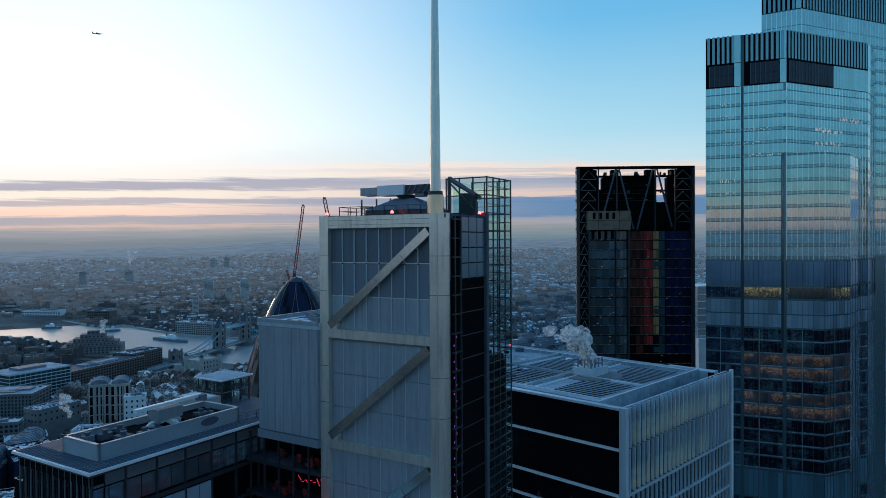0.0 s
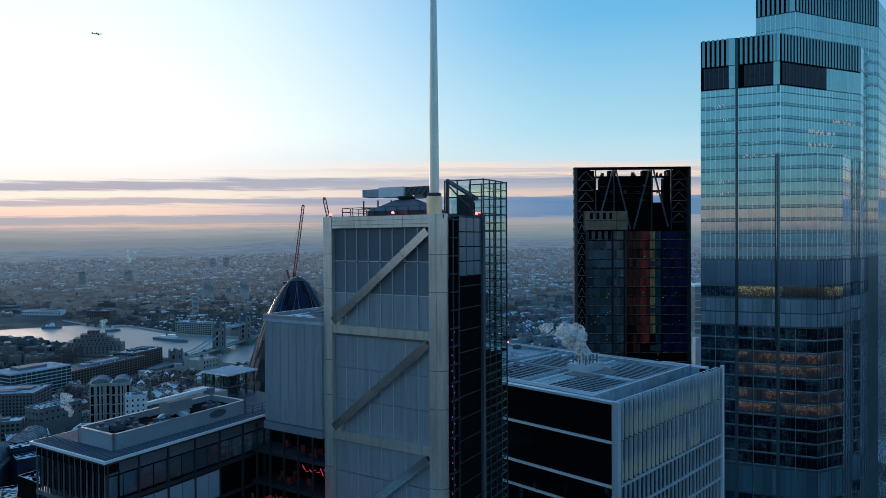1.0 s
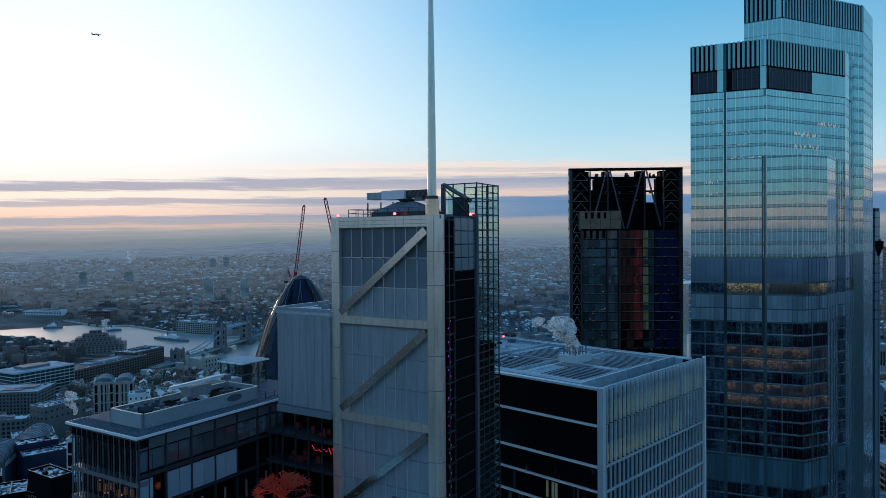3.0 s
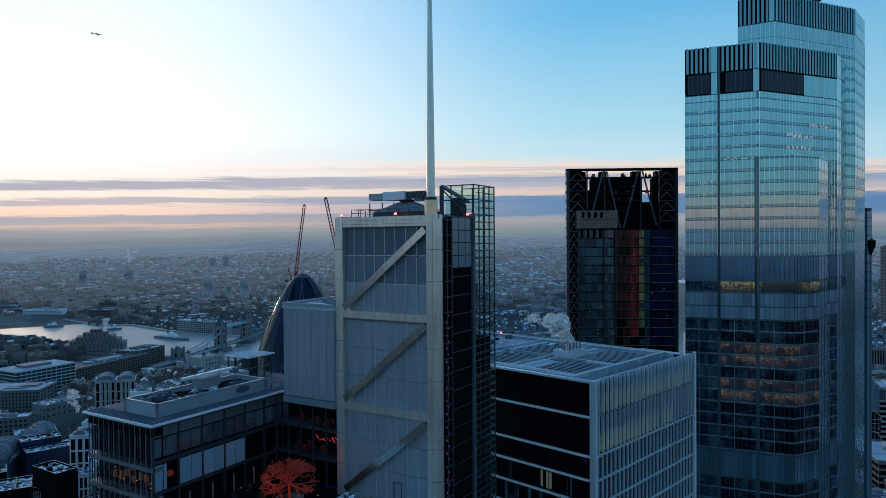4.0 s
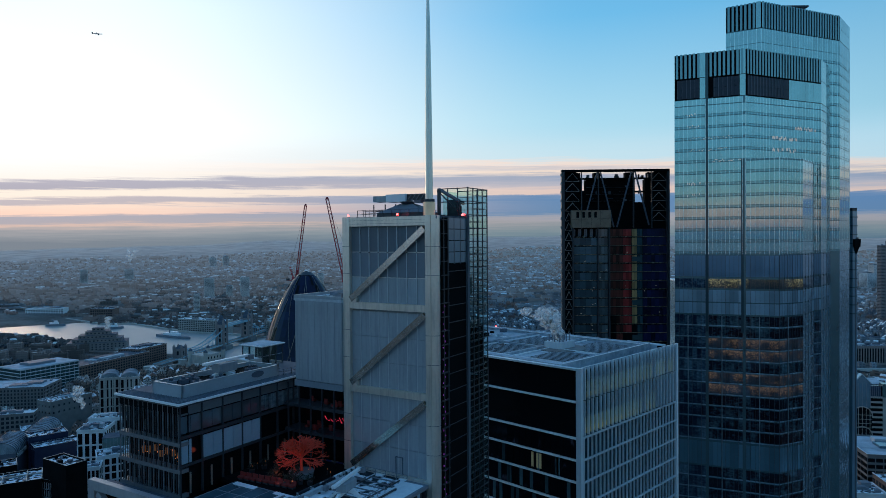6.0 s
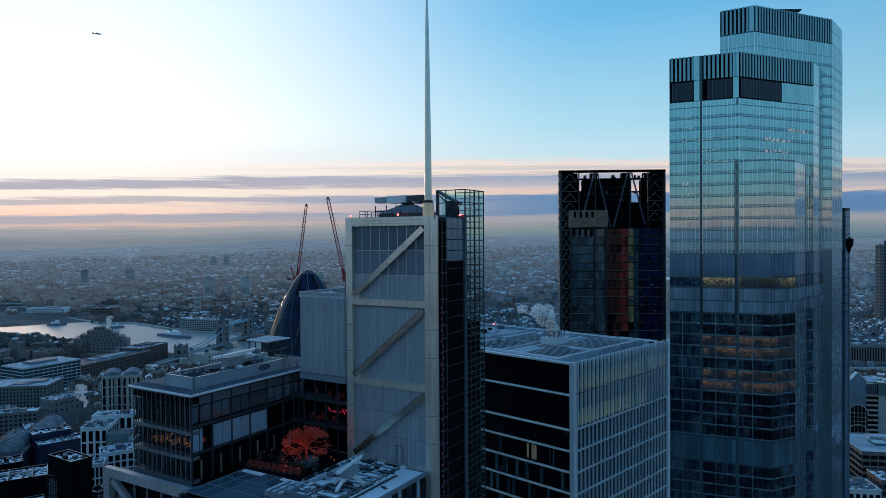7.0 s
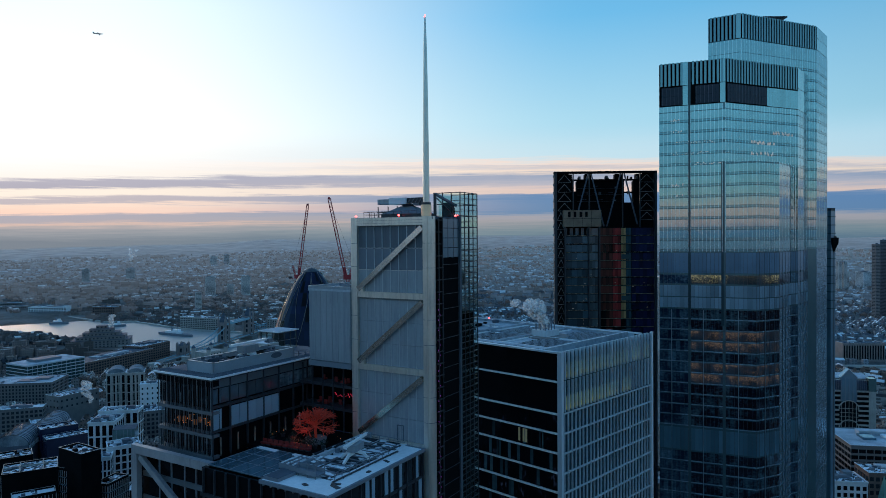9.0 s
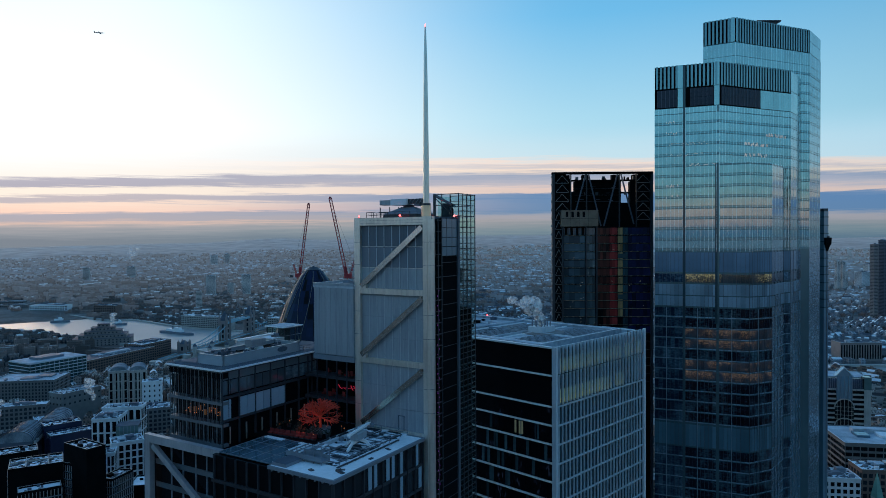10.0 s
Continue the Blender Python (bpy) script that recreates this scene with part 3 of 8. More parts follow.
def wing(t):
    u0, u1, v0, v1 = -19.7, 12.0, 28.7, 42.6
    zr = 162.5
    rnd = random.Random(77)
    core = part("wing_core", B((u0 + 1.6, u1, v0 + 0.9, v1 - 0.5, 138, 161.4)), M["black"], t)
    part("wing_soffit", B((u0 - 0.3, u1, v0 - 0.3, v1 + 0.3, 161.95, 162.22)), M["dark_steel"], t)
    roof = part("wing_roof", B((u0 - 0.5, u1, v0 - 0.5, v1 + 0.5, 162.22, zr)), M["white"], t)
    part("roof_deck", B((u0 - 0.2, u1, v0 - 0.2, v1 + 0.2, zr, zr + 0.06)), M["roof_dark"], t)
    seam = mesh_of(B((0, 2.1, -0.03, 0.03, 0, 0.08)), "roof_seam", M["mid_steel"])
    for k in range(24):
        piece("roof_seam", seam, roof, pose(u0, v0 + 0.4 + k * 0.57, zr + 0.06))
    seam2 = mesh_of(B((-0.03, 0.03, 0, 1.9, 0, 0.08)), "roof_seam", M["mid_steel"])
    for k in range(48):
        piece("roof_seam", seam2, roof, pose(u0 + 0.4 + k * 0.6, v0, zr + 0.06))
    z0, z1 = zr + 0.06, 164.3
    for b in ((-17.6, -17.3, 30.7, 37.5), (-17.6, 1.5, 30.7, 31.0), (-17.6, 1.5, 37.2, 37.5), (1.2, 1.5, 30.7, 37.5)):
        part("plant_screen", B((*b, z0, z1)), M["screen"], t)
        x0, x1, y0, y1 = b
        part("screen_coping", B((x0 - 0.06, x1 + 0.06, y0 - 0.06, y1 + 0.06, z1, z1 + 0.08)), M["panel"], t)
    part("plant_floor", B((-17.3, 1.2, 31.0, 37.2, z0, z0 + 0.1)), M["black"], t)
    # black blocks added so the space behind the screen reads dark
    part("plant_mass", B((-16.8, -9.2, 31.3, 36.9, z0 + 0.1, 163.75), (-9.2, -4.6, 31.3, 32.6, z0 + 0.1, 163.6), (-9.2, -4.6, 35.6, 36.9, z0 + 0.1, 163.6), (-4.6, 0.8, 31.3, 36.9, z0 + 0.1, 163.75)), M["black"], t, "black plant filling that darkens the space behind the screen")
    # long side: seven bays between posts
    side = part("side_backing", B((u0 + 0.2, u1, v0 + 0.5, v0 + 0.6, 149, 161)), M["glass_black"], t)
    bay = 3.75
    fascia = mesh_of(B((0.1, bay - 0.1, 0.1, 0.3, 0, 1.25)), "fascia_panel", M["fascia"])
    pane = mesh_of(B((0.04, bay / 2 - 0.12, 0.2, 0.26, 0, 2.4)), "pane", M["glass_window"])
    thin = mesh_of(B((0.04, bay / 4 - 0.06, 0.2, 0.26, 0, 2.4)), "pane", M["glass_wing"])
    blind = mesh_of(B((0.06, bay / 2 - 0.08, 0.08, 0.2, 0, 3.3)), "blind_panel", M["blind"])
    post = mesh_of(B((-0.1, 0.1, -0.06, 0.3, 149, 162)), "post", M["wing_steel"])
    stub = mesh_of(B((-0.1, 0.1, 0.3, 0.5, 149.2, 152.2)), "short_post", M["steel"])
    for k in range(8):
        u = u0 + 0.15 + k * bay
        piece("post", post, side, pose(u, v0, 0))
        piece("fascia_panel", fascia, side, pose(u, v0, 160.6))
        for h in range(2):
            if k < 4:
                piece("pane", pane, side, pose(u + 0.12 + h * (bay / 2 - 0.06), v0, 158.0))
            else:
                piece("pane", thin, side, pose(u + 0.12 + h * (bay / 2 - 0.06), v0, 158.0))
                piece("pane", thin, side, pose(u + 0.12 + (h + 0.5) * (bay / 2 - 0.06), v0, 158.0))
            if k < 4 and not (k == 0 and h == 1):
                piece("blind_panel", blind, side, pose(u + 0.12 + h * (bay / 2 - 0.06), v0, 153.75))
        piece("short_post", stub, side, pose(u + 1.9, v0, 0))
    part("band", B((u0, u1, v0 - 0.05, v0 + 0.3, 157.3, 157.75)), M["wing_steel"], t)
    part("band", B((u0, u1, v0 - 0.02, v0 + 0.3, 153.3, 153.65)), M["wing_steel"], t)
    # short end: broad fins, glass, lit middle floor
    end = part("end_backing", B((u0 + 1.5, u0 + 1.55, v0, v1, 149, 161)), M["black"], t)
    fin = mesh_of(B((-0.04, 0.12, -0.05, 0.05, 149, 162.0)), "fin", M["end_fin"])
    slim = mesh_of(B((0.02, 0.14, -0.03, 0.03, 149, 161.8)), "mullion", M["wing_steel"])
    pe = mesh_of(B((0.3, 0.34, 0.06, 1.05, 0, 3.3)), "pane", M["glass_end"])
    n = 12
    step = (v1 - v0 - 0.5) / n
    for k in range(n + 1):
        v = v0 + 0.25 + k * step
        piece("fin", fin, end, pose(u0, v, 0))
        if k < n:
            piece("mullion", slim, end, pose(u0, v + step / 2, 0))
            for z in (157.3, 149.6):
                if rnd.random() < 0.8:
                    piece("pane", pe, end, pose(u0, v, z))
            cur = mesh_of(B((0.9, 1.0, 0.2, 0.3 + 0.18 * rnd.random(), 0, rnd.uniform(1.5, 3.4))), "curtain", M["panel"])
            piece("curtain", cur, end, pose(u0, v + rnd.uniform(0, 0.7), 157.3 if k % 2 else 149.7))
    for z in (160.9, 156.3, 152.5, 149.0):
        part("floor_edge", B((u0 - 0.02, u0 + 1.5, v0, v1, z, z + (0.55 if z < 160 else 1.1))), M["end_fin"] if z < 160 else M["black"], t)
    lampm = mesh_of(tube(bmesh.new(), [(0, 0, 0, 0.04), (0, 0, 0.06, 0.07), (0, 0, 0.13, 0.04)], 8), "pendant_lamp", M["warm_lamp"])
    for k in range(22):
        piece("pendant_lamp", lampm, end, pose(u0 + rnd.uniform(0.5, 1.4), v0 + 0.8 + rnd.random() ** 0.7 * 9.5, 153.7 + rnd.random() * 1.9))
    # glowing amber boxes added to stand in for the lit middle floor
    glow = mesh_of(B((0, 0.3, 0, 0.5, 0, 0.9)), "back_bar", M["amber_dim"])
    for k in range(7):
        piece("back_bar", glow, end, pose(u0 + 1.15, v0 + 1.5 + k * 1.35, 153.6 + rnd.random()))
    # frame below with the big diagonal
    part("frame_beam", B((-23.2, -22.2, 25.4, 45.0, 148.7, 150.1)), M["frame_steel"], t)
    for v in (25.4, 43.6):
        part("frame_column", B((-23.2, -22.2, v, v + 1.5, 0, 148.7)), M["frame_steel"], t)
    part("brace", beam(bmesh.new(), (-22.7, 43.2, 148.2), (-22.7, 28.2, 138.5), 1.0, 0.7, (1, 0, 0)), M["frame_steel"], t)
    part("frame_deck", B((-22.6, u0, 25.4, 45, 148.5, 149.0)), M["roof_dark"], t)
    part("recess_glazing", B((-21.5, -21.4, 26, 45, 0, 148.6)), M["glass_black"], t)
    for z in (144.5, 140.4):
        part("floor_edge", B((-21.7, -21.4, 26, 44, z, z + 0.9)), M["fascia"], t)
    for v in (30.2, 33.0, 36.4, 39.5):
        part("post", B((-21.7, -21.5, v, v + 0.25, 138, 148.5)), M["mid_steel"], t)


def pod(t):
    """Lower roof with snow, glass roof and terrace."""
    rnd = random.Random(5)
    part("pod_roof", B((-24.6, 0.0, -0.2, 13.0, 149.7, 150.2)), M["mid_steel"], t)
    part("roof_snow", B((-24.3, -19.8, 0.2, 12.6, 150.2, 150.27), (-19.8, -1.0, 0.2, 3.6, 150.2, 150.26)), M["snow"], t)
    part("roof_deck", B((-19.8, -0.2, 3.6, 12.6, 150.2, 150.25)), M["snow_patch"], t)
    g = part("pod_glazing", B((-24.0, -0.4, 0.45, 26.0, 138, 149.7)), M["glass_black"], t)
    mu = mesh_of(B((-0.09, 0.09, -0.1, 0.3, 138, 149.7)), "mullion", M["wing_steel"])
    pw = mesh_of(B((0.15, 1.05, 0.1, 0.2, 0, 3.6)), "blind_panel", M["blind"])
    pg = mesh_of(B((0.1, 2.2, 0.25, 0.3, 0, 3.7)), "pane", M["glass_dark"])
    for k in range(11):
        u = -24.2 + k * 2.36
        piece("mullion", mu, g, pose(u, 0.15, 0))
        for z in (145.9, 141.8):
            if k < 10:
                piece("pane", pg, g, pose(u, 0.15, z))
                if rnd.random() < 0.45:
                    piece("blind_panel", pw, g, pose(u + rnd.choice((0.0, 1.0)), 0.1, z))
    mv = mesh_of(B((-0.1, 0.3, -0.09, 0.09, 138, 149.7)), "mullion", M["wing_steel"])
    for k in range(11):
        piece("mullion", mv, g, pose(-24.25, 0.4 + k * 2.5, 0))
    for k in range(6):
        for z in (145.9, 141.8):
            piece("pane", mesh_of(B((0, 0.05, 0.1, 2.3, 0, 3.6)), "pane", M["glass_dark"]), g, pose(-24.1, 0.5 + k * 2.5, z)) if rnd.random() < 0.5 else None
    for z in (145.3, 141.2):
        part("floor_edge", B((-24.35, -0.4, 0.2, 0.45, z, z + 0.5)), M["wing_steel"], t)
        part("floor_edge", B((-24.35, -24.0, 0.2, 26, z, z + 0.5)), M["wing_steel"], t)
    # short brackets under the eaves
    for k in range(9):
        part("bracket", B((-24.55, -24.25, 0.5 + k * 1.45, 0.7 + k * 1.45, 149.45, 149.7)), M["mid_steel"], t)
    # glass roof in a grid
    gr = part("glass_roof", B((-23.4, -12.8, 13.4, 25.2, 149.9, 150.05)), M["glass_roof"], t)
    rb = mesh_of(B((0, 10.6, -0.04, 0.04, 0, 0.06)), "glazing_bar", M["mid_steel"])
    for k in range(6):
        piece("glazing_bar", rb, gr, pose(-23.4, 13.4 + k * 2.36, 150.05))
    rc = mesh_of(B((-0.04, 0.04, 0, 11.8, 0, 0.06)), "glazing_bar", M["mid_steel"])
    for k in range(4):
        piece("glazing_bar", rc, gr, pose(-23.4 + k * 3.5, 13.4, 150.05))
    for q in ((-13.6, -12.9, 13.6, 17.0), (-22.9, -19.5, 13.5, 13.8), (-13.8, -12.9, 20.5, 24.8)):
        part("gutter_snow", B((*q, 150.06, 150.16)), M["snow"], t)
    part("terrace_deck", B((-12.6, 1.2, 13.0, 28.6, 149.3, 149.9)), M["black"], t)
    part("terrace_beam", B((-13.0, -0.6, 12.75, 13.1, 150.2, 150.75)), M["snow_patch"], t)


M["glass_black"].node_tree.nodes["Principled BSDF"].inputs["Specular IOR Level"].default_value = 0.09


def finned_block():
    """Office block with fins on one side and slab lines on the other."""
    t = thing("office_tower", 24.9, 97.6, 0, 46, "office tower with white slab lines, metal fins and frosted roof", "office building")
    U, V = 40.3, 56.0
    body = part("wall", B((0.6, U - 0.5, 0.9, V, 0, 158.6)), M["glass_black"], t, "black glass body")
    part("corner_post", B((-0.15, 0.75, -0.3, 0.75, 0, 161.2)), M["fin"], t)
    part("corner_post", B((U - 0.5, U, -0.25, 0.3, 0, 161.35)), M["white"], t)
    levels = [154.8, 148.0] + [143.9 - 4.12 * i for i in range(18)]
    for z in levels:
        part("slab_edge", B((0.1, 0.7, 0.75, V, z - 0.16, z + 0.16)), M["white"], t)
    part("upper_glazing", B((0.45, 1.0, 0.9, V, 158.6, 160.75)), M["glass_black"], t)
    part("parapet", B((-0.1, 1.0, 0.75, V, 160.75, 161.1)), M["fin"], t)
    panes = mesh_of(B((0, 0.1, 0.02, 1.46, 0, 3.6)), "pane", interior_glass("dim_office_glass", (0.16, 0.28, 0.58), 0.05, 0.54))
    for i, z in enumerate(levels[1:9]):
        for k in range(16):
            piece("pane", panes, body, pose(0.42, 0.9 + k * 1.5, z - 4.0 + 0.15))
    rails = [148.1 - 4.2 * i for i in range(16)]
    for z in rails:
        part("rail", B((1.0, U - 0.5, -0.12, 0.25, z - 0.15, z + 0.15)), M["fin"], t)
    fin_hi = mesh_of(B((-0.13, 0.13, -0.28, 0.22, 0, 6.0)), "fin", M["fin"])
    fin_mid = mesh_of(B((-0.12, 0.12, -0.2, 0.25, 0, 6.5)), "fin", M["fin"])
    fin_lo = mesh_of(B((-0.1, 0.1, -0.02, 0.3, 0, 3.9)), "fin", M["fin"])
    n = 27
    for k in range(n):
        u = 1.5 + k * (U - 2.4) / (n - 1)
        piece("fin", fin_hi, body, pose(u, 0, 155.2))
        piece("fin", fin_mid, body, pose(u, 0, 148.5))
        for z in rails[1:9]:
            piece("fin", fin_lo, body, pose(u, 0, z + 0.15))
    part("side_glazing", B((0.8, U - 0.5, 0.42, 0.5, 0, 160.6)), M["glass_fin"], t)
    rnd = random.Random(40)
    curtain = mesh_of(B((0, 0.05, 0, 0.75, 0, 3.4)), "curtain", M["curtain_teal"])
    warm = mesh_of(B((0, 0.05, 0, 0.5, 0, 2.9)), "lit_pane", M["warm_glint"])
    for i in range(30):
        z = rnd.choice(levels[2:8]) - 3.75
        piece("curtain", curtain, body, pose(0.36, 1.2 + 20 * rnd.random(), z))
    for v in (9.0, 9.7, 10.9):
        piece("lit_pane", warm, body, pose(0.35, v, levels[2] - 3.4))
    # uplight between the fins is painted: glowing panes, brighter low and dimmer above
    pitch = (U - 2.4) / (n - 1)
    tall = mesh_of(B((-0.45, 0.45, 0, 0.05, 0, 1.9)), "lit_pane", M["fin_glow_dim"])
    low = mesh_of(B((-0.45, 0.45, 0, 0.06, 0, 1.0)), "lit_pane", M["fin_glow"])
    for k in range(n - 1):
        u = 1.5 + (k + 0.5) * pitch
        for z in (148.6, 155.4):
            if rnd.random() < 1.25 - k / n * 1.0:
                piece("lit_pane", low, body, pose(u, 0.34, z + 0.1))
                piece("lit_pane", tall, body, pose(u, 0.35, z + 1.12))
    # roof tray
    part("roof", B((1.0, U - 0.5, 0.9, V, 158.6, 159.0)), M["roof_tray"], t)
    part("roof_curb", B((1.6, 3.6, 5.2, V, 159, 161.1)), M["roof_tray"], t)
    part("roof_curb", B((3.6, 37.5, 5.2, 6.4, 159, 161.1)), M["roof_tray"], t)
    part("roof_curb", B((35.0, 37.5, 6.4, V, 159, 161.1)), M["roof_tray"], t)
    part("roof_deck", B((3.6, 35, 6.4, V, 159, 160.5)), M["roof_tray"], t)
    slat = mesh_of(B((0, 0.42, 0, 9.5, 0, 0.07)), "roof_louvre", M["roof_tray"])
    # black beds paint the dark gaps between the thin slats
    deck = part("louvre_bed", B((5.0, 17.6, 7.0, 16.8, 160.5, 160.56)), M["black"], t)
    deck2 = part("louvre_bed", B((20.0, 34.0, 7.0, 16.8, 160.5, 160.56)), M["black"], t)
    deck3 = part("louvre_bed", B((6.0, 33.5, 23.2, 33.4, 160.5, 160.56)), M["black"], t)
    for k in range(10):
        piece("roof_louvre", slat, deck, pose(5.3 + k * 1.24, 7.0, 160.56))
    for k in range(11):
        piece("roof_louvre", slat, deck2, pose(20.3 + k * 1.24, 7.0, 160.56))
    for k in range(21):
        piece("roof_louvre", slat, deck3, pose(6.3 + k * 1.28, 23.6, 160.56))
    part("roof_duct", B((4.6, 34.2, 21.4, 22.2, 160.5, 161.0)), M["roof_tray"], t)
    part("roof_duct", B((4.4, 34.5, 35.0, 36.0, 160.5, 161.1)), M["roof_tray"], t)
    part("roof_duct", B((18.2, 18.8, 22.3, 35.0, 160.5, 160.95)), M["roof_tray"], t)
    for u0, u1, v0, v1 in ((3.5, 3.7, 5.3, V), (1.7, 37.4, 5.25, 5.45), (34.9, 35.1, 6.5, V)):
        part("edge_trim", B((u0, u1, v0, v1, 161.1, 161.18)), M["white"], t)
    for u0, u1, v0, v1 in ((1.0, 1.15, 0.9, V), (1.15, 39.8, 0.9, 1.05)):
        part("edge_trim", B((u0, u1, v0, v1, 160.9, 161.0)), M["white"], t)
    for u0, u1, v0, v1 in ((4.2, 34.4, 19.9, 20.1), (4.2, 34.4, 34.0, 34.15), (19.0, 19.2, 6.1, 16.8), (4.4, 4.6, 6.1, 53), (12.0, 12.2, 36.2, 54), (25.5, 25.7, 36.2, 54)):
        part("cable_tray", B((u0, u1, v0, v1, 160.5, 160.78)), M["white"], t)
    for u, v in ((8, 28), (15, 30.5), (28, 26), (31, 31), (10, 41), (22, 44)):
        part("snow_drift", B((u, u + 2.6, v, v + 1.1, 160.56, 160.66)), M["snow_patch"], t)
    rnd = random.Random(14)
    for k in range(30):
        u, v = rnd.uniform(5, 33), rnd.uniform(37.5, 53)
        a, b, h = rnd.uniform(0.4, 1.8), rnd.uniform(0.4, 1.6), rnd.uniform(0.3, 1.2)
        part("roof_unit", B((u, u + a, v, v + b, 160.5, 160.5 + h)), (M["roof_dark"], M["frost_roof"], M["black"])[k % 3], t)
    # black boxes stand in for the dark inside of vent openings
    for k in range(3):
        part("vent_opening", B((37.45, 37.52, 6.5 + k * 3.2, 8.7 + k * 3.2, 159.2, 160.7)), M["black"], t)
    part("aviation_lamp", tube(bmesh.new(), [(36.4, 50, 160.9, 0.2), (36.4, 50, 161.4, 0.2)], 8), M["red_lamp"], t)
    part("plinth", tube(bmesh.new(), [(21, 18.5, 160.5, 5.6), (21, 18.5, 160.68, 5.6)], 40), M["concrete"], t)
    part("flue_box", B((18.6, 24.2, 16.8, 21.2, 160.5, 162.1)), M["fin"], t)
    fl = tube(bmesh.new(), [(0, 0, 0, 0.16), (0, 0, 1.5, 0.16), (0, 0, 1.5, 0.2), (0, 0, 1.7, 0.2)], 8)
    fl = mesh_of(fl, "flue", M["mid_steel"])
    rnd = random.Random(3)
    for i in range(4):
        for j in range(3):
            piece("flue", fl, deck, pose(19.4 + i * 1.3, 17.6 + j * 1.4, 162.1 - 0.3 * rnd.random()))
    part("end_screen", B((37.6, 39.8, 2.5, 12, 159, 160.85)), M["fin"], t)
    # these openings too are closed boxes painted black
    for v0, v1 in ((1.15, 1.9), (2.2, 3.4)):
        part("vent_opening", B((37.4, 37.55, v0, v1, 159.1, 160.7)), M["black"], t)
    return t


def facade(parent, p0, p1, rows, bay, glassm, name="glazing", off=0.0):
    """Curtain wall along p0-p1 (outside to its right): rows of (z0, z1) become bays of separate panes on a recessed ground."""
    a, b = Vector((*p0, 0)), Vector((*p1, 0))
    d = (b - a).normalized()
    n = Vector((d.y, -d.x, 0))
    count = max(1, round((b - a).length / bay))
    w = (b - a).length / count
    verts, faces = [], []
    for z0, z1 in rows:
        for k in range(count):
            s = len(verts)
            for o in (off, off + 0.12):
                for x, z in ((k * w + 0.025, z0), ((k + 1) * w - 0.025, z0), ((k + 1) * w - 0.025, z1), (k * w + 0.025, z1)):
                    p = a + d * x + n * o
                    verts.append((p.x, p.y, z))
            faces += [(s + 4, s + 5, s + 6, s + 7), (s, s + 1, s + 5, s + 4), (s + 1, s + 2, s + 6, s + 5), (s + 2, s + 3, s + 7, s + 6), (s + 3, s, s + 4, s + 7)]
    me = bpy.data.meshes.new(name)
    me.from_pydata(verts, [], faces)
    me.materials.append(glassm)
    ob = new(name, me)
    ob.parent = parent
    return tagged(ob, kind="stuff")


def stripes(parent, p0, p1, z0, z1, pitch, width, m, name="louvre_blade", off=0.3):
    a, b = Vector((*p0, 0)), Vector((*p1, 0))
    d = (b - a).normalized()
    n = Vector((d.y, -d.x, 0))
    me = mesh_of(B((0, width, 0, 0.3, z0, z1)), name, m)
    ang = math.degrees(math.atan2(d.y, d.x))
    k = 0
    while (k + 1) * pitch < (b - a).length:
        p = a + d * (k * pitch + 0.2) + n * off
        piece(name, me, parent, pose(p.x, p.y, 0, 0, 0, ang))
        k += 1


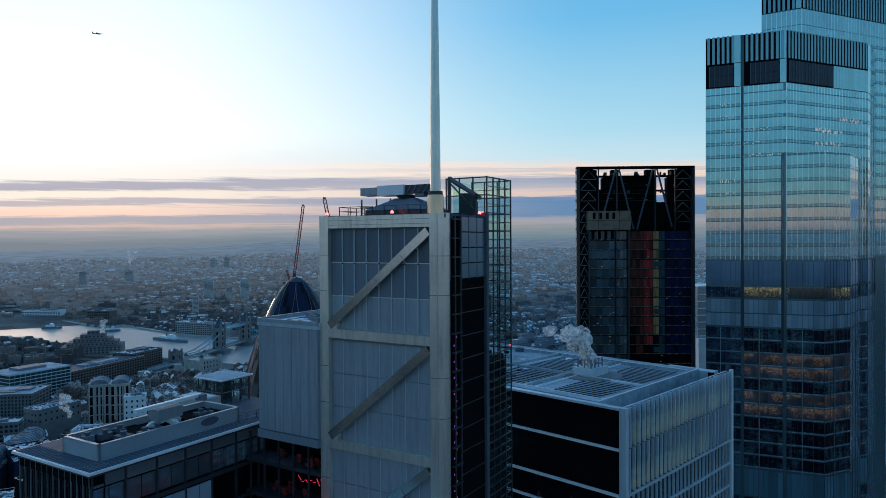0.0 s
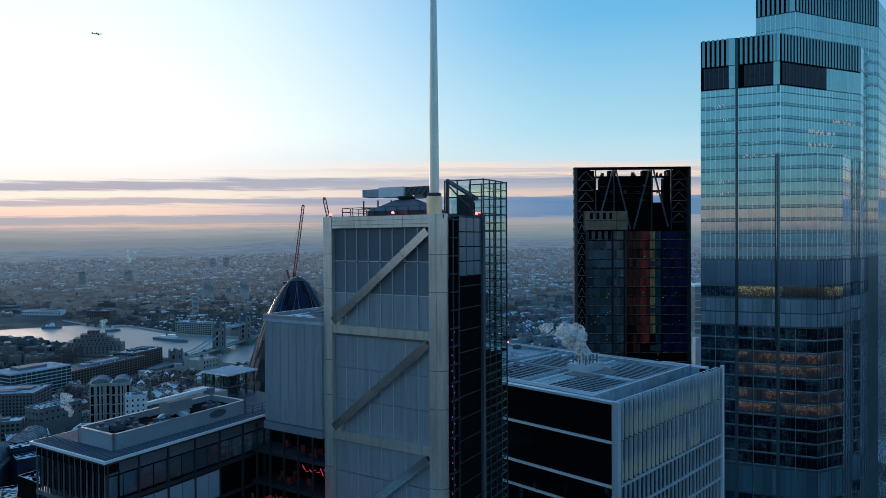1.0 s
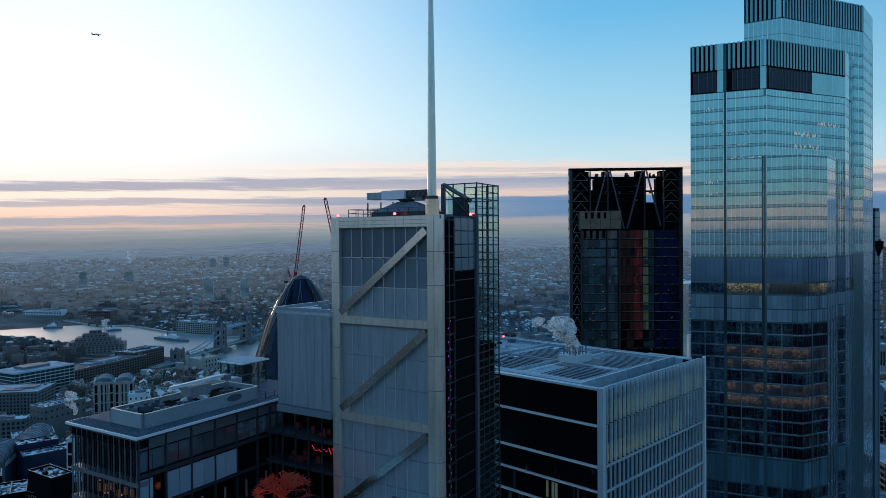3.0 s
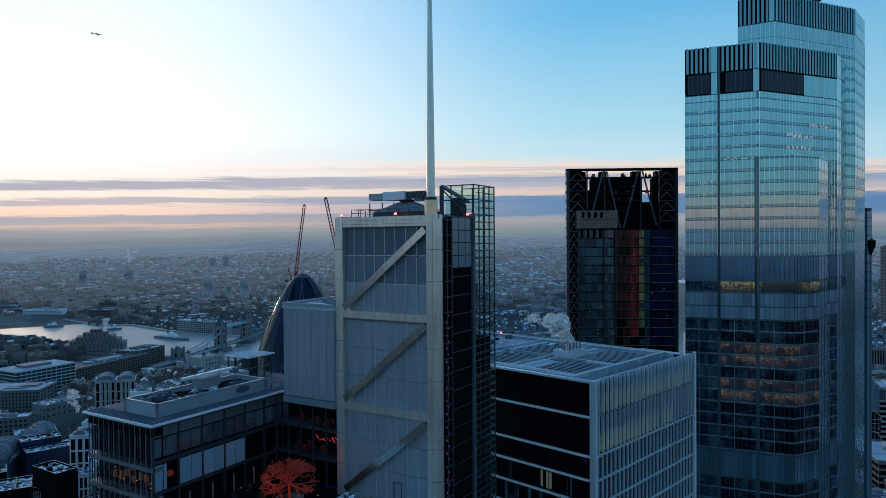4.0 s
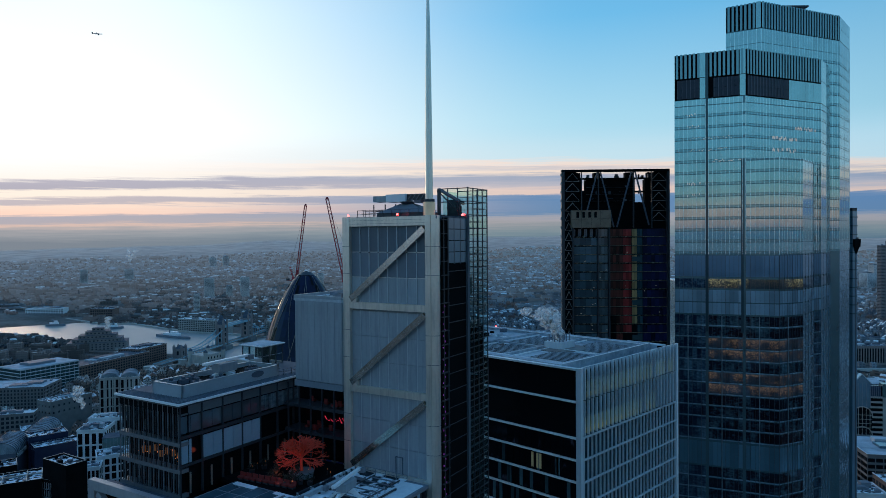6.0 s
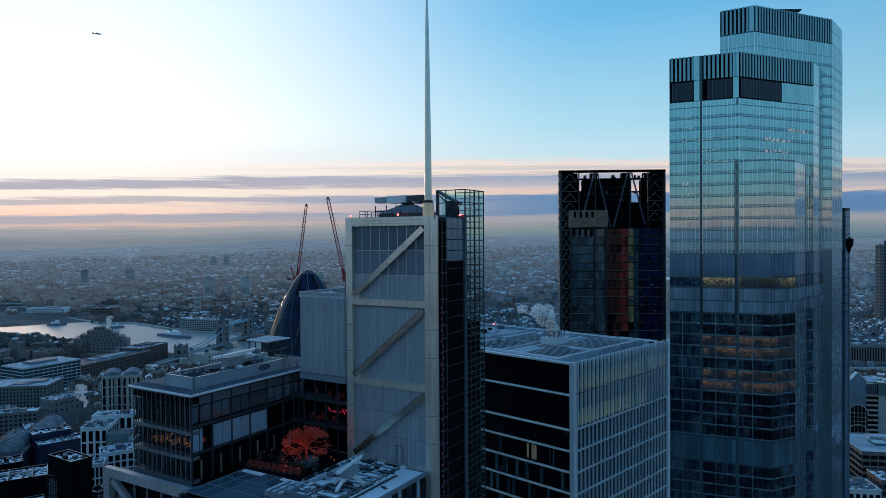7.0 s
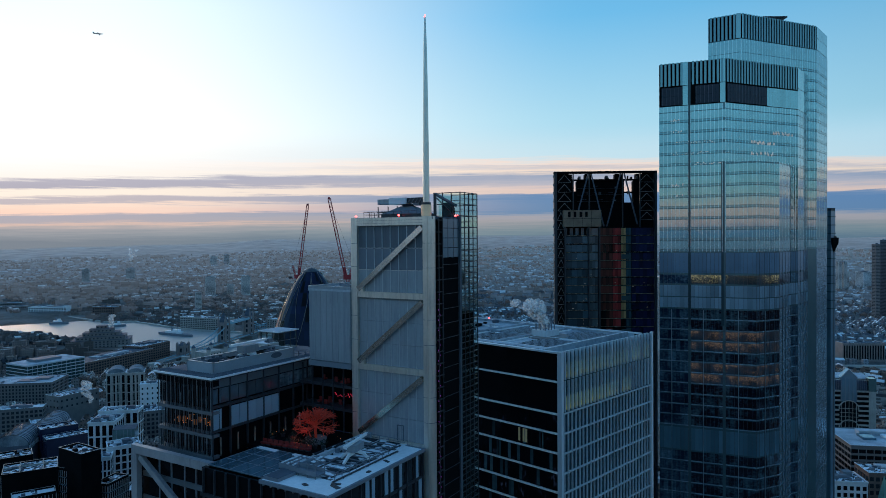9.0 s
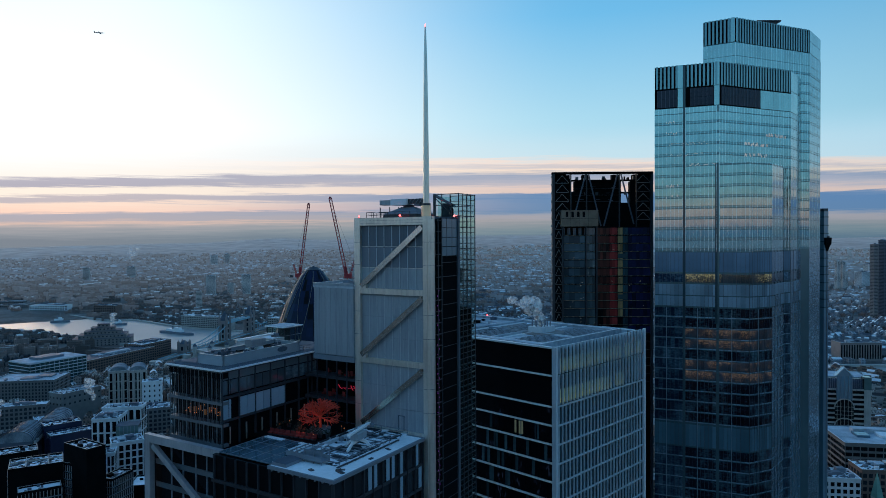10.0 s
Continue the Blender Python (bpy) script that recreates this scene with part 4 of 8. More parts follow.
def glass_giant():
    """Very tall faceted glass tower in three nested tiers, outlines in plan."""
    t = thing("skyscraper", 0, 0, 0, 0, "very tall faceted blue-green glass skyscraper with louvred crown", "skyscraper")
    fh = 4.28
    low = [(111.0, 221.4), (121.2, 217.2), (132.3, 222.2), (143.5, 235.0), (143.5, 262), (118.0, 262)]
    mid = [(88.2, 230.8), (111.0, 221.4), (147.6, 237.5), (160.0, 252.0), (160.0, 285), (122.0, 300)]
    top = [(112.2, 241.3), (122.9, 234.6), (163.7, 252.6), (176.6, 267.3), (176.6, 305), (147.0, 305)]
    # storeys that differ from the plain ones: plant, lit offices, blank bands
    plain = []
    for k in range(8, -20, -1):
        z = 213.5 - fh * k
        plain += [(z + 1.02, z + fh - 0.16)]
    lower = [(156.4 - fh * k + 0.55, 156.4 - fh * (k - 1) - 0.2) for k in range(1, 12)] + [(99.4 - fh * k + 0.55, 99.4 - fh * (k - 1) - 0.2) for k in range(1, 22)]
    plant, lit, blank = (170.7, 178.6), (166.4, 169.9), [(161.3, 165.7), (156.8, 160.9), (99.8, 108.6)]

    def at(p, q, d):
        n = math.hypot(q[0] - p[0], q[1] - p[1])
        return (p[0] + (q[0] - p[0]) * d / n, p[1] + (q[1] - p[1]) * d / n)

    def clad(p, q, ztop, bay, zlow=0.0, warm=False):
        n = math.hypot(q[0] - p[0], q[1] - p[1])
        c = max(1, round(n / bay))
        ang = math.degrees(math.atan2(q[1] - p[1], q[0] - p[0]))
        z0 = 60 if zlow < 100 else zlow
        me = mesh_of(B((-0.07, 0.07, -0.2, 0, max(z0, 179), ztop)), "mullion", M["mullion"])
        md = mesh_of(B((-0.05, 0.05, -0.18, 0, z0, 179)), "mullion", M["wing_steel"])
        host = body
        for k in range(c + 1):
            x, y = at(p, q, k * n / c)
            piece("mullion", me, host, pose(x, y, 0, 0, 0, ang))
            if zlow < 100:
                piece("mullion", md, host, pose(x, y, 0, 0, 0, ang))
        # facets with wide bays take the darkened glass copy
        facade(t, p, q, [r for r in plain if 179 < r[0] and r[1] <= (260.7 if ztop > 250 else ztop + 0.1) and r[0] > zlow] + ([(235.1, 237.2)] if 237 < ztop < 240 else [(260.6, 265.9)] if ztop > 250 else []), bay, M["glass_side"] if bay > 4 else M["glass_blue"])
        facade(t, p, q, [(r[0] - 0.88, r[0] - 0.14) for r in plain if 179 < r[0] and r[1] <= (260.7 if ztop > 250 else ztop + 0.1) and r[0] > zlow], bay, M["glass_spandrel"])
        if zlow < 100:
            facade(t, p, q, [plant], 6.0 if bay < 3 else bay, M["glass_plant"])
            facade(t, p, q, [lit], bay, M["glass_office"] if warm else M["glass_low"])
            facade(t, p, q, blank[:2], bay, M["glass_pale"])
            facade(t, p, q, blank[2:], bay, M["glass_band"])
            dim = [lower[i] for i in (2, 3, 5, 6)] if warm else []
            facade(t, p, q, dim, bay, M["glass_warm"])
            facade(t, p, q, [r for r in lower if r not in dim], bay, M["glass_room"] if warm else M["glass_wavy"] if bay > 4 else M["glass_low"])
            facade(t, p, q, [(z - 0.46, z - 0.08) for z in [r[0] for r in lower]], bay, M["glass_pale"])
            n = math.hypot(q[0] - p[0], q[1] - p[1])
            for k in range(1, int(n / 4.5)):
                c = at(p, q, k * 4.5)
                part("column_strip", band(c, at(c, q, 0.28), 60, 156, 0.22), M["column_pale"], t)

    def lamps(p, q, rows, width):
        """Pinkish glowing bars added in front of the panes: rows of (height, from, to, depth of the strip)."""
        rl = random.Random(9)
        n = math.hypot(q[0] - p[0], q[1] - p[1])
        ang = math.degrees(math.atan2(q[1] - p[1], q[0] - p[0]))
        for z, f0, f1, deep in rows:
            me = mesh_of(B((0, width, -0.17, -0.13, 0, deep)), "ceiling_light", M["glow_bar_pink"])
            k = f0 * n
            while k < f1 * n:
                x, y = at(p, q, k + 0.1)
                piece("ceiling_light", me, body, pose(x, y, z + rl.uniform(-0.5, 0.3), 0, 0, ang))
                k += rl.choice((0.45, 0.6, 0.75, 0.9, 1.8))

    for poly, z1 in ((low, 214.5), (mid, 254.6), (top, 276.3)):
        body = part("tower_body", prism(bmesh.new(), poly, 0, z1 - 0.5), M["spandrel"], t)
        inner = [((x - 130) * 0.97 + 130, (y - 262) * 0.97 + 262) for x, y in poly]
        part("tower_roof", prism(bmesh.new(), inner, z1 - 0.5, z1 - 0.3), M["roof_dark"], t)
        if poly is low:
            clad(low[0], low[1], 214.4, 1.5, warm=True)
            clad(low[1], low[2], 214.4, 1.35, warm=True)
            clad(low[2], low[3], 214.4, 4.2)
        elif poly is mid:
            s0, s1 = at(mid[0], mid[1], 10.9), at(mid[0], mid[1], 11.9)
            s2 = at(mid[0], mid[1], 23.6)
            clad(mid[0], s0, 237.3, 1.5)
            # slot shade painted as dark strips standing slightly proud of the wall
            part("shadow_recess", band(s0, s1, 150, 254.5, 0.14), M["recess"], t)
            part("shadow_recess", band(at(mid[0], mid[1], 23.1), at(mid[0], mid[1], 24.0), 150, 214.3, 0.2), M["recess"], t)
            clad(s1, s2, 237.3, 1.5, warm=True)
            facade(t, s2, mid[1], [r for r in plain if 214 < r[0] < 234], 1.1, M["glass_blue"])
            lamps(mid[1], mid[2], ((226.4, 0.64, 0.92, 1.0), (222.1, 0.33, 0.66, 1.0), (217.8, 0.33, 0.64, 1.0)), 0.42)
            lamps(s1, mid[1], ((222.6, 0.0, 0.6, 0.18), (218.3, 0.0, 0.5, 0.18), (214.0, 0.1, 0.9, 0.3)), 0.4)
            lamps(mid[0], s0, ((231.4, 0.4, 0.85, 0.5), (227.1, 0.4, 0.85, 0.5), (222.6, 0.5, 1.0, 0.18), (218.3, 0.4, 1.0, 0.18), (205.4, 0.4, 0.8, 0.9), (201.1, 0.4, 0.8, 0.7)), 0.25)
            clad(mid[1], mid[2], 237.3, 1.5, zlow=180)
            clad(at(mid[1], mid[2], 34.5), mid[2], 214.0, 1.5)
            clad(mid[2], mid[3], 237.3, 4.5)
            # crown: tall glass blades over flat black sheets painted as dark voids, dark louvre panels below
            for p, q in ((mid[0], s0), (s1, mid[1]), (mid[1], mid[2])):
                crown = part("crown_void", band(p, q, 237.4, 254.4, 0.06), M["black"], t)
                stripes(crown, at(p, q, 0.3), q, 245.4, 254.6, 1.52, 0.82, M["glass_blade"], off=0.35)
            facade(t, at(s0, mid[0], 2.0), s0, [(237.5, 245.2), (245.4, 254.6)], 2.0, M["glass_blue"], off=0.1)
            facade(t, at(mid[1], s1, 2.0), mid[1], [(237.5, 245.2), (245.4, 254.6)], 2.0, M["glass_blue"], off=0.1)
            for p, q in ((at(mid[0], mid[1], 0.9), at(s0, mid[0], 2.2)), (at(s1, mid[1], 1.8), at(mid[1], s1, 2.2)), (at(mid[1], mid[2], 0.8), at(mid[1], mid[2], 22.0))):
                lv = facade(t, p, q, [(237.8, 241.2), (241.3, 244.8)], 1.52, M["louvre"], off=0.1)
                stripes(lv, p, q, 237.8, 244.8, 1.52, 0.12, M["mid_steel"], "mullion", 0.3)
            facade(t, at(mid[1], mid[2], 22.2), mid[2], [(237.5, 244.9)], 1.5, M["glass_blue"], off=0.1)
            facade(t, mid[2], mid[3], [(237.5, 246), (246.3, 254.5)], 4.5, M["glass_blue"])
        else:
            for i, bay in ((0, 1.5), (1, 1.5), (2, 4.5)):
                p, q = top[i], top[i + 1]
                clad(p, q, 266.0, bay, zlow=180)
                facade(t, p, q, [(60 + fh * k, 64 + fh * k) for k in range(28)], bay, M["glass_wavy"]) if i == 2 else None
                if i < 2:
                    # flat black sheet paints the dark void behind the blades
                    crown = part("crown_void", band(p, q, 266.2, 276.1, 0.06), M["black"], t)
                    stripes(crown, at(p, q, 0.4), q, 266.2, 276.3, 1.52, 0.82, M["glass_blade"], off=0.35)
                    facade(t, at(q, p, 1.8) if i == 0 else at(p, q, 0.0), q if i == 0 else at(p, q, 0.6), [(266.2, 276.3)], 2.0, M["glass_blue"], off=0.4)
                else:
                    facade(t, p, q, [(266.2, 271.2), (271.4, 276.2)], bay, M["glass_blue"])
    part("roof_gantry", B((142, 149.5, 253, 258, 275.9, 280.2), (140.5, 151, 252.5, 258.5, 280.2, 280.8)), M["dark_steel"], t)
    return t


def band(p, q, z0, z1, off):
    """A thin upright slab along p-q, set out by off."""
    a, b = Vector((*p, 0)), Vector((*q, 0))
    d = (b - a).normalized()
    n = Vector((d.y, -d.x, 0))
    bm = bmesh.new()
    lo = [a, b, b + n * off, a + n * off]
    return prism(bm, [(v.x, v.y) for v in lo][::-1], z0, z1)


def wedge_tower():
    """Dark slab tower with an open braced top and coloured glazing."""
    t = thing("skyscraper", 54.9, 287.3, 0, -2, "black braced skyscraper with red, amber and blue glazed storeys", "skyscraper")
    W = 49.8
    wall = part("wall", prism(bmesh.new(), [(0.6, 2.5), (W - 0.4, 2.5), (W + 4, 32), (6.5, 32)], 0, 190), M["black"], t)
    part("column", B((0, 1.4, 0, 3.0, 0, 217.4)), M["dark_steel"], t)
    part("column", B((W - 1.0, W, 0, 3.0, 0, 217.4)), M["dark_steel"], t)
    part("top_beam", B((0, W, 0, 3.0, 216.4, 217.4)), M["black"], t)
    part("top_wall", B((1.4, 7.4, 3.0, 6, 190, 216.4)), M["black"], t)
    part("top_wall", B((W - 6.5, W - 1.0, 3.0, 6, 190, 216.4)), M["black"], t)
    part("plant_wall", B((7.4, 43.3, 5, 9, 190, 202.3), (7.4, 10.2, 5, 9, 202.3, 213), (10.2, 11.8, 5, 9, 202.3, 208), (11.8, 35.0, 5, 9, 202.3, 213), (39.6, 43.3, 5, 9, 202.3, 213)), M["black"], t, "black plant room wall with open bays")
    part("plant_beam", B((7.4, 43.3, 3.5, 5, 213.0, 213.8), (35.0, 39.6, 5, 6, 206.9, 207.7)), M["black"], t)
    for x0, x1 in ((7.4, 9.5), (15.8, 18.9), (30.6, 34.2), (41.0, 43.3)):
        part("upper_wall", B((x0, x1, 5, 9, 213.8, 216.4)), M["black"], t)
    rnd = random.Random(8)
    for i in range(22):
        x, z = rnd.uniform(9.5, 41), rnd.choice((213.8, 213.8, 203.0, 206.2, 209.4))
        part("plant_unit", B((x, x + rnd.uniform(0.4, 1.6), 4.3, 5, z, z + rnd.uniform(0.5, 1.9))), rnd.choice((M["dark_steel"], M["black"], M["mid_steel"])), t)
    for z in (203.0, 206.2, 209.4):
        part("gantry_floor", B((12.0, 35.0, 4.0, 5.0, z - 0.12, z)), M["dark_steel"], t)
    for i in range(14):
        x, z = rnd.uniform(13, 32), rnd.choice((203.0, 206.2, 209.4))
        part("rail", B((x, x + rnd.uniform(0.6, 2.4), 3.9, 4.0, z + 0.9, z + 1.0)), M["mid_steel"], t)
    for x in (9.2, 17.0, 33.2, 41.6):
        part("post", B((x, x + 0.5, 1.0, 1.8, 190, 216.4)), M["dark_steel"], t)
    for a, b in (((11.7, 197.5), (16.7, 216.2)), ((18.2, 216.2), (24.3, 190.5)), ((25.7, 190.5), (32.4, 216.2)), ((34.2, 216.2), (40.5, 191.5))):
        part("brace", beam(bmesh.new(), (a[0], 1.2, a[1]), (b[0], 1.2, b[1]), 0.6, 0.7, (0, 1, 0)), M["brace_grey"], t)
    zs = [190 - 4.08 * i for i in range(19)]
    bracket = mesh_of(B((0, 0.9, 0, 0.3, 0, 0.3)), "floor_bracket", M["floor_tan"])
    cols = ((6.0, 16.6, M["glass_teal"], 2.6, 14), (17.2, 21.6, M["glass_teal_pale"], 1.5, 14), (22.6, 25.4, M["glass_maroon"], 1.4, 10), (25.5, 28.6, M["glass_maroon"], 1.6, 13), (28.7, 32.6, M["glass_red"], 1.3, 12), (32.8, 35.2, M["glass_amber"], 1.2, 11), (35.3, 37.7, M["glass_teal"], 1.2, 13), (38.0, 49.1, M["glass_royal"], 1.85, 13))
    for x0, x1, m, bay, used in cols:
        facade(t, (x0, 2.2), (x1, 2.2), [(z - 3.75, z - 0.3) for z in zs[:used]], bay, m)
        # lower storeys go black: unlit floors painted as black glass
        facade(t, (x0, 2.2), (x1, 2.2), [(z - 3.75, z - 0.3) for z in zs[used:]], bay, M["glass_black"])
        for i, z in enumerate(zs):
            part("floor_edge", B((x0, x1, 1.95, 2.2, z - 4.02, z - 3.9)), M["floor_tan"], t)
            for k in range(int((x1 - x0) / 3.2)):
                piece("floor_bracket", bracket, wall, pose(x0 + 1.0 + k * 3.2, 1.9, z - 4.1))
    knuckle = mesh_of(B((-0.5, 0.1, -0.3, 0.5, 0, 1.1)), "column_node", M["brace_pale"])
    for i in range(25):
        piece("column_node", knuckle, wall, pose(0.0, 0.2, 214.5 - i * 4.08))
    for i in (3, 8, 12):
        part("pale_pane", B((32.9, 37.6, 1.98, 2.06, zs[i] - 3.3, zs[i] - 1.0)), M["glass_teal_pale"], t)
    # glints painted as small glowing dashes in front of the glazing
    glint = mesh_of(B((0, 0.5, 0, 0.1, 0, 0.2)), "ceiling_lamp", M["glint"])
    for i in range(34):
        x = rnd.choice((rnd.uniform(6.5, 21), rnd.uniform(33, 37), rnd.uniform(6.5, 21), rnd.uniform(23, 48)))
        piece("ceiling_lamp", glint, wall, pose(x, 1.95, rnd.choice(zs[2:]) - rnd.choice((0.7, 2.6, 3.2))))
    part("lift_housing", B((4.4, 22.6, -1.0, 4.0, 190.4, 198.4)), M["housing"], t, "brown-grey lift machine housing")
    part("housing_seam", B((4.4, 22.6, -1.05, -0.95, 194.3, 194.42), (9.0, 9.1, -1.05, -0.95, 190.4, 198.4), (13.4, 13.5, -1.05, -0.95, 190.4, 198.4), (17.8, 17.9, -1.05, -0.95, 190.4, 198.4)), M["black"], t)
    for k in range(4):
        part("slot", B((6.6 + k * 2.75, 7.8 + k * 2.75, -1.06, -0.9, 195.0, 197.7)), M["black"], t)
        part("slot", B((6.6 + k * 2.75, 7.8 + k * 2.75, 1.9, 2.2, 186.2, 189.8)), M["black"], t)
    for x0, x1 in ((5.0, 5.6), (16.7, 17.1), (21.8, 22.4)):
        part("lift_front", B((x0, x1, 0.2, 2.6, 100, 190.4)), M["dark_steel"], t)
    for x0, x1, count in ((2.0, 8.4, 4), (1.8, 5.0, 30), (W - 8.2, W - 1.2, 5)):
        for i in range(4 if x0 == 1.8 else 0, count):
            z = 215.8 - i * 4.6
            bm = beam(bmesh.new(), (x0, 1.2, z - 3.6), ((x0 + x1) / 2, 1.2, z), 0.2, 0.2)
            beam(bm, ((x0 + x1) / 2, 1.2, z), (x1, 1.2, z - 3.6), 0.16, 0.16)
            beam(bm, (x0, 1.2, z - 3.8), (x1, 1.2, z - 3.8), 0.16, 0.16)
            part("lattice", bm, M["brace_pale"], t)
    return t


def gherkin():
    t = thing("curved_tower", -56, 246, 0, 0, "round tapering dark glass tower with diagonal steel grid", "skyscraper")
    H = 173.0

    def rad(z):
        return max(0.4, min(27.5, 2.62 * max(0.0, H - z) ** 0.55) * (1 - 0.12 * max(0.0, (60 - z) / 60)))

    n, rows = 36, 40
    bands = {0: [[], []], 1: [[], []]}
    for j in range(rows):
        z0, z1 = H * (1 - (1 - j / rows) ** 1.5), H * (1 - (1 - (j + 1) / rows) ** 1.5)
        for i in range(n):
            key = 1 if (i + j // 2) % 6 == 0 else 0
            vs, fs = bands[key]
            a0, a1 = 2 * math.pi * i / n, 2 * math.pi * (i + 1) / n
            b = len(vs)
            for z, a in ((z0, a0), (z0, a1), (z1, a1), (z1, a0)):
                r = rad(z)
                vs.append((r * math.cos(a), r * math.sin(a), z))
            fs.append((b, b + 1, b + 2, b + 3))
    for key, m in ((0, M["glass_gherkin"]), (1, M["glass_black"])):
        me = bpy.data.meshes.new("glazing")
        me.from_pydata(*[bands[key][0], [], bands[key][1]])
        me.materials.append(m)
        ob = new("glazing", me)
        ob.parent = t
    for s in (1, -1):
        for k in range(9):
            bm = bmesh.new()
            pts = []
            for j in range(0, 31):
                z = 60 + (H - 2 - 60) * j / 30
                a = 2 * math.pi * (k / 9 + s * j * 0.0075)
                r = rad(z) + 0.12
                pts.append((r * math.cos(a), r * math.sin(a), z))
            for p, q in zip(pts, pts[1:]):
                beam(bm, p, q, 0.14, 0.12)
            part("diagrid_rib", bm, M["rib_tan"], t)
    part("cap_ring", tube(bmesh.new(), [(0, 0, H - 1.6, rad(H - 1.6) + 0.1), (0, 0, H - 0.3, 1.6)], 36), M["dark_steel"], t)
    return t


def thin_glass():
    """Clear greenish sheet: see-through with a gloss that grows at grazing angles."""
    m = bpy.data.materials.new("clear_green_glass")
    m.use_nodes = True
    nt = m.node_tree
    nt.nodes.clear()
    tr, gl, mx = nt.nodes.new("ShaderNodeBsdfTransparent"), nt.nodes.new("ShaderNodeBsdfGlossy"), nt.nodes.new("ShaderNodeMixShader")
    tr.inputs[0].default_value = (0.86, 0.96, 0.94, 1)
    gl.inputs["Roughness"].default_value = 0.03
    gl.inputs["Color"].default_value = (0.35, 0.5, 0.48, 1)
    lw = nt.nodes.new("ShaderNodeLayerWeight")
    lw.inputs[0].default_value = 0.5
    nt.links.new(math_node(nt, "ADD", math_node(nt, "MULTIPLY", math_node(nt, "POWER", lw.outputs["Facing"], 4.0), 0.5), 0.03), mx.inputs[0])
    nt.links.new(tr.outputs[0], mx.inputs[1])
    nt.links.new(gl.outputs[0], mx.inputs[2])
    out = nt.nodes.new("ShaderNodeOutputMaterial")
    nt.links.new(mx.outputs[0], out.inputs[0])
    return m


M["glass_thin"] = thin_glass()
M["seam"] = mat("pale_panel_seam", (0.50, 0.53, 0.55), 0.5, 0.1, 0.1, 1.0, 0.03)
M["post_grey"] = mat("dark_grey_steel_post", (0.10, 0.115, 0.135), 0.6, 0.1, 0.2, 1.5, 0.05, spec=0.1)
M["glass_teal"] = glass("teal_glazing", (0.055, 0.115, 0.145), 0.3, 0.08, 0.02, 0.5)
M["glass_teal_pale"] = glass("pale_teal_glazing", (0.11, 0.17, 0.19), 0.3, 0.1, 0.02, 0.6)
M["floor_tan"] = mat("tan_floor_edge", (0.36, 0.30, 0.21), 0.6, 0.0, 0.3, 0.6, 0.05)
M["brace_grey"] = mat("blue_grey_brace", (0.11, 0.13, 0.17), 0.5, 0.2, 0.2, 1.0, 0.05)
M["brace_pale"] = mat("pale_lattice_steel", (0.30, 0.29, 0.28), 0.5, 0.1, 0.2, 1.0, 0.05)
M["housing"] = mat("brown_grey_lift_cladding", (0.31, 0.205, 0.14), 0.7, 0.0, 0.35, 1.2, 0.1)
# glow colours standing in for uplight; no lamps are built
M["fin_glow"] = lamp_mat("painted_fin_uplight", (0.42, 0.43, 0.17), 0.26)
M["fin_glow_dim"] = lamp_mat("dim_painted_fin_uplight", (0.34, 0.42, 0.24), 0.13)
M["curtain_teal"] = mat("dim_teal_curtain", (0.05, 0.10, 0.115), 0.8, 0.0, 0.3, 0.5, 0.05, rand=0.5, spec=0.05)
M["warm_glint"] = lamp_mat("dim_warm_office_glow", (0.5, 0.42, 0.22), 0.045)
M["glint"] = lamp_mat("painted_glint", (0.6, 0.55, 0.42), 0.28)
M["glow_bar_pink"] = lamp_mat("pinkish_glow", (1.0, 0.80, 0.68), 0.2)
M["rib_tan"] = mat("tan_diagrid_steel", (0.20, 0.175, 0.15), 0.5, 0.1, 0.2, 1.0, 0.05)
M["flank_pale"] = glass("pale_blue_flank_glass", (0.21, 0.29, 0.335), 0.4, 0.15, 0.01, 0.1)
M["glass_tint"] = thin_glass()
M["glass_tint"].name = "dark_tinted_clear_glass"
M["glass_tint"].node_tree.nodes["Transparent BSDF"].inputs[0].default_value = (0.80, 0.95, 0.93, 1)
M["vault"] = mat("frosted_vault_sheet", (0.12, 0.16, 0.20), 0.85, 0.0, 0.35, 3.0, 0.1, tint=(0.34, 0.40, 0.44), spec=0.05)
M["glass_sky"] = glass("pale_sky_glass", (0.55, 0.72, 0.76), 0.7, 0.15, 0.01, 0.1, 6.0)
M["glass_red"] = glass("red_glazing", (0.42, 0.045, 0.04), 0.1, 0.15, 0.02, 0.6)
M["glass_maroon"] = glass("dark_maroon_glazing", (0.13, 0.03, 0.022), 0.1, 0.15, 0.02, 0.8)
M["glass_amber"] = glass("amber_glazing", (0.58, 0.35, 0.16), 0.1, 0.15, 0.02, 0.4)
M["glass_royal"] = glass("royal_blue_glazing", (0.013, 0.016, 0.075), 0.1, 0.15, 0.02, 0.6)
M["glass_gherkin"] = glass("smoky_curved_glass", (0.006, 0.012, 0.045), 0.0, 0.05, 0.01, 0.3)
M["glass_gherkin"].node_tree.nodes["Principled BSDF"].inputs["Specular IOR Level"].default_value = 0.3
M["glass_gherkin"].node_tree.nodes["Principled BSDF"].inputs["IOR"].default_value = 1.42
M["tree_red"] = mat("red_orange_paint", (0.8, 0.07, 0.035), 0.5, 0.0, 0.2, 0.4, 0.1)
M["street"] = mat("frosted_ground", (0.07, 0.066, 0.062), 0.9, 0.0, 0.4, 40.0, 0.0, tint=(0.27, 0.255, 0.24), spec=0.05)
M["grass_wood"] = mat("bare_trees", (0.05, 0.052, 0.06), 0.95, 0.0, 0.4, 4.0, 0.0, island=0.4)


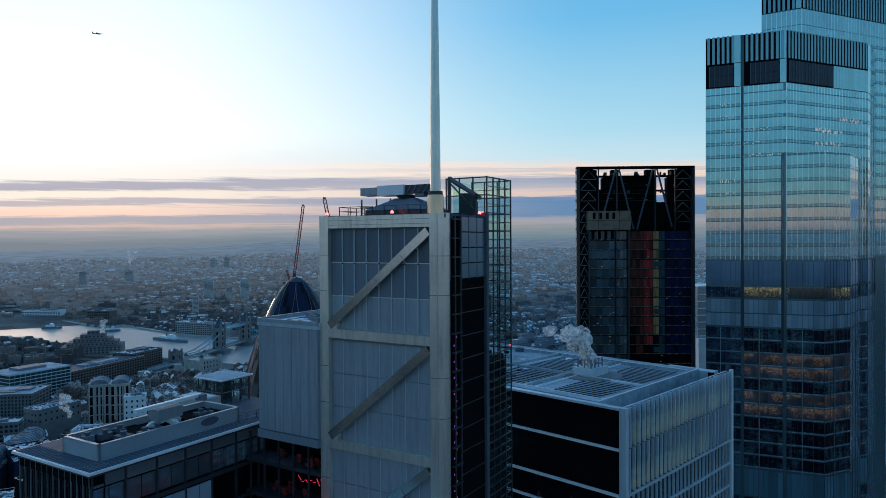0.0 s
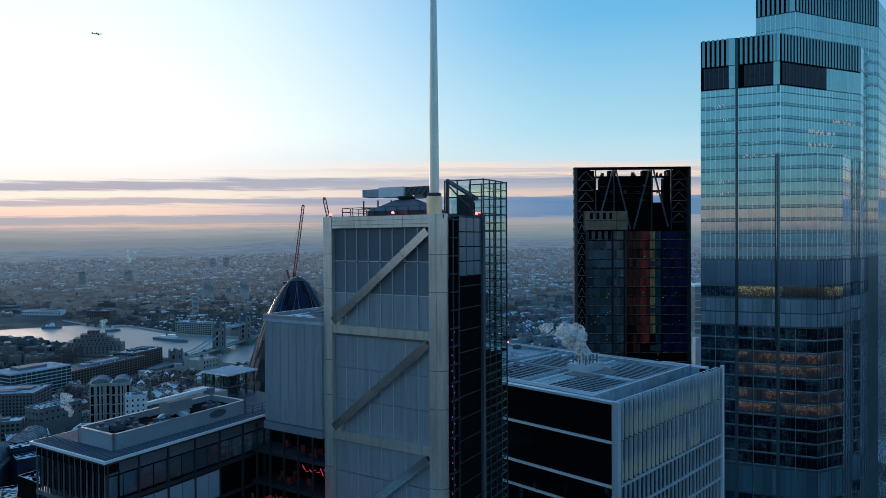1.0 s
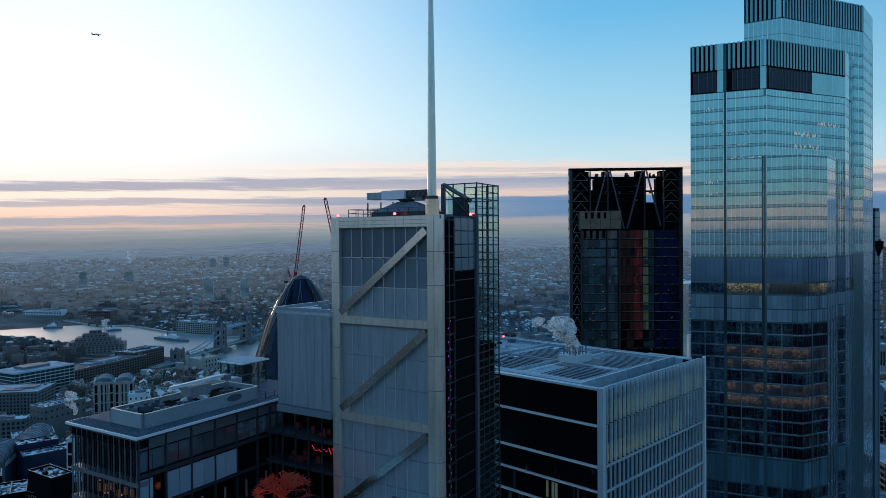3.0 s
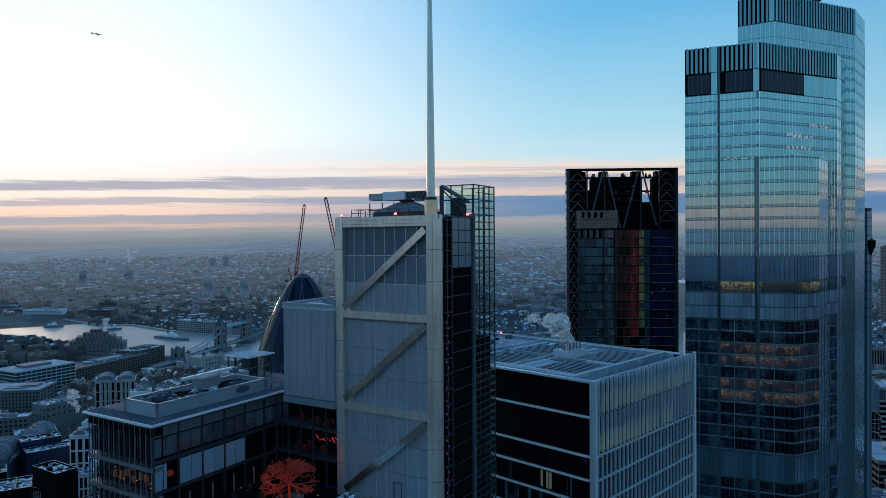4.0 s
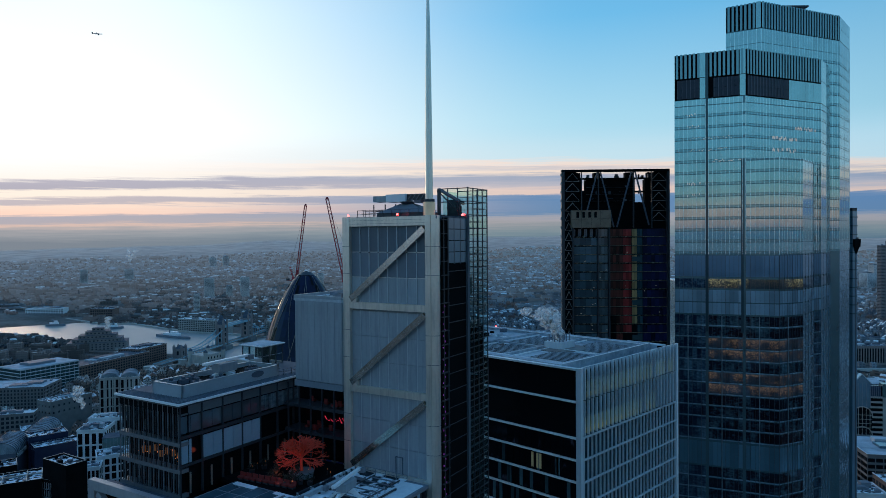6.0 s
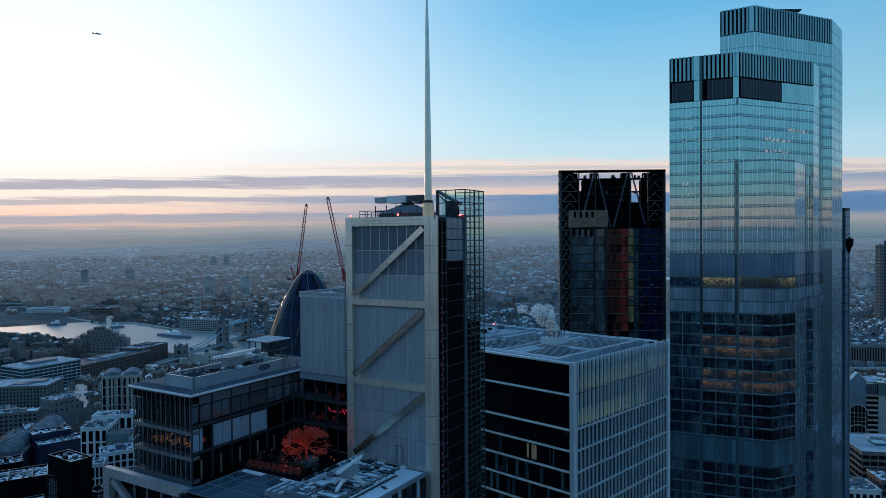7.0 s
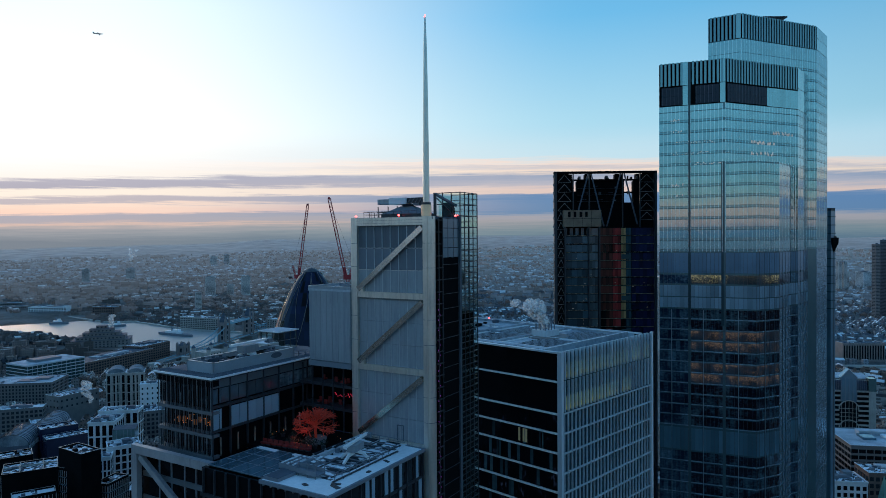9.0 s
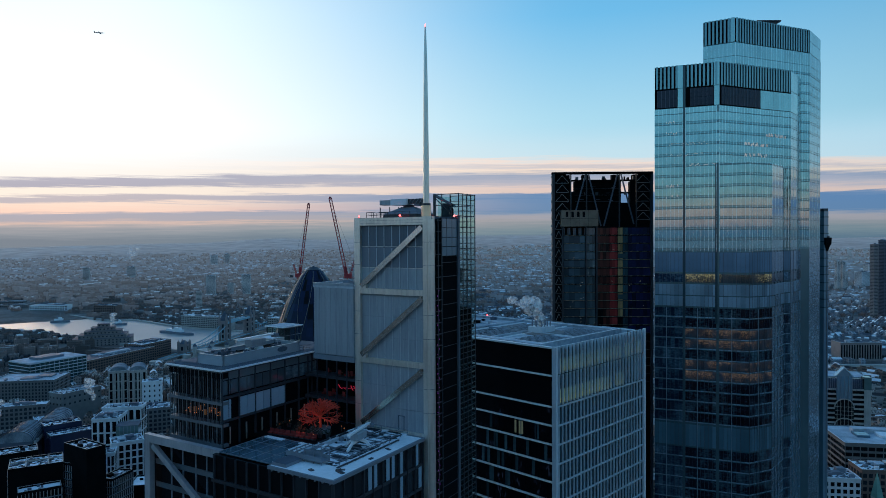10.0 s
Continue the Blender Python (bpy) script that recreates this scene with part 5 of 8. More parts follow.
def water():
    m = bpy.data.materials.new("river_water")
    m.use_nodes = True
    nt = m.node_tree
    b = nt.nodes["Principled BSDF"]
    b.inputs["Base Color"].default_value = (0.33, 0.335, 0.33, 1)
    b.inputs["Roughness"].default_value = 0.43
    b.inputs["IOR"].default_value = 1.33
    tc, n, bp = nt.nodes.new("ShaderNodeTexCoord"), nt.nodes.new("ShaderNodeTexNoise"), nt.nodes.new("ShaderNodeBump")
    n.inputs["Scale"].default_value, n.inputs["Detail"].default_value = 0.08, 6
    nt.links.new(tc.outputs["Object"], n.inputs["Vector"])
    nt.links.new(n.outputs[0], bp.inputs["Height"])
    bp.inputs["Strength"].default_value, bp.inputs["Distance"].default_value = 0.05, 1.0
    nt.links.new(bp.outputs[0], b.inputs["Normal"])
    return m


# ---- ground, hills, river ----
RIDGE = ((-180, 165), (-60, 140), (-36, 138), (-28, 146), (-20, 160), (-14.5, 186), (-10, 178), (-4, 184), (2, 200), (8, 208), (16, 196), (30, 176), (45, 170), (180, 165))


def ridge(az):
    for (a0, z0), (a1, z1) in zip(RIDGE, RIDGE[1:]):
        if a0 <= az <= a1:
            f = (az - a0) / (a1 - a0)
            f = f * f * (3 - 2 * f)
            return z0 + (z1 - z0) * f
    return 165


def land(x, y):
    r = math.hypot(x, y)
    if r < 1700:
        return 0.0
    s = min(1, (r - 1700) / 3000)
    s = s * s * (3 - 2 * s) * 0.35 + s * 0.65
    az = math.degrees(math.atan2(x, y))
    return s * ridge(az) + s * 14 * (noise.noise((x / 420, y / 420, 2.0)))


FAR_BANK = [(-1700, 1900), (-1098, 1612), (-925, 1590), (-831, 1520), (-760, 1470), (-700, 1475), (-593, 1385), (-495, 1315), (-385, 1275), (-250, 1190), (-100, 1130), (100, 1080), (300, 985), (527, 900), (613, 893), (1000, 890)]
NEAR_BANK = [(-1700, 1500), (-1300, 1420), (-907, 1330), (-800, 1290), (-673, 1189), (-603, 1150), (-468, 1073), (-392, 1040), (-338, 1010), (-289, 974), (-150, 930), (100, 900), (300, 855), (494, 836), (613, 832), (1000, 800)]


def between(x, pts):
    for (x0, y0), (x1, y1) in zip(pts, pts[1:]):
        if x0 <= x <= x1:
            return y0 + (y1 - y0) * (x - x0) / (x1 - x0)
    return None


def in_river(x, y, pad=0):
    a, b = between(x, NEAR_BANK), between(x, FAR_BANK)
    return a is not None and b is not None and a - pad < y < b + pad


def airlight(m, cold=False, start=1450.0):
    """Haze painted as emission: far surfaces glow bluish, more strongly with distance."""
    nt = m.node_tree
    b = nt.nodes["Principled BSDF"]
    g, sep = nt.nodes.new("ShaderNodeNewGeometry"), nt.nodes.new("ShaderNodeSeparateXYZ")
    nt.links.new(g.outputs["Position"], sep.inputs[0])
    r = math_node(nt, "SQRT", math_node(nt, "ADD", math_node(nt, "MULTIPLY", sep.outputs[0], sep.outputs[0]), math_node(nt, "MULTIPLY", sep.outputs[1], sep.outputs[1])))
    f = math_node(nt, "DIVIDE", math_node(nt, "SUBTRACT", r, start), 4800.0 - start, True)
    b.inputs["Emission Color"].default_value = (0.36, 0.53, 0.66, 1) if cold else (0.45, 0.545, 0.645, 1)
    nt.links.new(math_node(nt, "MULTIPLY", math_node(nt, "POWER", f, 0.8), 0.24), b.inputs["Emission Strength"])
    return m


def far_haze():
    # hill haze is painted: pale colours plus the distance glow
    m = mat("hazed_hills", (0.10, 0.115, 0.125), 0.95, 0.0, 0.5, 30.0, 0.0, tint=(0.26, 0.28, 0.295))
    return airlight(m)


def build_ground():
    verts, faces = [(0, 0, 0)], []
    radii = [60, 150, 300, 600, 1000, 1400, 1700] + [1700 + 100 * i for i in range(1, 32)]
    n = 240
    for r in radii:
        for i in range(n):
            a = 2 * math.pi * i / n
            x, y = r * math.sin(a), r * math.cos(a)
            verts.append((x, y, land(x, y)))
    for i in range(n):
        faces.append((0, 1 + (i + 1) % n, 1 + i))
    for k in range(len(radii) - 1):
        a, b = 1 + k * n, 1 + (k + 1) * n
        for i in range(n):
            faces.append((a + i, a + (i + 1) % n, b + (i + 1) % n, b + i))
    near = [f for f in faces if max(math.hypot(verts[i][0], verts[i][1]) for i in f) < 2450]
    hills = [f for f in faces if f not in set(near)]
    mh = bpy.data.meshes.new("backdrop")
    mh.from_pydata(verts, [], hills)
    for p in mh.polygons:
        p.use_smooth = True
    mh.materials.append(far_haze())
    tagged(new("backdrop", mh), "wooded hills on the horizon with haze painted on", "hills", kind="structure")
    faces = near
    me = bpy.data.meshes.new("ground")
    me.from_pydata(verts, [], faces)
    for p in me.polygons:
        p.use_smooth = True
    me.materials.append(M["street"])
    tagged(new("ground", me), "dark city ground rising to low wooded hills", "ground", kind="structure")
    verts, faces = [], []
    xs = sorted({p[0] for p in FAR_BANK + NEAR_BANK})
    for x in xs:
        verts += [(x, between(max(-1700, min(1000, x)), NEAR_BANK), 0.8), (x, between(x, FAR_BANK), 0.8)]
    for i in range(len(xs) - 1):
        faces.append((2 * i, 2 * i + 2, 2 * i + 3, 2 * i + 1))
    me = bpy.data.meshes.new("water")
    me.from_pydata(verts, [], faces)
    me.materials.append(water())
    tagged(new("water", me), "pale grey river reflecting the dawn sky", "river", kind="structure")
    for name, pts, s in (("embankment_south", FAR_BANK, 1), ("embankment_north", NEAR_BANK, -1)):
        bm = bmesh.new()
        for (x0, y0), (x1, y1) in zip(pts, pts[1:]):
            beam(bm, (x0, y0 + 3 * s, 1.5), (x1, y1 + 3 * s, 1.5), 6, 5)
        ob = new(name, mesh_of(bm, name, M["stone"]))
        tagged(ob, "stone river embankment wall", "embankment", kind="structure")


def city_material(name, light, seed, glazing=0.75):
    """Walls of many houses: colour by block, with rows of small windows."""
    m = mat(name, light, 0.85, 0.0, 0.2, 6.0, 0.0, island=0.45)
    nt = m.node_tree
    bsdf = nt.nodes["Principled BSDF"]
    base = bsdf.inputs["Base Color"].links[0].from_socket
    tc = nt.nodes.new("ShaderNodeTexCoord")
    br = nt.nodes.new("ShaderNodeTexBrick")
    sep, comb = nt.nodes.new("ShaderNodeSeparateXYZ"), nt.nodes.new("ShaderNodeCombineXYZ")
    nt.links.new(tc.outputs["Object"], sep.inputs[0])
    nt.links.new(math_node(nt, "ADD", sep.outputs[0], sep.outputs[1]), comb.inputs[0])
    nt.links.new(sep.outputs[2], comb.inputs[1])
    nt.links.new(comb.outputs[0], br.inputs["Vector"])
    br.offset = 0.0
    br.inputs["Scale"].default_value = 1.0
    br.inputs["Mortar Size"].default_value = 0.9
    br.inputs["Mortar Smooth"].default_value = 0.05
    br.inputs["Brick Width"].default_value, br.inputs["Row Height"].default_value = 3.4, 3.6
    f = math_node(nt, "SUBTRACT", 1.0, br.outputs["Fac"])
    col = mix_rgb(nt, math_node(nt, "MULTIPLY", f, glazing), base, (0.02, 0.025, 0.03))
    nt.links.new(col, bsdf.inputs["Base Color"])
    return m


KEEP_OUT = [(-20, 75, 75), (40, 130, 70), (130, 255, 95), (80, 305, 70), (-56, 246, 48)]
TAKEN = []


def free(x, y, r):
    if in_river(x, y, r * 0.6 + 4):
        return False
    for kx, ky, kr in KEEP_OUT:
        if (x - kx) ** 2 + (y - ky) ** 2 < (kr + r) ** 2:
            return False
    for x0, x1, y0, y1 in TAKEN:
        if x0 - r < x < x1 + r and y0 - r < y < y1 + r:
            return False
    return True


class Pile:
    """Many houses in one mesh: walls and roofs as two surfaces."""

    def __init__(self):
        self.v, self.f, self.mi = [], [], []

    def house(self, x, y, z, w, d, h, turn, roof, skirt=6):
        c, s = math.cos(turn), math.sin(turn)

        def P(a, b, k):
            return (x + a * c - b * s, y + a * s + b * c, k)

        v, f = self.v, self.f
        b = len(v)
        w, d = w / 2, d / 2
        for k in (z - skirt, z + h):
            v += [P(-w, -d, k), P(w, -d, k), P(w, d, k), P(-w, d, k)]
        for i in range(4):
            f.append((b + i, b + (i + 1) % 4, b + 4 + (i + 1) % 4, b + 4 + i))
            self.mi.append(0)
        if roof == "gable":
            e = len(v)
            k = z + h + min(d, 7) * 0.7
            v += [P(-w, 0, k), P(w, 0, k)]
            f += [(b + 4, b + 5, e + 1, e), (b + 6, b + 7, e, e + 1), (b + 5, b + 6, e + 1), (b + 7, b + 4, e)]
            self.mi += [1, 1, 0, 0]
        else:
            e = len(v)
            i = min(0.8, w * 0.2)
            v += [P(-w + i, -d + i, z + h), P(w - i, -d + i, z + h), P(w - i, d - i, z + h), P(-w + i, d - i, z + h)]
            v += [P(-w + i, -d + i, z + h - 0.9), P(w - i, -d + i, z + h - 0.9), P(w - i, d - i, z + h - 0.9), P(-w + i, d - i, z + h - 0.9)]
            for q in range(4):
                n = (q + 1) % 4
                f += [(b + 4 + q, b + 4 + n, e + n, e + q), (e + q, e + n, e + 4 + n, e + 4 + q)]
                self.mi += [0, 0]
            f.append((e + 4, e + 5, e + 6, e + 7))
            self.mi.append(1)

    def make(self, name, label, walls, roofs):
        me = bpy.data.meshes.new(name)
        me.from_pydata(self.v, [], self.f)
        me.materials.append(walls)
        me.materials.append(roofs)
        me.polygons.foreach_set("material_index", self.mi)
        return tagged(new(name, me), label, "city", kind="stuff")


def open_land(x, y):
    """Parks, yards and railway land between the streets."""
    return noise.noise((x / 120, y / 75, 4.0)) + 0.5 * noise.noise((x / 45, y / 30, 9.0)) < -0.24


def roof_mix(name, dark, snow, share, warm=(1, 1, 1)):
    """Winter roofs: by house either dark slate or under snow, each with bare and drifted patches."""
    m = mat(name, dark, 0.85, 0.0, 0.3, 6.0, 0.0, spec=0.05)
    nt = m.node_tree
    b = nt.nodes["Principled BSDF"]
    base = b.inputs["Base Color"].links[0].from_socket
    g, tc, n = nt.nodes.new("ShaderNodeNewGeometry"), nt.nodes.new("ShaderNodeTexCoord"), nt.nodes.new("ShaderNodeTexNoise")
    n.inputs["Scale"].default_value, n.inputs["Detail"].default_value = 0.13, 4
    nt.links.new(tc.outputs["Object"], n.inputs["Vector"])
    r = math_node(nt, "ADD", g.outputs["Random Per Island"], math_node(nt, "MULTIPLY", math_node(nt, "SUBTRACT", n.outputs[0], 0.5), 1.1))
    f = math_node(nt, "MULTIPLY", math_node(nt, "SUBTRACT", r, 1 - share), 4.0, True)
    nt.links.new(mix_rgb(nt, f, base, snow), b.inputs["Base Color"])
    return m


def bank(x, y):
    """A district's own street bearing, kind of building and offset, for the ground at x, y."""
    cx, cy = math.floor(x / 170), math.floor(y / 150)
    rn = random.Random(cx * 7919 + cy * 104729)
    return rn.uniform(-40, 40) + rn.choice((0, 90)), rn.random(), rn.uniform(0, 30)


def terraces(piles, rnd, r0, r1, cell, wide):
    """Districts of parallel rows: short terraces, slab estates, sheds and yards, each on its own bearing."""
    for iy in range(int(-200 // cell), int(r1 // cell) + 1):
        for ix in range(int(-r1 // cell), int(r1 // cell) + 1):
            ox, oy = (ix + 0.5) * cell, (iy + 0.5) * cell
            rr = math.hypot(ox, oy)
            if not (r0 - cell < rr < r1 + cell) or abs(math.degrees(math.atan2(ox, oy))) > wide:
                continue
            rn = random.Random(ix * 7919 + iy * 104729)
            ang = radians(rn.choice((12, 25, 62, -18, -35, 78)) + rn.uniform(-9, 9))
            kind = rn.random()
            c, s = math.cos(ang), math.sin(ang)
            gap = 19 if kind < 0.68 else 30 if kind < 0.9 else 42
            rows = int(cell * 0.75 / gap)
            for j in range(-rows, rows + 1):
                u = -cell * 0.75
                while u < cell * 0.75:
                    length = rnd.uniform(7, 24) if kind < 0.68 else rnd.uniform(12, 34) if kind < 0.9 else rnd.uniform(20, 44)
                    deep = rnd.uniform(6, 9) if kind < 0.68 else rnd.uniform(9, 14) if kind < 0.9 else rnd.uniform(14, 24)
                    v = j * gap + rnd.uniform(-2, 2)
                    um = u + length / 2
                    u += length + rnd.choice((1, 2, 5, 14))
                    if abs(um * c - v * s) > cell / 2 or abs(um * s + v * c) > cell / 2:
                        continue
                    x, y = ox + um * c - v * s, oy + um * s + v * c
                    d = math.hypot(x, y)
                    if not (r0 < d < r1) or open_land(x, y) or rnd.random() < (d - 2600) / 1500 or not free(x, y, max(length, deep) * 0.5):
                        continue
                    h = (rnd.uniform(5, 8.5) if kind < 0.68 else rnd.uniform(8, 15) if kind < 0.9 else rnd.uniform(6, 10)) * (1.25 if d < 1500 else 0.9)
                    roof = "gable" if kind < 0.68 and rnd.random() < 0.75 else "flat"
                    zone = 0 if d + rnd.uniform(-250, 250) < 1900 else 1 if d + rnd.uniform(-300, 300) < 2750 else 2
                    # cold: houses to the right, given a bluer painted haze tint
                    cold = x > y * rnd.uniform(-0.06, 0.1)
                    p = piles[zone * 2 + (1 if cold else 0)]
                    if kind < 0.68 and d < 1700:
                        # a terrace breaks into houses of their own roof
                        k = -length / 2
                        while k < length / 2 - 4:
                            w = min(rnd.uniform(5, 11), length / 2 - k)
                            p.house(x + (k + w / 2) * c, y + (k + w / 2) * s, land(x, y), w, deep * rnd.uniform(0.85, 1.1), h * rnd.uniform(0.85, 1.15), ang, roof, 6 + (d > 1600) * 10)
                            k += w
                    else:
                        p.house(x, y, land(x, y), length, deep, h, ang, roof, 6 + (d > 1600) * 10)
                        if roof == "flat" and d < 2300 and rnd.random() < 0.6:
                            p.house(x + rnd.uniform(-0.2, 0.2) * length * c, y + rnd.uniform(-0.2, 0.2) * length * s, land(x, y) + h - 0.5, length * 0.25, deep * 0.5, rnd.uniform(2, 4), ang, "flat", 0.4)


def build_city():
    rnd = random.Random(11)
    near_roofs = roof_mix("frosty_roofs", (0.045, 0.046, 0.05), (0.76, 0.75, 0.76), 0.46)
    walls = [city_material("brick_houses", (0.24, 0.16, 0.13), 1), city_material("pale_houses", (0.42, 0.37, 0.335), 2)]
    piles = [Pile(), Pile(), Pile()]
    # the near town: mixed blocks
    r = 230.0
    while r < 960:
        step = 11.5 if r < 700 else 11
        n = int(2 * radians(47) * r / step)
        for i in range(n):
            az = radians(-47) + 2 * radians(47) * (i + rnd.random() * 0.7) / n
            rr = r + rnd.uniform(-0.3, 0.3) * step
            x, y = rr * math.sin(az), rr * math.cos(az)
            w, d = step * rnd.uniform(0.6, 2.0), step * rnd.uniform(0.5, 0.95)
            if rnd.random() < 0.06 or not free(x, y, max(w, d) * 0.55):
                continue
            h = (25 if r < 520 else 17) * rnd.uniform(0.6, 1.3)
            turn = radians(bank(x, y)[0] + rnd.uniform(-4, 4))
            gable = rnd.random() < 0.3
            p = piles[rnd.choice((0, 0, 0, 1, 1, 2))]
            p.house(x, y, 0, w, d, h, turn, "gable" if gable else "flat", 6)
            if not gable:
                for k in range(rnd.choice((1, 2, 3, 4))):
                    p.house(x + rnd.uniform(-1, 1) * w * 0.25, y + rnd.uniform(-1, 1) * d * 0.2, h - 0.5, w * rnd.uniform(0.12, 0.4), d * rnd.uniform(0.12, 0.4), rnd.uniform(1.2, 4.0), turn, "flat", 0.4)
        r += step * 0.86
    piles[0].make("city_blocks", "brick city blocks with frosted roofs", walls[0], near_roofs)
    piles[1].make("city_blocks", "pale stone city blocks with frosted roofs", walls[1], near_roofs)
    piles[2].make("city_blocks", "white rendered city blocks with frosted roofs", city_material("white_houses", (0.56, 0.54, 0.52), 5), near_roofs)
    # beyond: rows of terraces, estates and sheds up to the hills
    far = [Pile() for i in range(6)]
    terraces(far, rnd, 960, 3700, 190, 43)
    # haze painted into colours: farther zones paler, right-hand ones bluer, left-hand ones warmer
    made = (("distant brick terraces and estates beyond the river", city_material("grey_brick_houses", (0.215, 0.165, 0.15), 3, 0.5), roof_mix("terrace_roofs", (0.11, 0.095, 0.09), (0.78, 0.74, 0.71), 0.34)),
            ("distant grey terraces with blue haze in their colour", city_material("grey_render_houses", (0.25, 0.27, 0.30), 4, 0.5), roof_mix("blue_tinted_terrace_roofs", (0.09, 0.10, 0.12), (0.78, 0.82, 0.84), 0.50)),
            ("snowy terraces below the hills, haze painted on", airlight(mat("hazed_brick_walls", (0.215, 0.19, 0.19), 0.9, 0.0, 0.25, 30.0, 0.0, island=0.6)), airlight(roof_mix("hazed_snow_roofs", (0.19, 0.16, 0.15), (0.68, 0.63, 0.60), 0.36))),
            ("snowy grey terraces below the hills, blue haze painted on", airlight(mat("blue_hazed_walls", (0.19, 0.215, 0.245), 0.9, 0.0, 0.25, 30.0, 0.0, island=0.6), True), airlight(roof_mix("blue_hazed_snow_roofs", (0.13, 0.15, 0.175), (0.58, 0.63, 0.67), 0.38), True)),
            ("hillside suburbs with haze painted on", airlight(mat("suburb_walls", (0.235, 0.235, 0.25), 0.9, 0.0, 0.2, 60.0, 0.0, island=0.4)), airlight(roof_mix("hazed_suburb_roofs", (0.20, 0.195, 0.20), (0.56, 0.555, 0.57), 0.32))),
            ("hillside suburbs with blue haze painted on", airlight(mat("blue_hazed_suburb_walls", (0.20, 0.23, 0.26), 0.9, 0.0, 0.2, 60.0, 0.0, island=0.4), True), airlight(roof_mix("blue_hazed_suburb_roofs", (0.15, 0.175, 0.205), (0.46, 0.52, 0.56), 0.30), True)))
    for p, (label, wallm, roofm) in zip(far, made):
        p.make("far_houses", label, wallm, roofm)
    # the city behind and beside, seen only in reflections
    back = Pile()
    for i in range(1500):
        az = rnd.uniform(50, 310)
        rr = 60 + 2400 * rnd.random() ** 0.7
        x, y = rr * math.sin(radians(az)), rr * math.cos(radians(az))
        if not free(x, y, 25) or math.hypot(x, y + 25) < 60:
            continue
        h = rnd.uniform(12, 45)
        back.house(x, y, land(x, y), rnd.uniform(18, 50), rnd.uniform(14, 36), h, rnd.random() * 3, "flat", 8)
    back.make("city_blocks", "city blocks with flat frosted roofs", walls[0], near_roofs)
    # bare trees in clumps, thick in the parks and thin along the streets
    verts, faces = [], []
    for i in range(20000):
        az = radians(rnd.uniform(-42, 42))
        rr = 450 + 3200 * rnd.random() ** 0.62
        x, y = rr * math.sin(az), rr * math.cos(az)
        if in_river(x, y, 8) or not free(x, y, 6) or (rr > 900 and not open_land(x, y) and rnd.random() < 0.6):
            continue
        z = land(x, y)
        s = rnd.uniform(3, 6.5)
        for k in range(4):
            px, py, pz = x + rnd.gauss(0, s * 0.7), y + rnd.gauss(0, s * 0.5), z + s * rnd.uniform(0.5, 1.2)
            q = s * rnd.uniform(0.35, 0.7)
            b = len(verts)
            verts += [(px + q * rnd.uniform(0.7, 1.2), py, pz), (px - q, py + q * 0.3, pz), (px, py - q, pz + q * 0.2), (px, py + q, pz - q * 0.1), (px, py, pz + q), (px, py, pz - 1.6 * q)]
            faces += [(b, b + 3, b + 4), (b + 3, b + 1, b + 4), (b + 1, b + 2, b + 4), (b + 2, b, b + 4), (b + 3, b, b + 5), (b + 1, b + 3, b + 5), (b + 2, b + 1, b + 5), (b, b + 2, b + 5)]
    me = bpy.data.meshes.new("bare_trees")
    me.from_pydata(verts, [], faces)
    # the trees carry the same painted haze glow
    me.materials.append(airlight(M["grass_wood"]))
    tagged(new("bare_trees", me), "clumps of bare winter trees between houses", "trees", kind="stuff")


def mast():
    x, y = HL(0.9, 0.1)
    t = thing("roof_mast", x, y, 188.7, 0, "tall tapered steel mast on the tower roof", "mast")
    part("sleeve", tube(bmesh.new(), [(0, 0, 0, 0.86), (0, 0, 1.9, 0.86), (0, 0, 1.95, 0.7)], 24), M["gold"], t, "brass-coloured base sleeve")
    part("collar", tube(bmesh.new(), [(0, 0, 1.9, 0.78), (0, 0, 2.3, 0.78)], 24), M["dark_steel"], t)
    part("pole", tube(bmesh.new(), [(0, 0, 2.2, 0.56), (0, 0, 8, 0.53), (0, 0, 20, 0.42), (0, 0, 28, 0.3), (0, 0, 33, 0.14)], 24), M["steel"], t)
    part("beacon", tube(bmesh.new(), [(0, 0, 33, 0.12), (0, 0, 33.25, 0.14), (0, 0, 33.5, 0.05)], 10), M["red_lamp"], t, "red warning light")


def HL(u, v):
    a = radians(HT)
    return -2.4 + u * math.cos(a) - v * math.sin(a), 69.7 + u * math.sin(a) + v * math.cos(a)


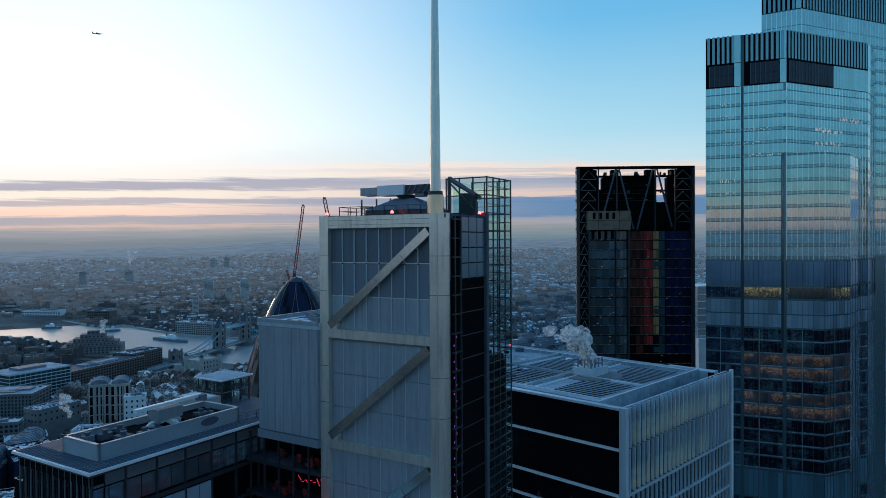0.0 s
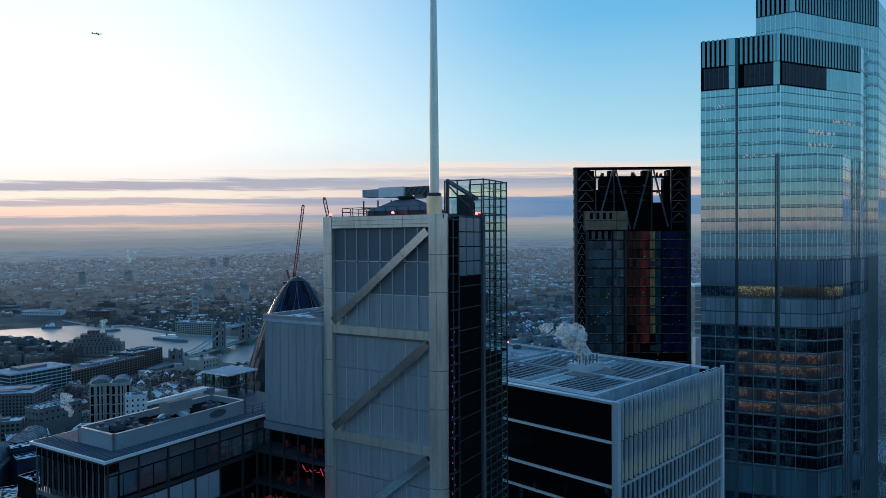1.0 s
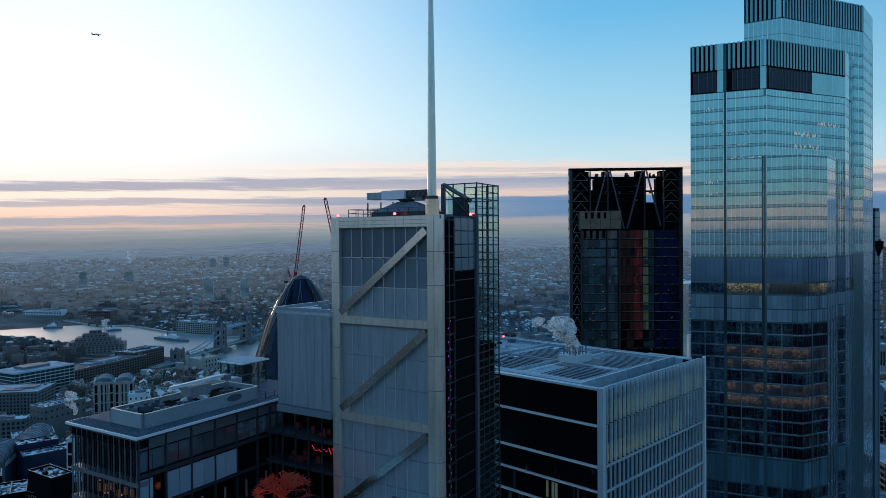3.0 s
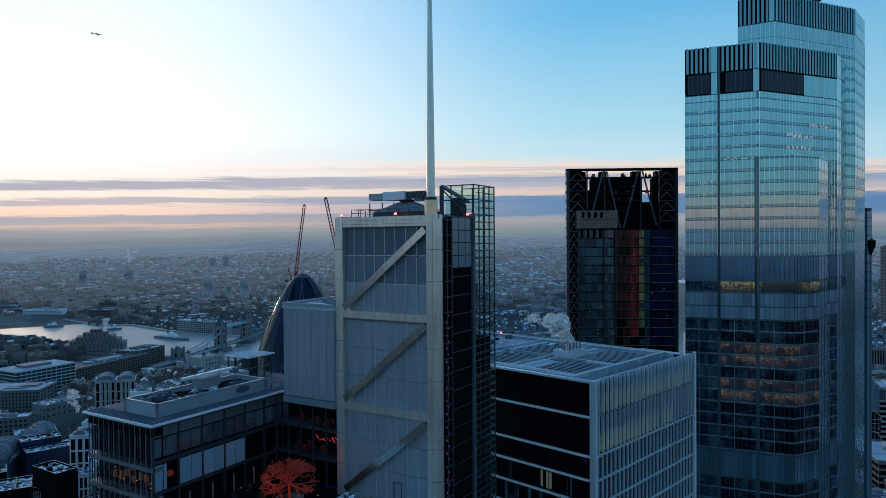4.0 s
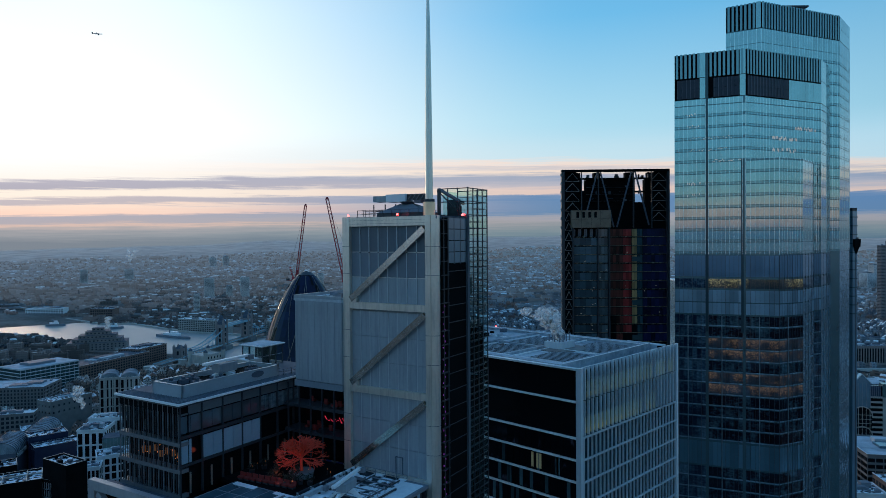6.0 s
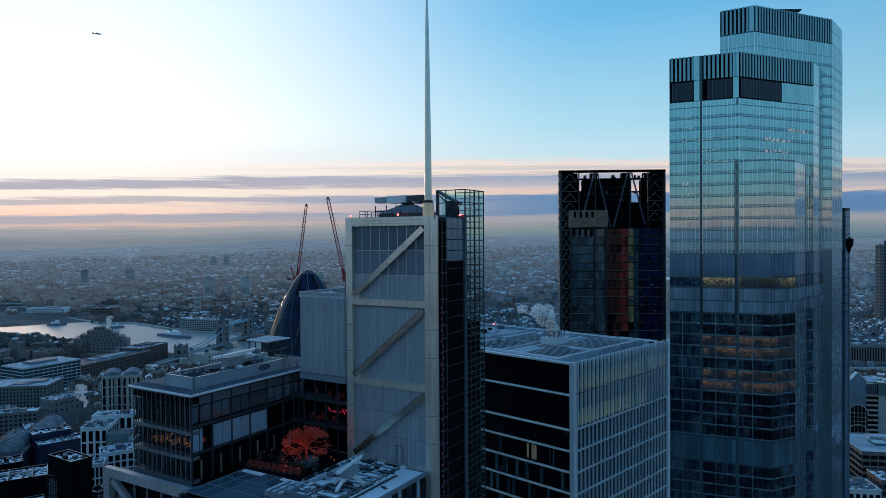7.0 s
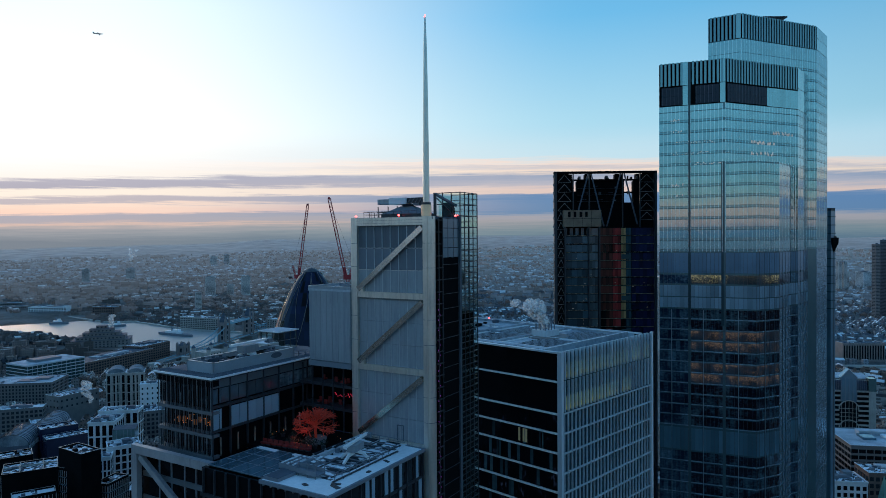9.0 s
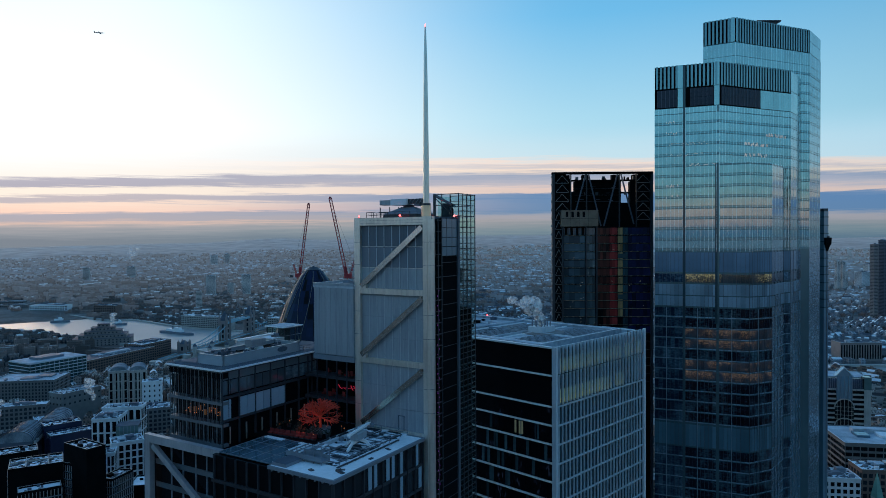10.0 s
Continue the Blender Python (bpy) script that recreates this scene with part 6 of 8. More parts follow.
def crane(x, y, z, jib, mast_h, turn, lean):
    t = thing("tower_crane", x, y, z, turn, "red luffing tower crane with raised lattice jib", "crane", "tower cranes")

    def lattice(name, a, b, w, m):
        a, b = Vector(a), Vector(b)
        d = (b - a).normalized()
        s = d.cross(Vector((0, 1, 0))).normalized() if abs(d.y) < 0.9 else Vector((1, 0, 0))
        u = s.cross(d)
        bm = bmesh.new()
        cs = [(s + u) * (w / 2), (s - u) * (w / 2), (-s - u) * (w / 2), (u - s) * (w / 2)]
        n = max(3, int((b - a).length / (w * 1.3)))
        for c in cs:
            beam(bm, a + c, b + c, 0.34, 0.34)
        for i in range(n):
            p, q = a + (b - a) * (i / n), a + (b - a) * ((i + 1) / n)
            for k in range(4):
                beam(bm, p + cs[k], q + cs[(k + 1) % 4], 0.18, 0.18)
        part(name, bm, m, t)

    lattice("mast", (0, 0, 0), (0, 0, mast_h), 2.0, M["red"])
    part("cab", B((-2.6, 3.2, -1.7, 1.7, mast_h, mast_h + 3.6)), M["red"], t)
    part("counterweight", B((-8.0, -5.0, -1.3, 1.3, mast_h + 0.2, mast_h + 2.2)), M["dark_steel"], t)
    part("rear_deck", B((-8.0, -2.0, -1.0, 1.0, mast_h, mast_h + 0.4)), M["red"], t)
    e = (jib * math.sin(radians(lean)), 0, mast_h + 2.5 + jib * math.cos(radians(lean)))
    lattice("jib", (1.5, 0, mast_h + 2.0), e, 2.0, M["red"])
    part("jib_foot", beam(bmesh.new(), (1.5, 0, mast_h + 2.0), (1.5 + (e[0] - 1.5) * 0.12, 0, mast_h + 2.0 + (e[2] - mast_h - 2.0) * 0.12), 1.6, 1.6), M["red"], t)
    part("jib_head", B((e[0] - 0.8, e[0] + 0.8, -0.8, 0.8, e[2] - 0.6, e[2] + 1.0)), M["red"], t)
    lattice("a_frame", (-1.5, 0, mast_h + 2.4), (-4.5, 0, mast_h + 13), 1.0, M["red"])
    bm = beam(bmesh.new(), (-4.5, 0, mast_h + 13), (e[0] * 0.92, 0, mast_h + 2.5 + (e[2] - mast_h - 2.5) * 0.92), 0.12, 0.12)
    part("cable", beam(bm, (-4.5, 0, mast_h + 13), (-7, 0, mast_h + 2.2), 0.15, 0.15), M["dark_steel"], t)


def red_tree():
    """Branching painted sculpture over a planter on the terrace."""
    x, y = HL(-6.0, 18.7)
    t = thing("tree_sculpture", x, y, 149.9, 0, "red-orange painted branching tree sculpture on the terrace", "sculpture")
    rnd = random.Random(2)
    bm = bmesh.new()

    def grow(p, d, length, rad, depth):
        q = p + d * length
        out = math.sqrt(max(0.0, (q.x / 4.2) ** 2 + (q.y / 4.2) ** 2 + ((q.z - 3.0) / (2.7 if q.z > 3.0 else 1.8)) ** 2 + rnd.uniform(-0.12, 0.12)))
        if out > 1.0 or q.z < 1.5:
            q = p + (q - p) * 0.35
            depth = 0
        beam(bm, p, q, rad * 2, rad * 2, (0.3, 0.2, 1))
        if depth == 0:
            return
        for k in range(3 if depth > 1 else 2):
            e = (d + Vector((rnd.uniform(-1, 1), rnd.uniform(-1, 1), rnd.uniform(-0.55, 0.5))) * 0.8).normalized()
            grow(q, e, length * rnd.uniform(0.66, 0.85), rad * 0.74, depth - 1)

    for k in range(30):
        a = 2 * math.pi * k / 30 + rnd.uniform(-0.2, 0.2)
        el = rnd.uniform(-0.6, 1.45)
        d = Vector((math.cos(a) * math.cos(el), math.sin(a) * math.cos(el), math.sin(el)))
        grow(Vector((0, 0, 2.7)), d, 1.45, 0.062, 4)
    part("crown", bm, M["tree_red"], t)
    part("trunk", tube(bmesh.new(), [(0, 0, 0.8, 0.3), (0, 0, 1.4, 0.25), (0, 0, 3.0, 0.2)], 12), M["tree_red"], t)
    # red point light added in mid-air to brighten the sculpture
    up = new("uplighter", bpy.data.lights.new("uplighter", "POINT"))
    up.data.energy, up.data.color, up.data.shadow_soft_size = 72, (1.0, 0.17, 0.1), 0.5
    up.location = HL(-9.6, 19.6) + (151.6,)
    p = thing("planter", x, y, 149.9, HT, "round dark planter under the red tree sculpture", "planter")
    part("bowl", tube(bmesh.new(), [(0, 0, 0, 1.7), (0, 0, 0.8, 1.9), (0, 0, 0.85, 1.75)], 28), M["mid_steel"], p)




def patchy_snow():
    """Wind-swept snow: white drifts with dark roofing showing between."""
    m = mat("patchy_snow", (0.03, 0.036, 0.046), 0.75, 0.0, 0.3, 1.5, 0.2, spec=0.15)
    nt = m.node_tree
    b = nt.nodes["Principled BSDF"]
    base = b.inputs["Base Color"].links[0].from_socket
    tc, n = nt.nodes.new("ShaderNodeTexCoord"), nt.nodes.new("ShaderNodeTexNoise")
    n.inputs["Scale"].default_value, n.inputs["Detail"].default_value, n.inputs["Distortion"].default_value = 0.42, 7, 0.25
    nt.links.new(tc.outputs["Object"], n.inputs["Vector"])
    f = math_node(nt, "MULTIPLY", math_node(nt, "SUBTRACT", n.outputs[0], 0.47), 16.0, True)
    nt.links.new(mix_rgb(nt, f, base, (0.80, 0.85, 0.90)), b.inputs["Base Color"])
    return m


M["snow_patch"] = patchy_snow()
M["stone_grey"] = mat("dark_grey_stone", (0.17, 0.165, 0.165), 0.8, 0.0, 0.2, 2.0, 0.2)
M["red_cloth"] = mat("red_upholstery", (0.24, 0.022, 0.018), 0.7, 0.0, 0.2, 0.5, 0.1)
M["pink_lamp"] = lamp_mat("pink_neon", (0.9, 0.05, 0.12), 0.7)
M["shrub"] = mat("dark_shrub", (0.02, 0.028, 0.018), 0.9, 0.0, 0.4, 0.5, 0.3)
M["blue_paint"] = mat("pale_blue_paint", (0.22, 0.42, 0.50), 0.5, 0.0, 0.15, 2.0, 0.05)
M["dim_window"] = glass("small_window_glass", (0.03, 0.035, 0.045), 0.1, 0.08, 0.02, 0.3)
M["glass_office_green"] = glass("green_office_glass", (0.05, 0.11, 0.12), 0.3, 0.08, 0.02, 0.3)


def rail_run(parent, p0, p1, z, h=1.1, step=1.5, m=None):
    a, b = Vector((*p0, z)), Vector((*p1, z))
    n = max(1, int((b - a).length / step))
    for i in range(n + 1):
        p = a + (b - a) * (i / n)
        part("post", beam(bmesh.new(), p, p + Vector((0, 0, h)), 0.07, 0.07), m or M["dark_steel"], parent)
    for k in (1.0, 0.55):
        part("rail", beam(bmesh.new(), a + Vector((0, 0, h * k)), b + Vector((0, 0, h * k)), 0.06, 0.06), m or M["dark_steel"], parent)


def on_tower(name, u, v, z, label, category, turn=0, group=""):
    x, y = HL(u, v)
    return thing(name, x, y, z, HT + turn, label, category, group)


def roof_top():
    r = on_tower("roof_railing", 0, 0, 188.62, "dark steel railing along the tower roof edge", "railing")
    rail_run(r, (1.2, 2.2), (1.2, 13.4), 0.0)
    rail_run(r, (7.5, 2.2), (7.5, 13.4), 0.0)
    rail_run(r, (1.2, 13.4), (7.5, 13.4), 0.0)
    part("upper_platform", B((4.0, 7.0, 8.0, 12.6, 1.1, 1.2)), M["dark_steel"], r)
    for v in (8.2, 10.2, 12.4):
        part("post", B((4.1, 4.25, v, v + 0.12, 0, 2.1)), M["dark_steel"], r)
    h = on_tower("roof_hood", 3.6, 5.6, 188.62, "low pitched metal roof hood", "roof hood")
    part("pitched_top", prism(bmesh.new(), [(-2.4, -4.2), (2.4, -4.2), (2.4, 4.2), (-2.4, 4.2)], 0.6, 2.0, [(-0.5, -1.2), (0.5, -1.2), (0.5, 1.2), (-0.5, 1.2)]), M["mid_steel"], h)
    part("base", B((-2.3, 2.3, -4.1, 4.1, 0, 0.6)), M["dark_steel"], h)
    c = on_tower("cleaning_cradle_crane", 3.6, 5.6, 190.6, "pale roof crane for window cleaning on a turntable", "roof crane")
    part("turntable", tube(bmesh.new(), [(0, 0, 0, 0.9), (0, 0, 0.35, 1.3)], 18), M["dark_steel"], c)
    part("machine_house", B((-1.0, 1.0, -0.2, 3.4, 0.35, 1.5)), M["white"], c)
    part("counter_panel", B((-0.9, 0.9, 3.42, 5.9, 0.45, 1.35)), M["panel"], c)
    part("telescopic_arm", B((-0.6, 0.6, -4.0, -0.2, 0.55, 1.45)), M["dark_steel"], c)
    for k in range(5):
        part("arm_brace", beam(bmesh.new(), (-0.65, -0.4 - k * 0.75, 0.55), (-0.65, -1.1 - k * 0.75, 1.45), 0.09, 0.09), M["mid_steel"], c)
    part("winch", B((-0.5, 0.5, -2.6, -1.4, 0.1, 0.55)), M["mid_steel"], c)
    a = on_tower("davit_arm", 3.2, -0.4, 188.62, "slanted grey steel davit arm beside the mast", "davit")
    part("arm", beam(bmesh.new(), (0, 0.2, 3.9), (7.5, 0.4, 2.2), 0.35, 0.4), M["mid_steel"], a)
    part("stay", beam(bmesh.new(), (0, 0, 3.3), (6.0, 0.2, 0.6), 0.12, 0.12), M["dark_steel"], a)
    part("post", B((-0.15, 0.15, 0, 0.3, 0, 3.9)), M["dark_steel"], a)
    part("post", B((5.9, 6.1, 0.1, 0.3, 0, 2.6)), M["dark_steel"], a)
    for u, v in ((0.2, 14.4), (0.2, 5.2), (8.3, -1.2), (9.0, -1.2)):
        w = on_tower("warning_lamp", u, v, 188.62, "small glowing red aircraft warning lamp", "lamp", group="warning lamps")
        part("bulb", tube(bmesh.new(), [(0, 0, 0.2, 0.16), (0, 0, 0.38, 0.18), (0, 0, 0.5, 0.08)], 10), M["red_lamp"], w)
        part("stand", tube(bmesh.new(), [(0, 0, 0, 0.1), (0, 0, 0.2, 0.1)], 8), M["dark_steel"], w)


def roof_crane(u, v, z, turn, s, label):
    """White cruciform roof crane: splayed legs, machine box, long jib."""
    c = on_tower("roof_crane", u, v, z, label, "roof crane", turn, "white roof cranes")
    for dx, dy in ((3.2, 0.6), (-3.2, 0.6), (0.5, -2.4), (-0.4, 2.6)):
        bm = bmesh.new()
        beam(bm, (0, 0, 1.5 * s), (dx * s * 0.55, dy * s * 0.55, 1.15 * s), 0.6 * s, 0.45 * s)
        beam(bm, (dx * s * 0.53, dy * s * 0.53, 1.2 * s), (dx * s, dy * s, 0.0), 0.4 * s, 0.4 * s)
        part("leg", bm, M["white"], c)
    part("machine_box", B((-1.6 * s, 1.6 * s, -0.8 * s, 0.8 * s, 1.6 * s, 2.8 * s)), M["panel"], c)
    part("jib", beam(bmesh.new(), (-3.8 * s, 0, 3.1 * s), (4.8 * s, 0.3, 3.1 * s), 0.55 * s, 0.35 * s), M["white"], c)
    part("jib_head", B((4.4 * s, 5.2 * s, -0.5 * s, 0.6 * s, 2.5 * s, 3.2 * s)), M["mid_steel"], c)


def wing_roof():
    rnd = random.Random(21)
    roof_crane(-7.0, 34.0, 162.66, 2, 1.12, "white cruciform roof crane on the restaurant wing")
    for k in range(13):
        u, v = -16.2 + k * 1.25 + rnd.uniform(-0.2, 0.2), rnd.uniform(31.6, 36.3)
        if abs(u + 6) < 2.6:
            continue
        w = on_tower("air_handling_unit", u, v, 163.75 if abs(u + 6.9) > 2.4 else 162.66, "grey rooftop air handling unit behind the screen", "roof unit", rnd.choice((0, 90)), "rooftop units")
        a, b, h = rnd.uniform(0.4, 0.8), rnd.uniform(0.4, 0.9), rnd.uniform(0.35, 0.8)
        part("casing", B((-a, a, -b, b, 0.1, h)), M["roof_dark"] if k % 4 else M["mid_steel"], w)
        part("duct", tube(bmesh.new(), [(0, 0, h, 0.28), (0, 0, h + 0.3, 0.28), (0, 0, h + 0.3, 0.36), (0, 0, h + 0.42, 0.36)], 12), M["roof_dark"], w)
        part("skid", B((-a, a, -b, -b + 0.15, 0, 0.1), (-a, a, b - 0.15, b, 0, 0.1)), M["dark_steel"], w)
    vent = on_tower("oval_vent", -3.2, 30.66, 163.6, "dark oval vent on the plant screen", "vent")
    bm = bmesh.new()
    bmesh.ops.create_cone(bm, cap_ends=True, segments=28, radius1=1.0, radius2=1.0, depth=0.12, matrix=pose(0, 0, 0, 90, 0, 0) @ Matrix.Diagonal((1.3, 0.5, 1, 1)))
    part("grille", bm, M["roof_dark"], vent)
    # glazed pavilion and its lower neighbour
    p = on_tower("glazed_pavilion", 8.2, 41.4, 162.5, "flat-roofed glazed roof pavilion with frosted white roof", "pavilion")
    part("roof", B((-2.9, 2.9, -2.9, 2.9, 3.6, 3.8)), M["white"], p)
    part("roof_frost", B((-2.7, 2.7, -2.7, 2.7, 3.8, 3.84)), M["frost_roof"], p)
    for x in (-2.5, -0.85, 0.85, 2.5):
        for y in (-2.5, 2.5):
            part("post", B((x - 0.08, x + 0.08, y - 0.08, y + 0.08, 0, 3.6)), M["dark_steel"], p)
    for y in (-0.85, 0.85):
        for x in (-2.5, 2.5):
            part("post", B((x - 0.08, x + 0.08, y - 0.08, y + 0.08, 0, 3.6)), M["dark_steel"], p)
    for z in (0.1, 1.8, 3.4):
        part("rail", B((-2.55, 2.55, -2.56, -2.48, z, z + 0.12)), M["mid_steel"], p)
        part("rail", B((-2.56, -2.48, -2.48, 2.55, z, z + 0.12)), M["mid_steel"], p)
    part("pane", B((-2.45, 2.45, -2.5, -2.47, 0, 3.6)), M["glass_thin"], p)
    part("pane", B((-2.5, -2.47, -2.45, 2.45, 0, 3.6)), M["glass_thin"], p)
    part("core", B((0.5, 1.9, 0.5, 1.9, 0, 3.4)), M["dark_steel"], p)
    q = on_tower("roof_housing", 3.4, 40.4, 162.5, "low stone-coloured lift housing with snowy top", "roof housing")
    part("casing", B((-2.3, 1.2, -2.6, 2.8, 0, 1.9)), M["stone"], q)
    part("snow_top", B((-1.7, 0.7, -2.0, 2.2, 1.9, 1.96)), M["snow"], q)
    g = on_tower("roof_railing", 0, 0, 162.56, "thin steel railing on the wing roof", "railing")
    rail_run(g, (2.0, 30.0), (11.0, 30.0), 0.0, 1.0, 1.8)
    rail_run(g, (2.0, 30.0), (2.0, 37.5), 0.0, 1.0, 1.8)


def pod_roof():
    rnd = random.Random(31)
    roof_crane(-10.5, 6.4, 150.26, 10, 0.92, "white cruciform roof crane on the snowy lower roof")
    k = on_tower("cradle_cage", -19.6, 8.2, 150.26, "grey railed maintenance cradle on the lower roof", "cradle")
    part("deck", B((-1.0, 1.0, -2.6, 2.6, 0.35, 0.5)), M["mid_steel"], k)
    for x in (-1, 1):
        part("side_panel", B((x - 0.04, x + 0.04, -2.6, 2.6, 0.5, 1.1)), M["mid_steel"], k)
    for x in (-0.95, 0.95):
        for y in (-2.5, -0.9, 0.9, 2.5):
            part("post", B((x - 0.05, x + 0.05, y - 0.05, y + 0.05, 0, 2.0)), M["mid_steel"], k)
        part("rail", B((x - 0.04, x + 0.04, -2.6, 2.6, 1.95, 2.05)), M["mid_steel"], k)
    h = on_tower("roof_hatch_box", -17.2, 12.4, 150.25, "low grey slatted roof box", "roof unit")
    part("casing", B((-2.2, 2.2, -1.8, 1.8, 0, 0.7)), M["mid_steel"], h)
    for i in range(6):
        part("slat", B((-2.0, 2.0, -1.6 + i * 0.55, -1.3 + i * 0.55, 0.7, 0.85)), M["snow"] if i % 2 else M["mid_steel"], h)
    for i in range(7):
        w = on_tower("roof_unit", -17.5 + rnd.uniform(0, 14), 9.3 + rnd.uniform(0, 2.6), 150.25, "small snow-dusted roof unit", "roof unit", 0, "small roof units")
        a, b, c = rnd.uniform(0.3, 0.9), rnd.uniform(0.3, 0.9), rnd.uniform(0.3, 0.8)
        part("casing", B((-a, a, -b, b, 0, c)), M["mid_steel"], w)
        part("snow_cap", B((-a * 0.9, a * 0.9, -b * 0.9, b * 0.9, c, c + 0.08)), M["snow"], w)
    tr = on_tower("crane_track", 0, 0, 150.26, "pair of dark crane rails over the lower roof", "crane track")
    part("rail", B((-19.0, -1.2, 4.1, 4.25, 0, 0.16)), M["dark_steel"], tr)
    part("rail", B((-19.0, -1.2, 8.6, 8.75, 0, 0.16)), M["dark_steel"], tr)
    for i in range(12):
        part("sleeper", B((-18.6 + i * 1.5, -18.3 + i * 1.5, 3.8, 9.0, 0, 0.08)), M["mid_steel"], tr)
    rl = on_tower("roof_railing", 0, 0, 150.2, "thin rail beside the panelled wall", "railing")
    rail_run(rl, (-1.0, 3.0), (-1.0, 12.5), 0.05, 1.0, 1.6, M["mid_steel"])
    rl = on_tower("roof_railing", 0, 0, 150.2, "thin grey rail along the edge of the snowy lower roof", "railing")
    rail_run(rl, (-19.2, 3.3), (-6.0, 3.3), 0.05, 1.0, 1.65, M["mid_steel"])
    tray = on_tower("cable_tray", 0, 0, 150.26, "dark cable tray lying across the snowy roof", "cable tray")
    part("tray", B((-20.4, -4.2, 2.55, 2.85, 0.08, 0.2)), M["dark_steel"], tray)
    for i in range(9):
        part("foot", B((-20.2 + 1.95 * i, -20.0 + 1.95 * i, 2.5, 2.9, 0, 0.08)), M["mid_steel"], tray)
    pl = on_tower("roof_plinth", -22.2, 11.2, 150.27, "low dark plinth with a wet steel top on the lower roof", "roof plinth")
    part("kerb", B((-1.9, 1.9, -1.6, 1.3, 0, 0.45)), M["mid_steel"], pl)
    part("top", B((-1.8, 1.8, -1.5, 1.2, 0.45, 0.52)), M["roof_dark"], pl)
    for u, v, w, d in ((-21.4, 1.3, 0.9, 0.35), (-22.9, 5.6, 0.5, 0.3), (-20.6, 1.9, 0.25, 0.7), (-9.0, 1.5, 0.6, 0.2), (-14.2, 1.0, 0.4, 0.25)):
        s = on_tower("roof_tool", u, v, 150.26, "small dark fitting lying in the roof snow", "roof fitting", rnd.choice((0, 30, 70)), "small roof fittings")
        part("base", B((-w, w, -d, d, 0, 0.12)), M["dark_steel"], s)
        part("stub", tube(bmesh.new(), [(0, 0, 0.12, 0.1), (0, 0, 0.24, 0.09), (0, 0, 0.28, 0.04)], 10), M["roof_dark"], s)
    for i in range(3):
        d = on_tower("roof_duct", -16.5 + 4.6 * i, 11.4 - 0.3 * i, 150.25, "bent pale steel duct along the lower roof", "duct", 0, "lower roof ducts")
        part("run", B((-2.0, 2.0, -0.3, 0.3, 0.35, 0.9)), M["frost_roof"], d)
        part("elbow", B((1.6, 2.2, -0.9, -0.3, 0.3, 1.0)), M["mid_steel"], d)
        for x in (-1.5, 1.2):
            part("leg", B((x - 0.06, x + 0.06, -0.25, 0.25, 0, 0.35)), M["dark_steel"], d)
    # terrace: hedges, red benches, planters, glass screen
    for i in range(9):
        b = on_tower("bench", -11.4 + 0.12 * i, 25.6 - i * 1.15, 149.9, "low red upholstered terrace bench", "bench", 0, "terrace benches")
        part("seat", B((-0.35, 0.35, -0.5, 0.5, 0.25, 0.5)), M["red_cloth"], b)
        part("backrest", B((0.25, 0.4, -0.5, 0.5, 0.5, 1.0)), M["red_cloth"], b)
        part("plinth", B((-0.3, 0.3, -0.45, 0.45, 0, 0.25)), M["dark_steel"], b)
    for i in range(14):
        s = on_tower("shrub", -9.6 + rnd.uniform(-1.2, 4.5), 14.6 + rnd.uniform(0, 12.5), 149.9, "dark clipped shrub in a terrace planter", "shrub", 0, "terrace shrubs")
        bm = bmesh.new()
        for q in range(60):
            d = Vector((rnd.gauss(0, 1), rnd.gauss(0, 1), rnd.gauss(0, 0.8))).normalized() * rnd.uniform(0.3, 0.75)
            c = d + Vector((0, 0, 1.1))
            e1 = Vector((rnd.uniform(-1, 1), rnd.uniform(-1, 1), rnd.uniform(-1, 1))) * 0.2
            e2 = Vector((rnd.uniform(-1, 1), rnd.uniform(-1, 1), rnd.uniform(-1, 1))) * 0.2
            bm.faces.new([bm.verts.new(c + e1), bm.verts.new(c + e2), bm.verts.new(c - e1)])
        part("foliage", bm, M["shrub"], s)
        part("pot", tube(bmesh.new(), [(0, 0, 0, 0.35), (0, 0, 0.6, 0.45)], 12), M["dark_steel"], s)
    for i in range(10):
        b = on_tower("terrace_lamp", -10.8 + rnd.uniform(0, 9), 14 + rnd.uniform(0, 13), 149.9, "small warm terrace lamp", "lamp", 0, "terrace lamps")
        part("globe", tube(bmesh.new(), [(0, 0, 0.9, 0.03), (0, 0, 0.96, 0.06), (0, 0, 1.03, 0.03)], 8), M["warm_lamp"], b)
        part("stem", tube(bmesh.new(), [(0, 0, 0, 0.03), (0, 0, 0.9, 0.03)], 6), M["dark_steel"], b)
    # bar furniture on the two open floors
    for i in range(10):
        z = 158.5 if i < 5 else 154.3
        b = on_tower("armchair", 1.6 + rnd.uniform(0, 1.6), 16 + rnd.uniform(0, 9.5), z, "red armchair in the bar", "chair", rnd.choice((0, 90, 180)), "bar armchairs")
        part("seat", B((-0.35, 0.35, -0.35, 0.35, 0.2, 0.5)), M["red_cloth"], b)
        part("backrest", B((0.25, 0.4, -0.35, 0.35, 0.5, 1.1)), M["red_cloth"], b)
        part("base", B((-0.25, 0.25, -0.25, 0.25, 0, 0.2)), M["dark_steel"], b)
    n = on_tower("neon_scribble", 3.6, 0, 155.8, "red neon writing-like lines behind the bar glass", "neon sign")
    for i in range(9):
        v = 17.0 + i * 0.62
        part("tube", beam(bmesh.new(), (0, v, rnd.uniform(-0.3, 0.3)), (0, v + 0.5, rnd.uniform(-0.3, 0.6)), 0.06, 0.06), M["pink_lamp"], n)


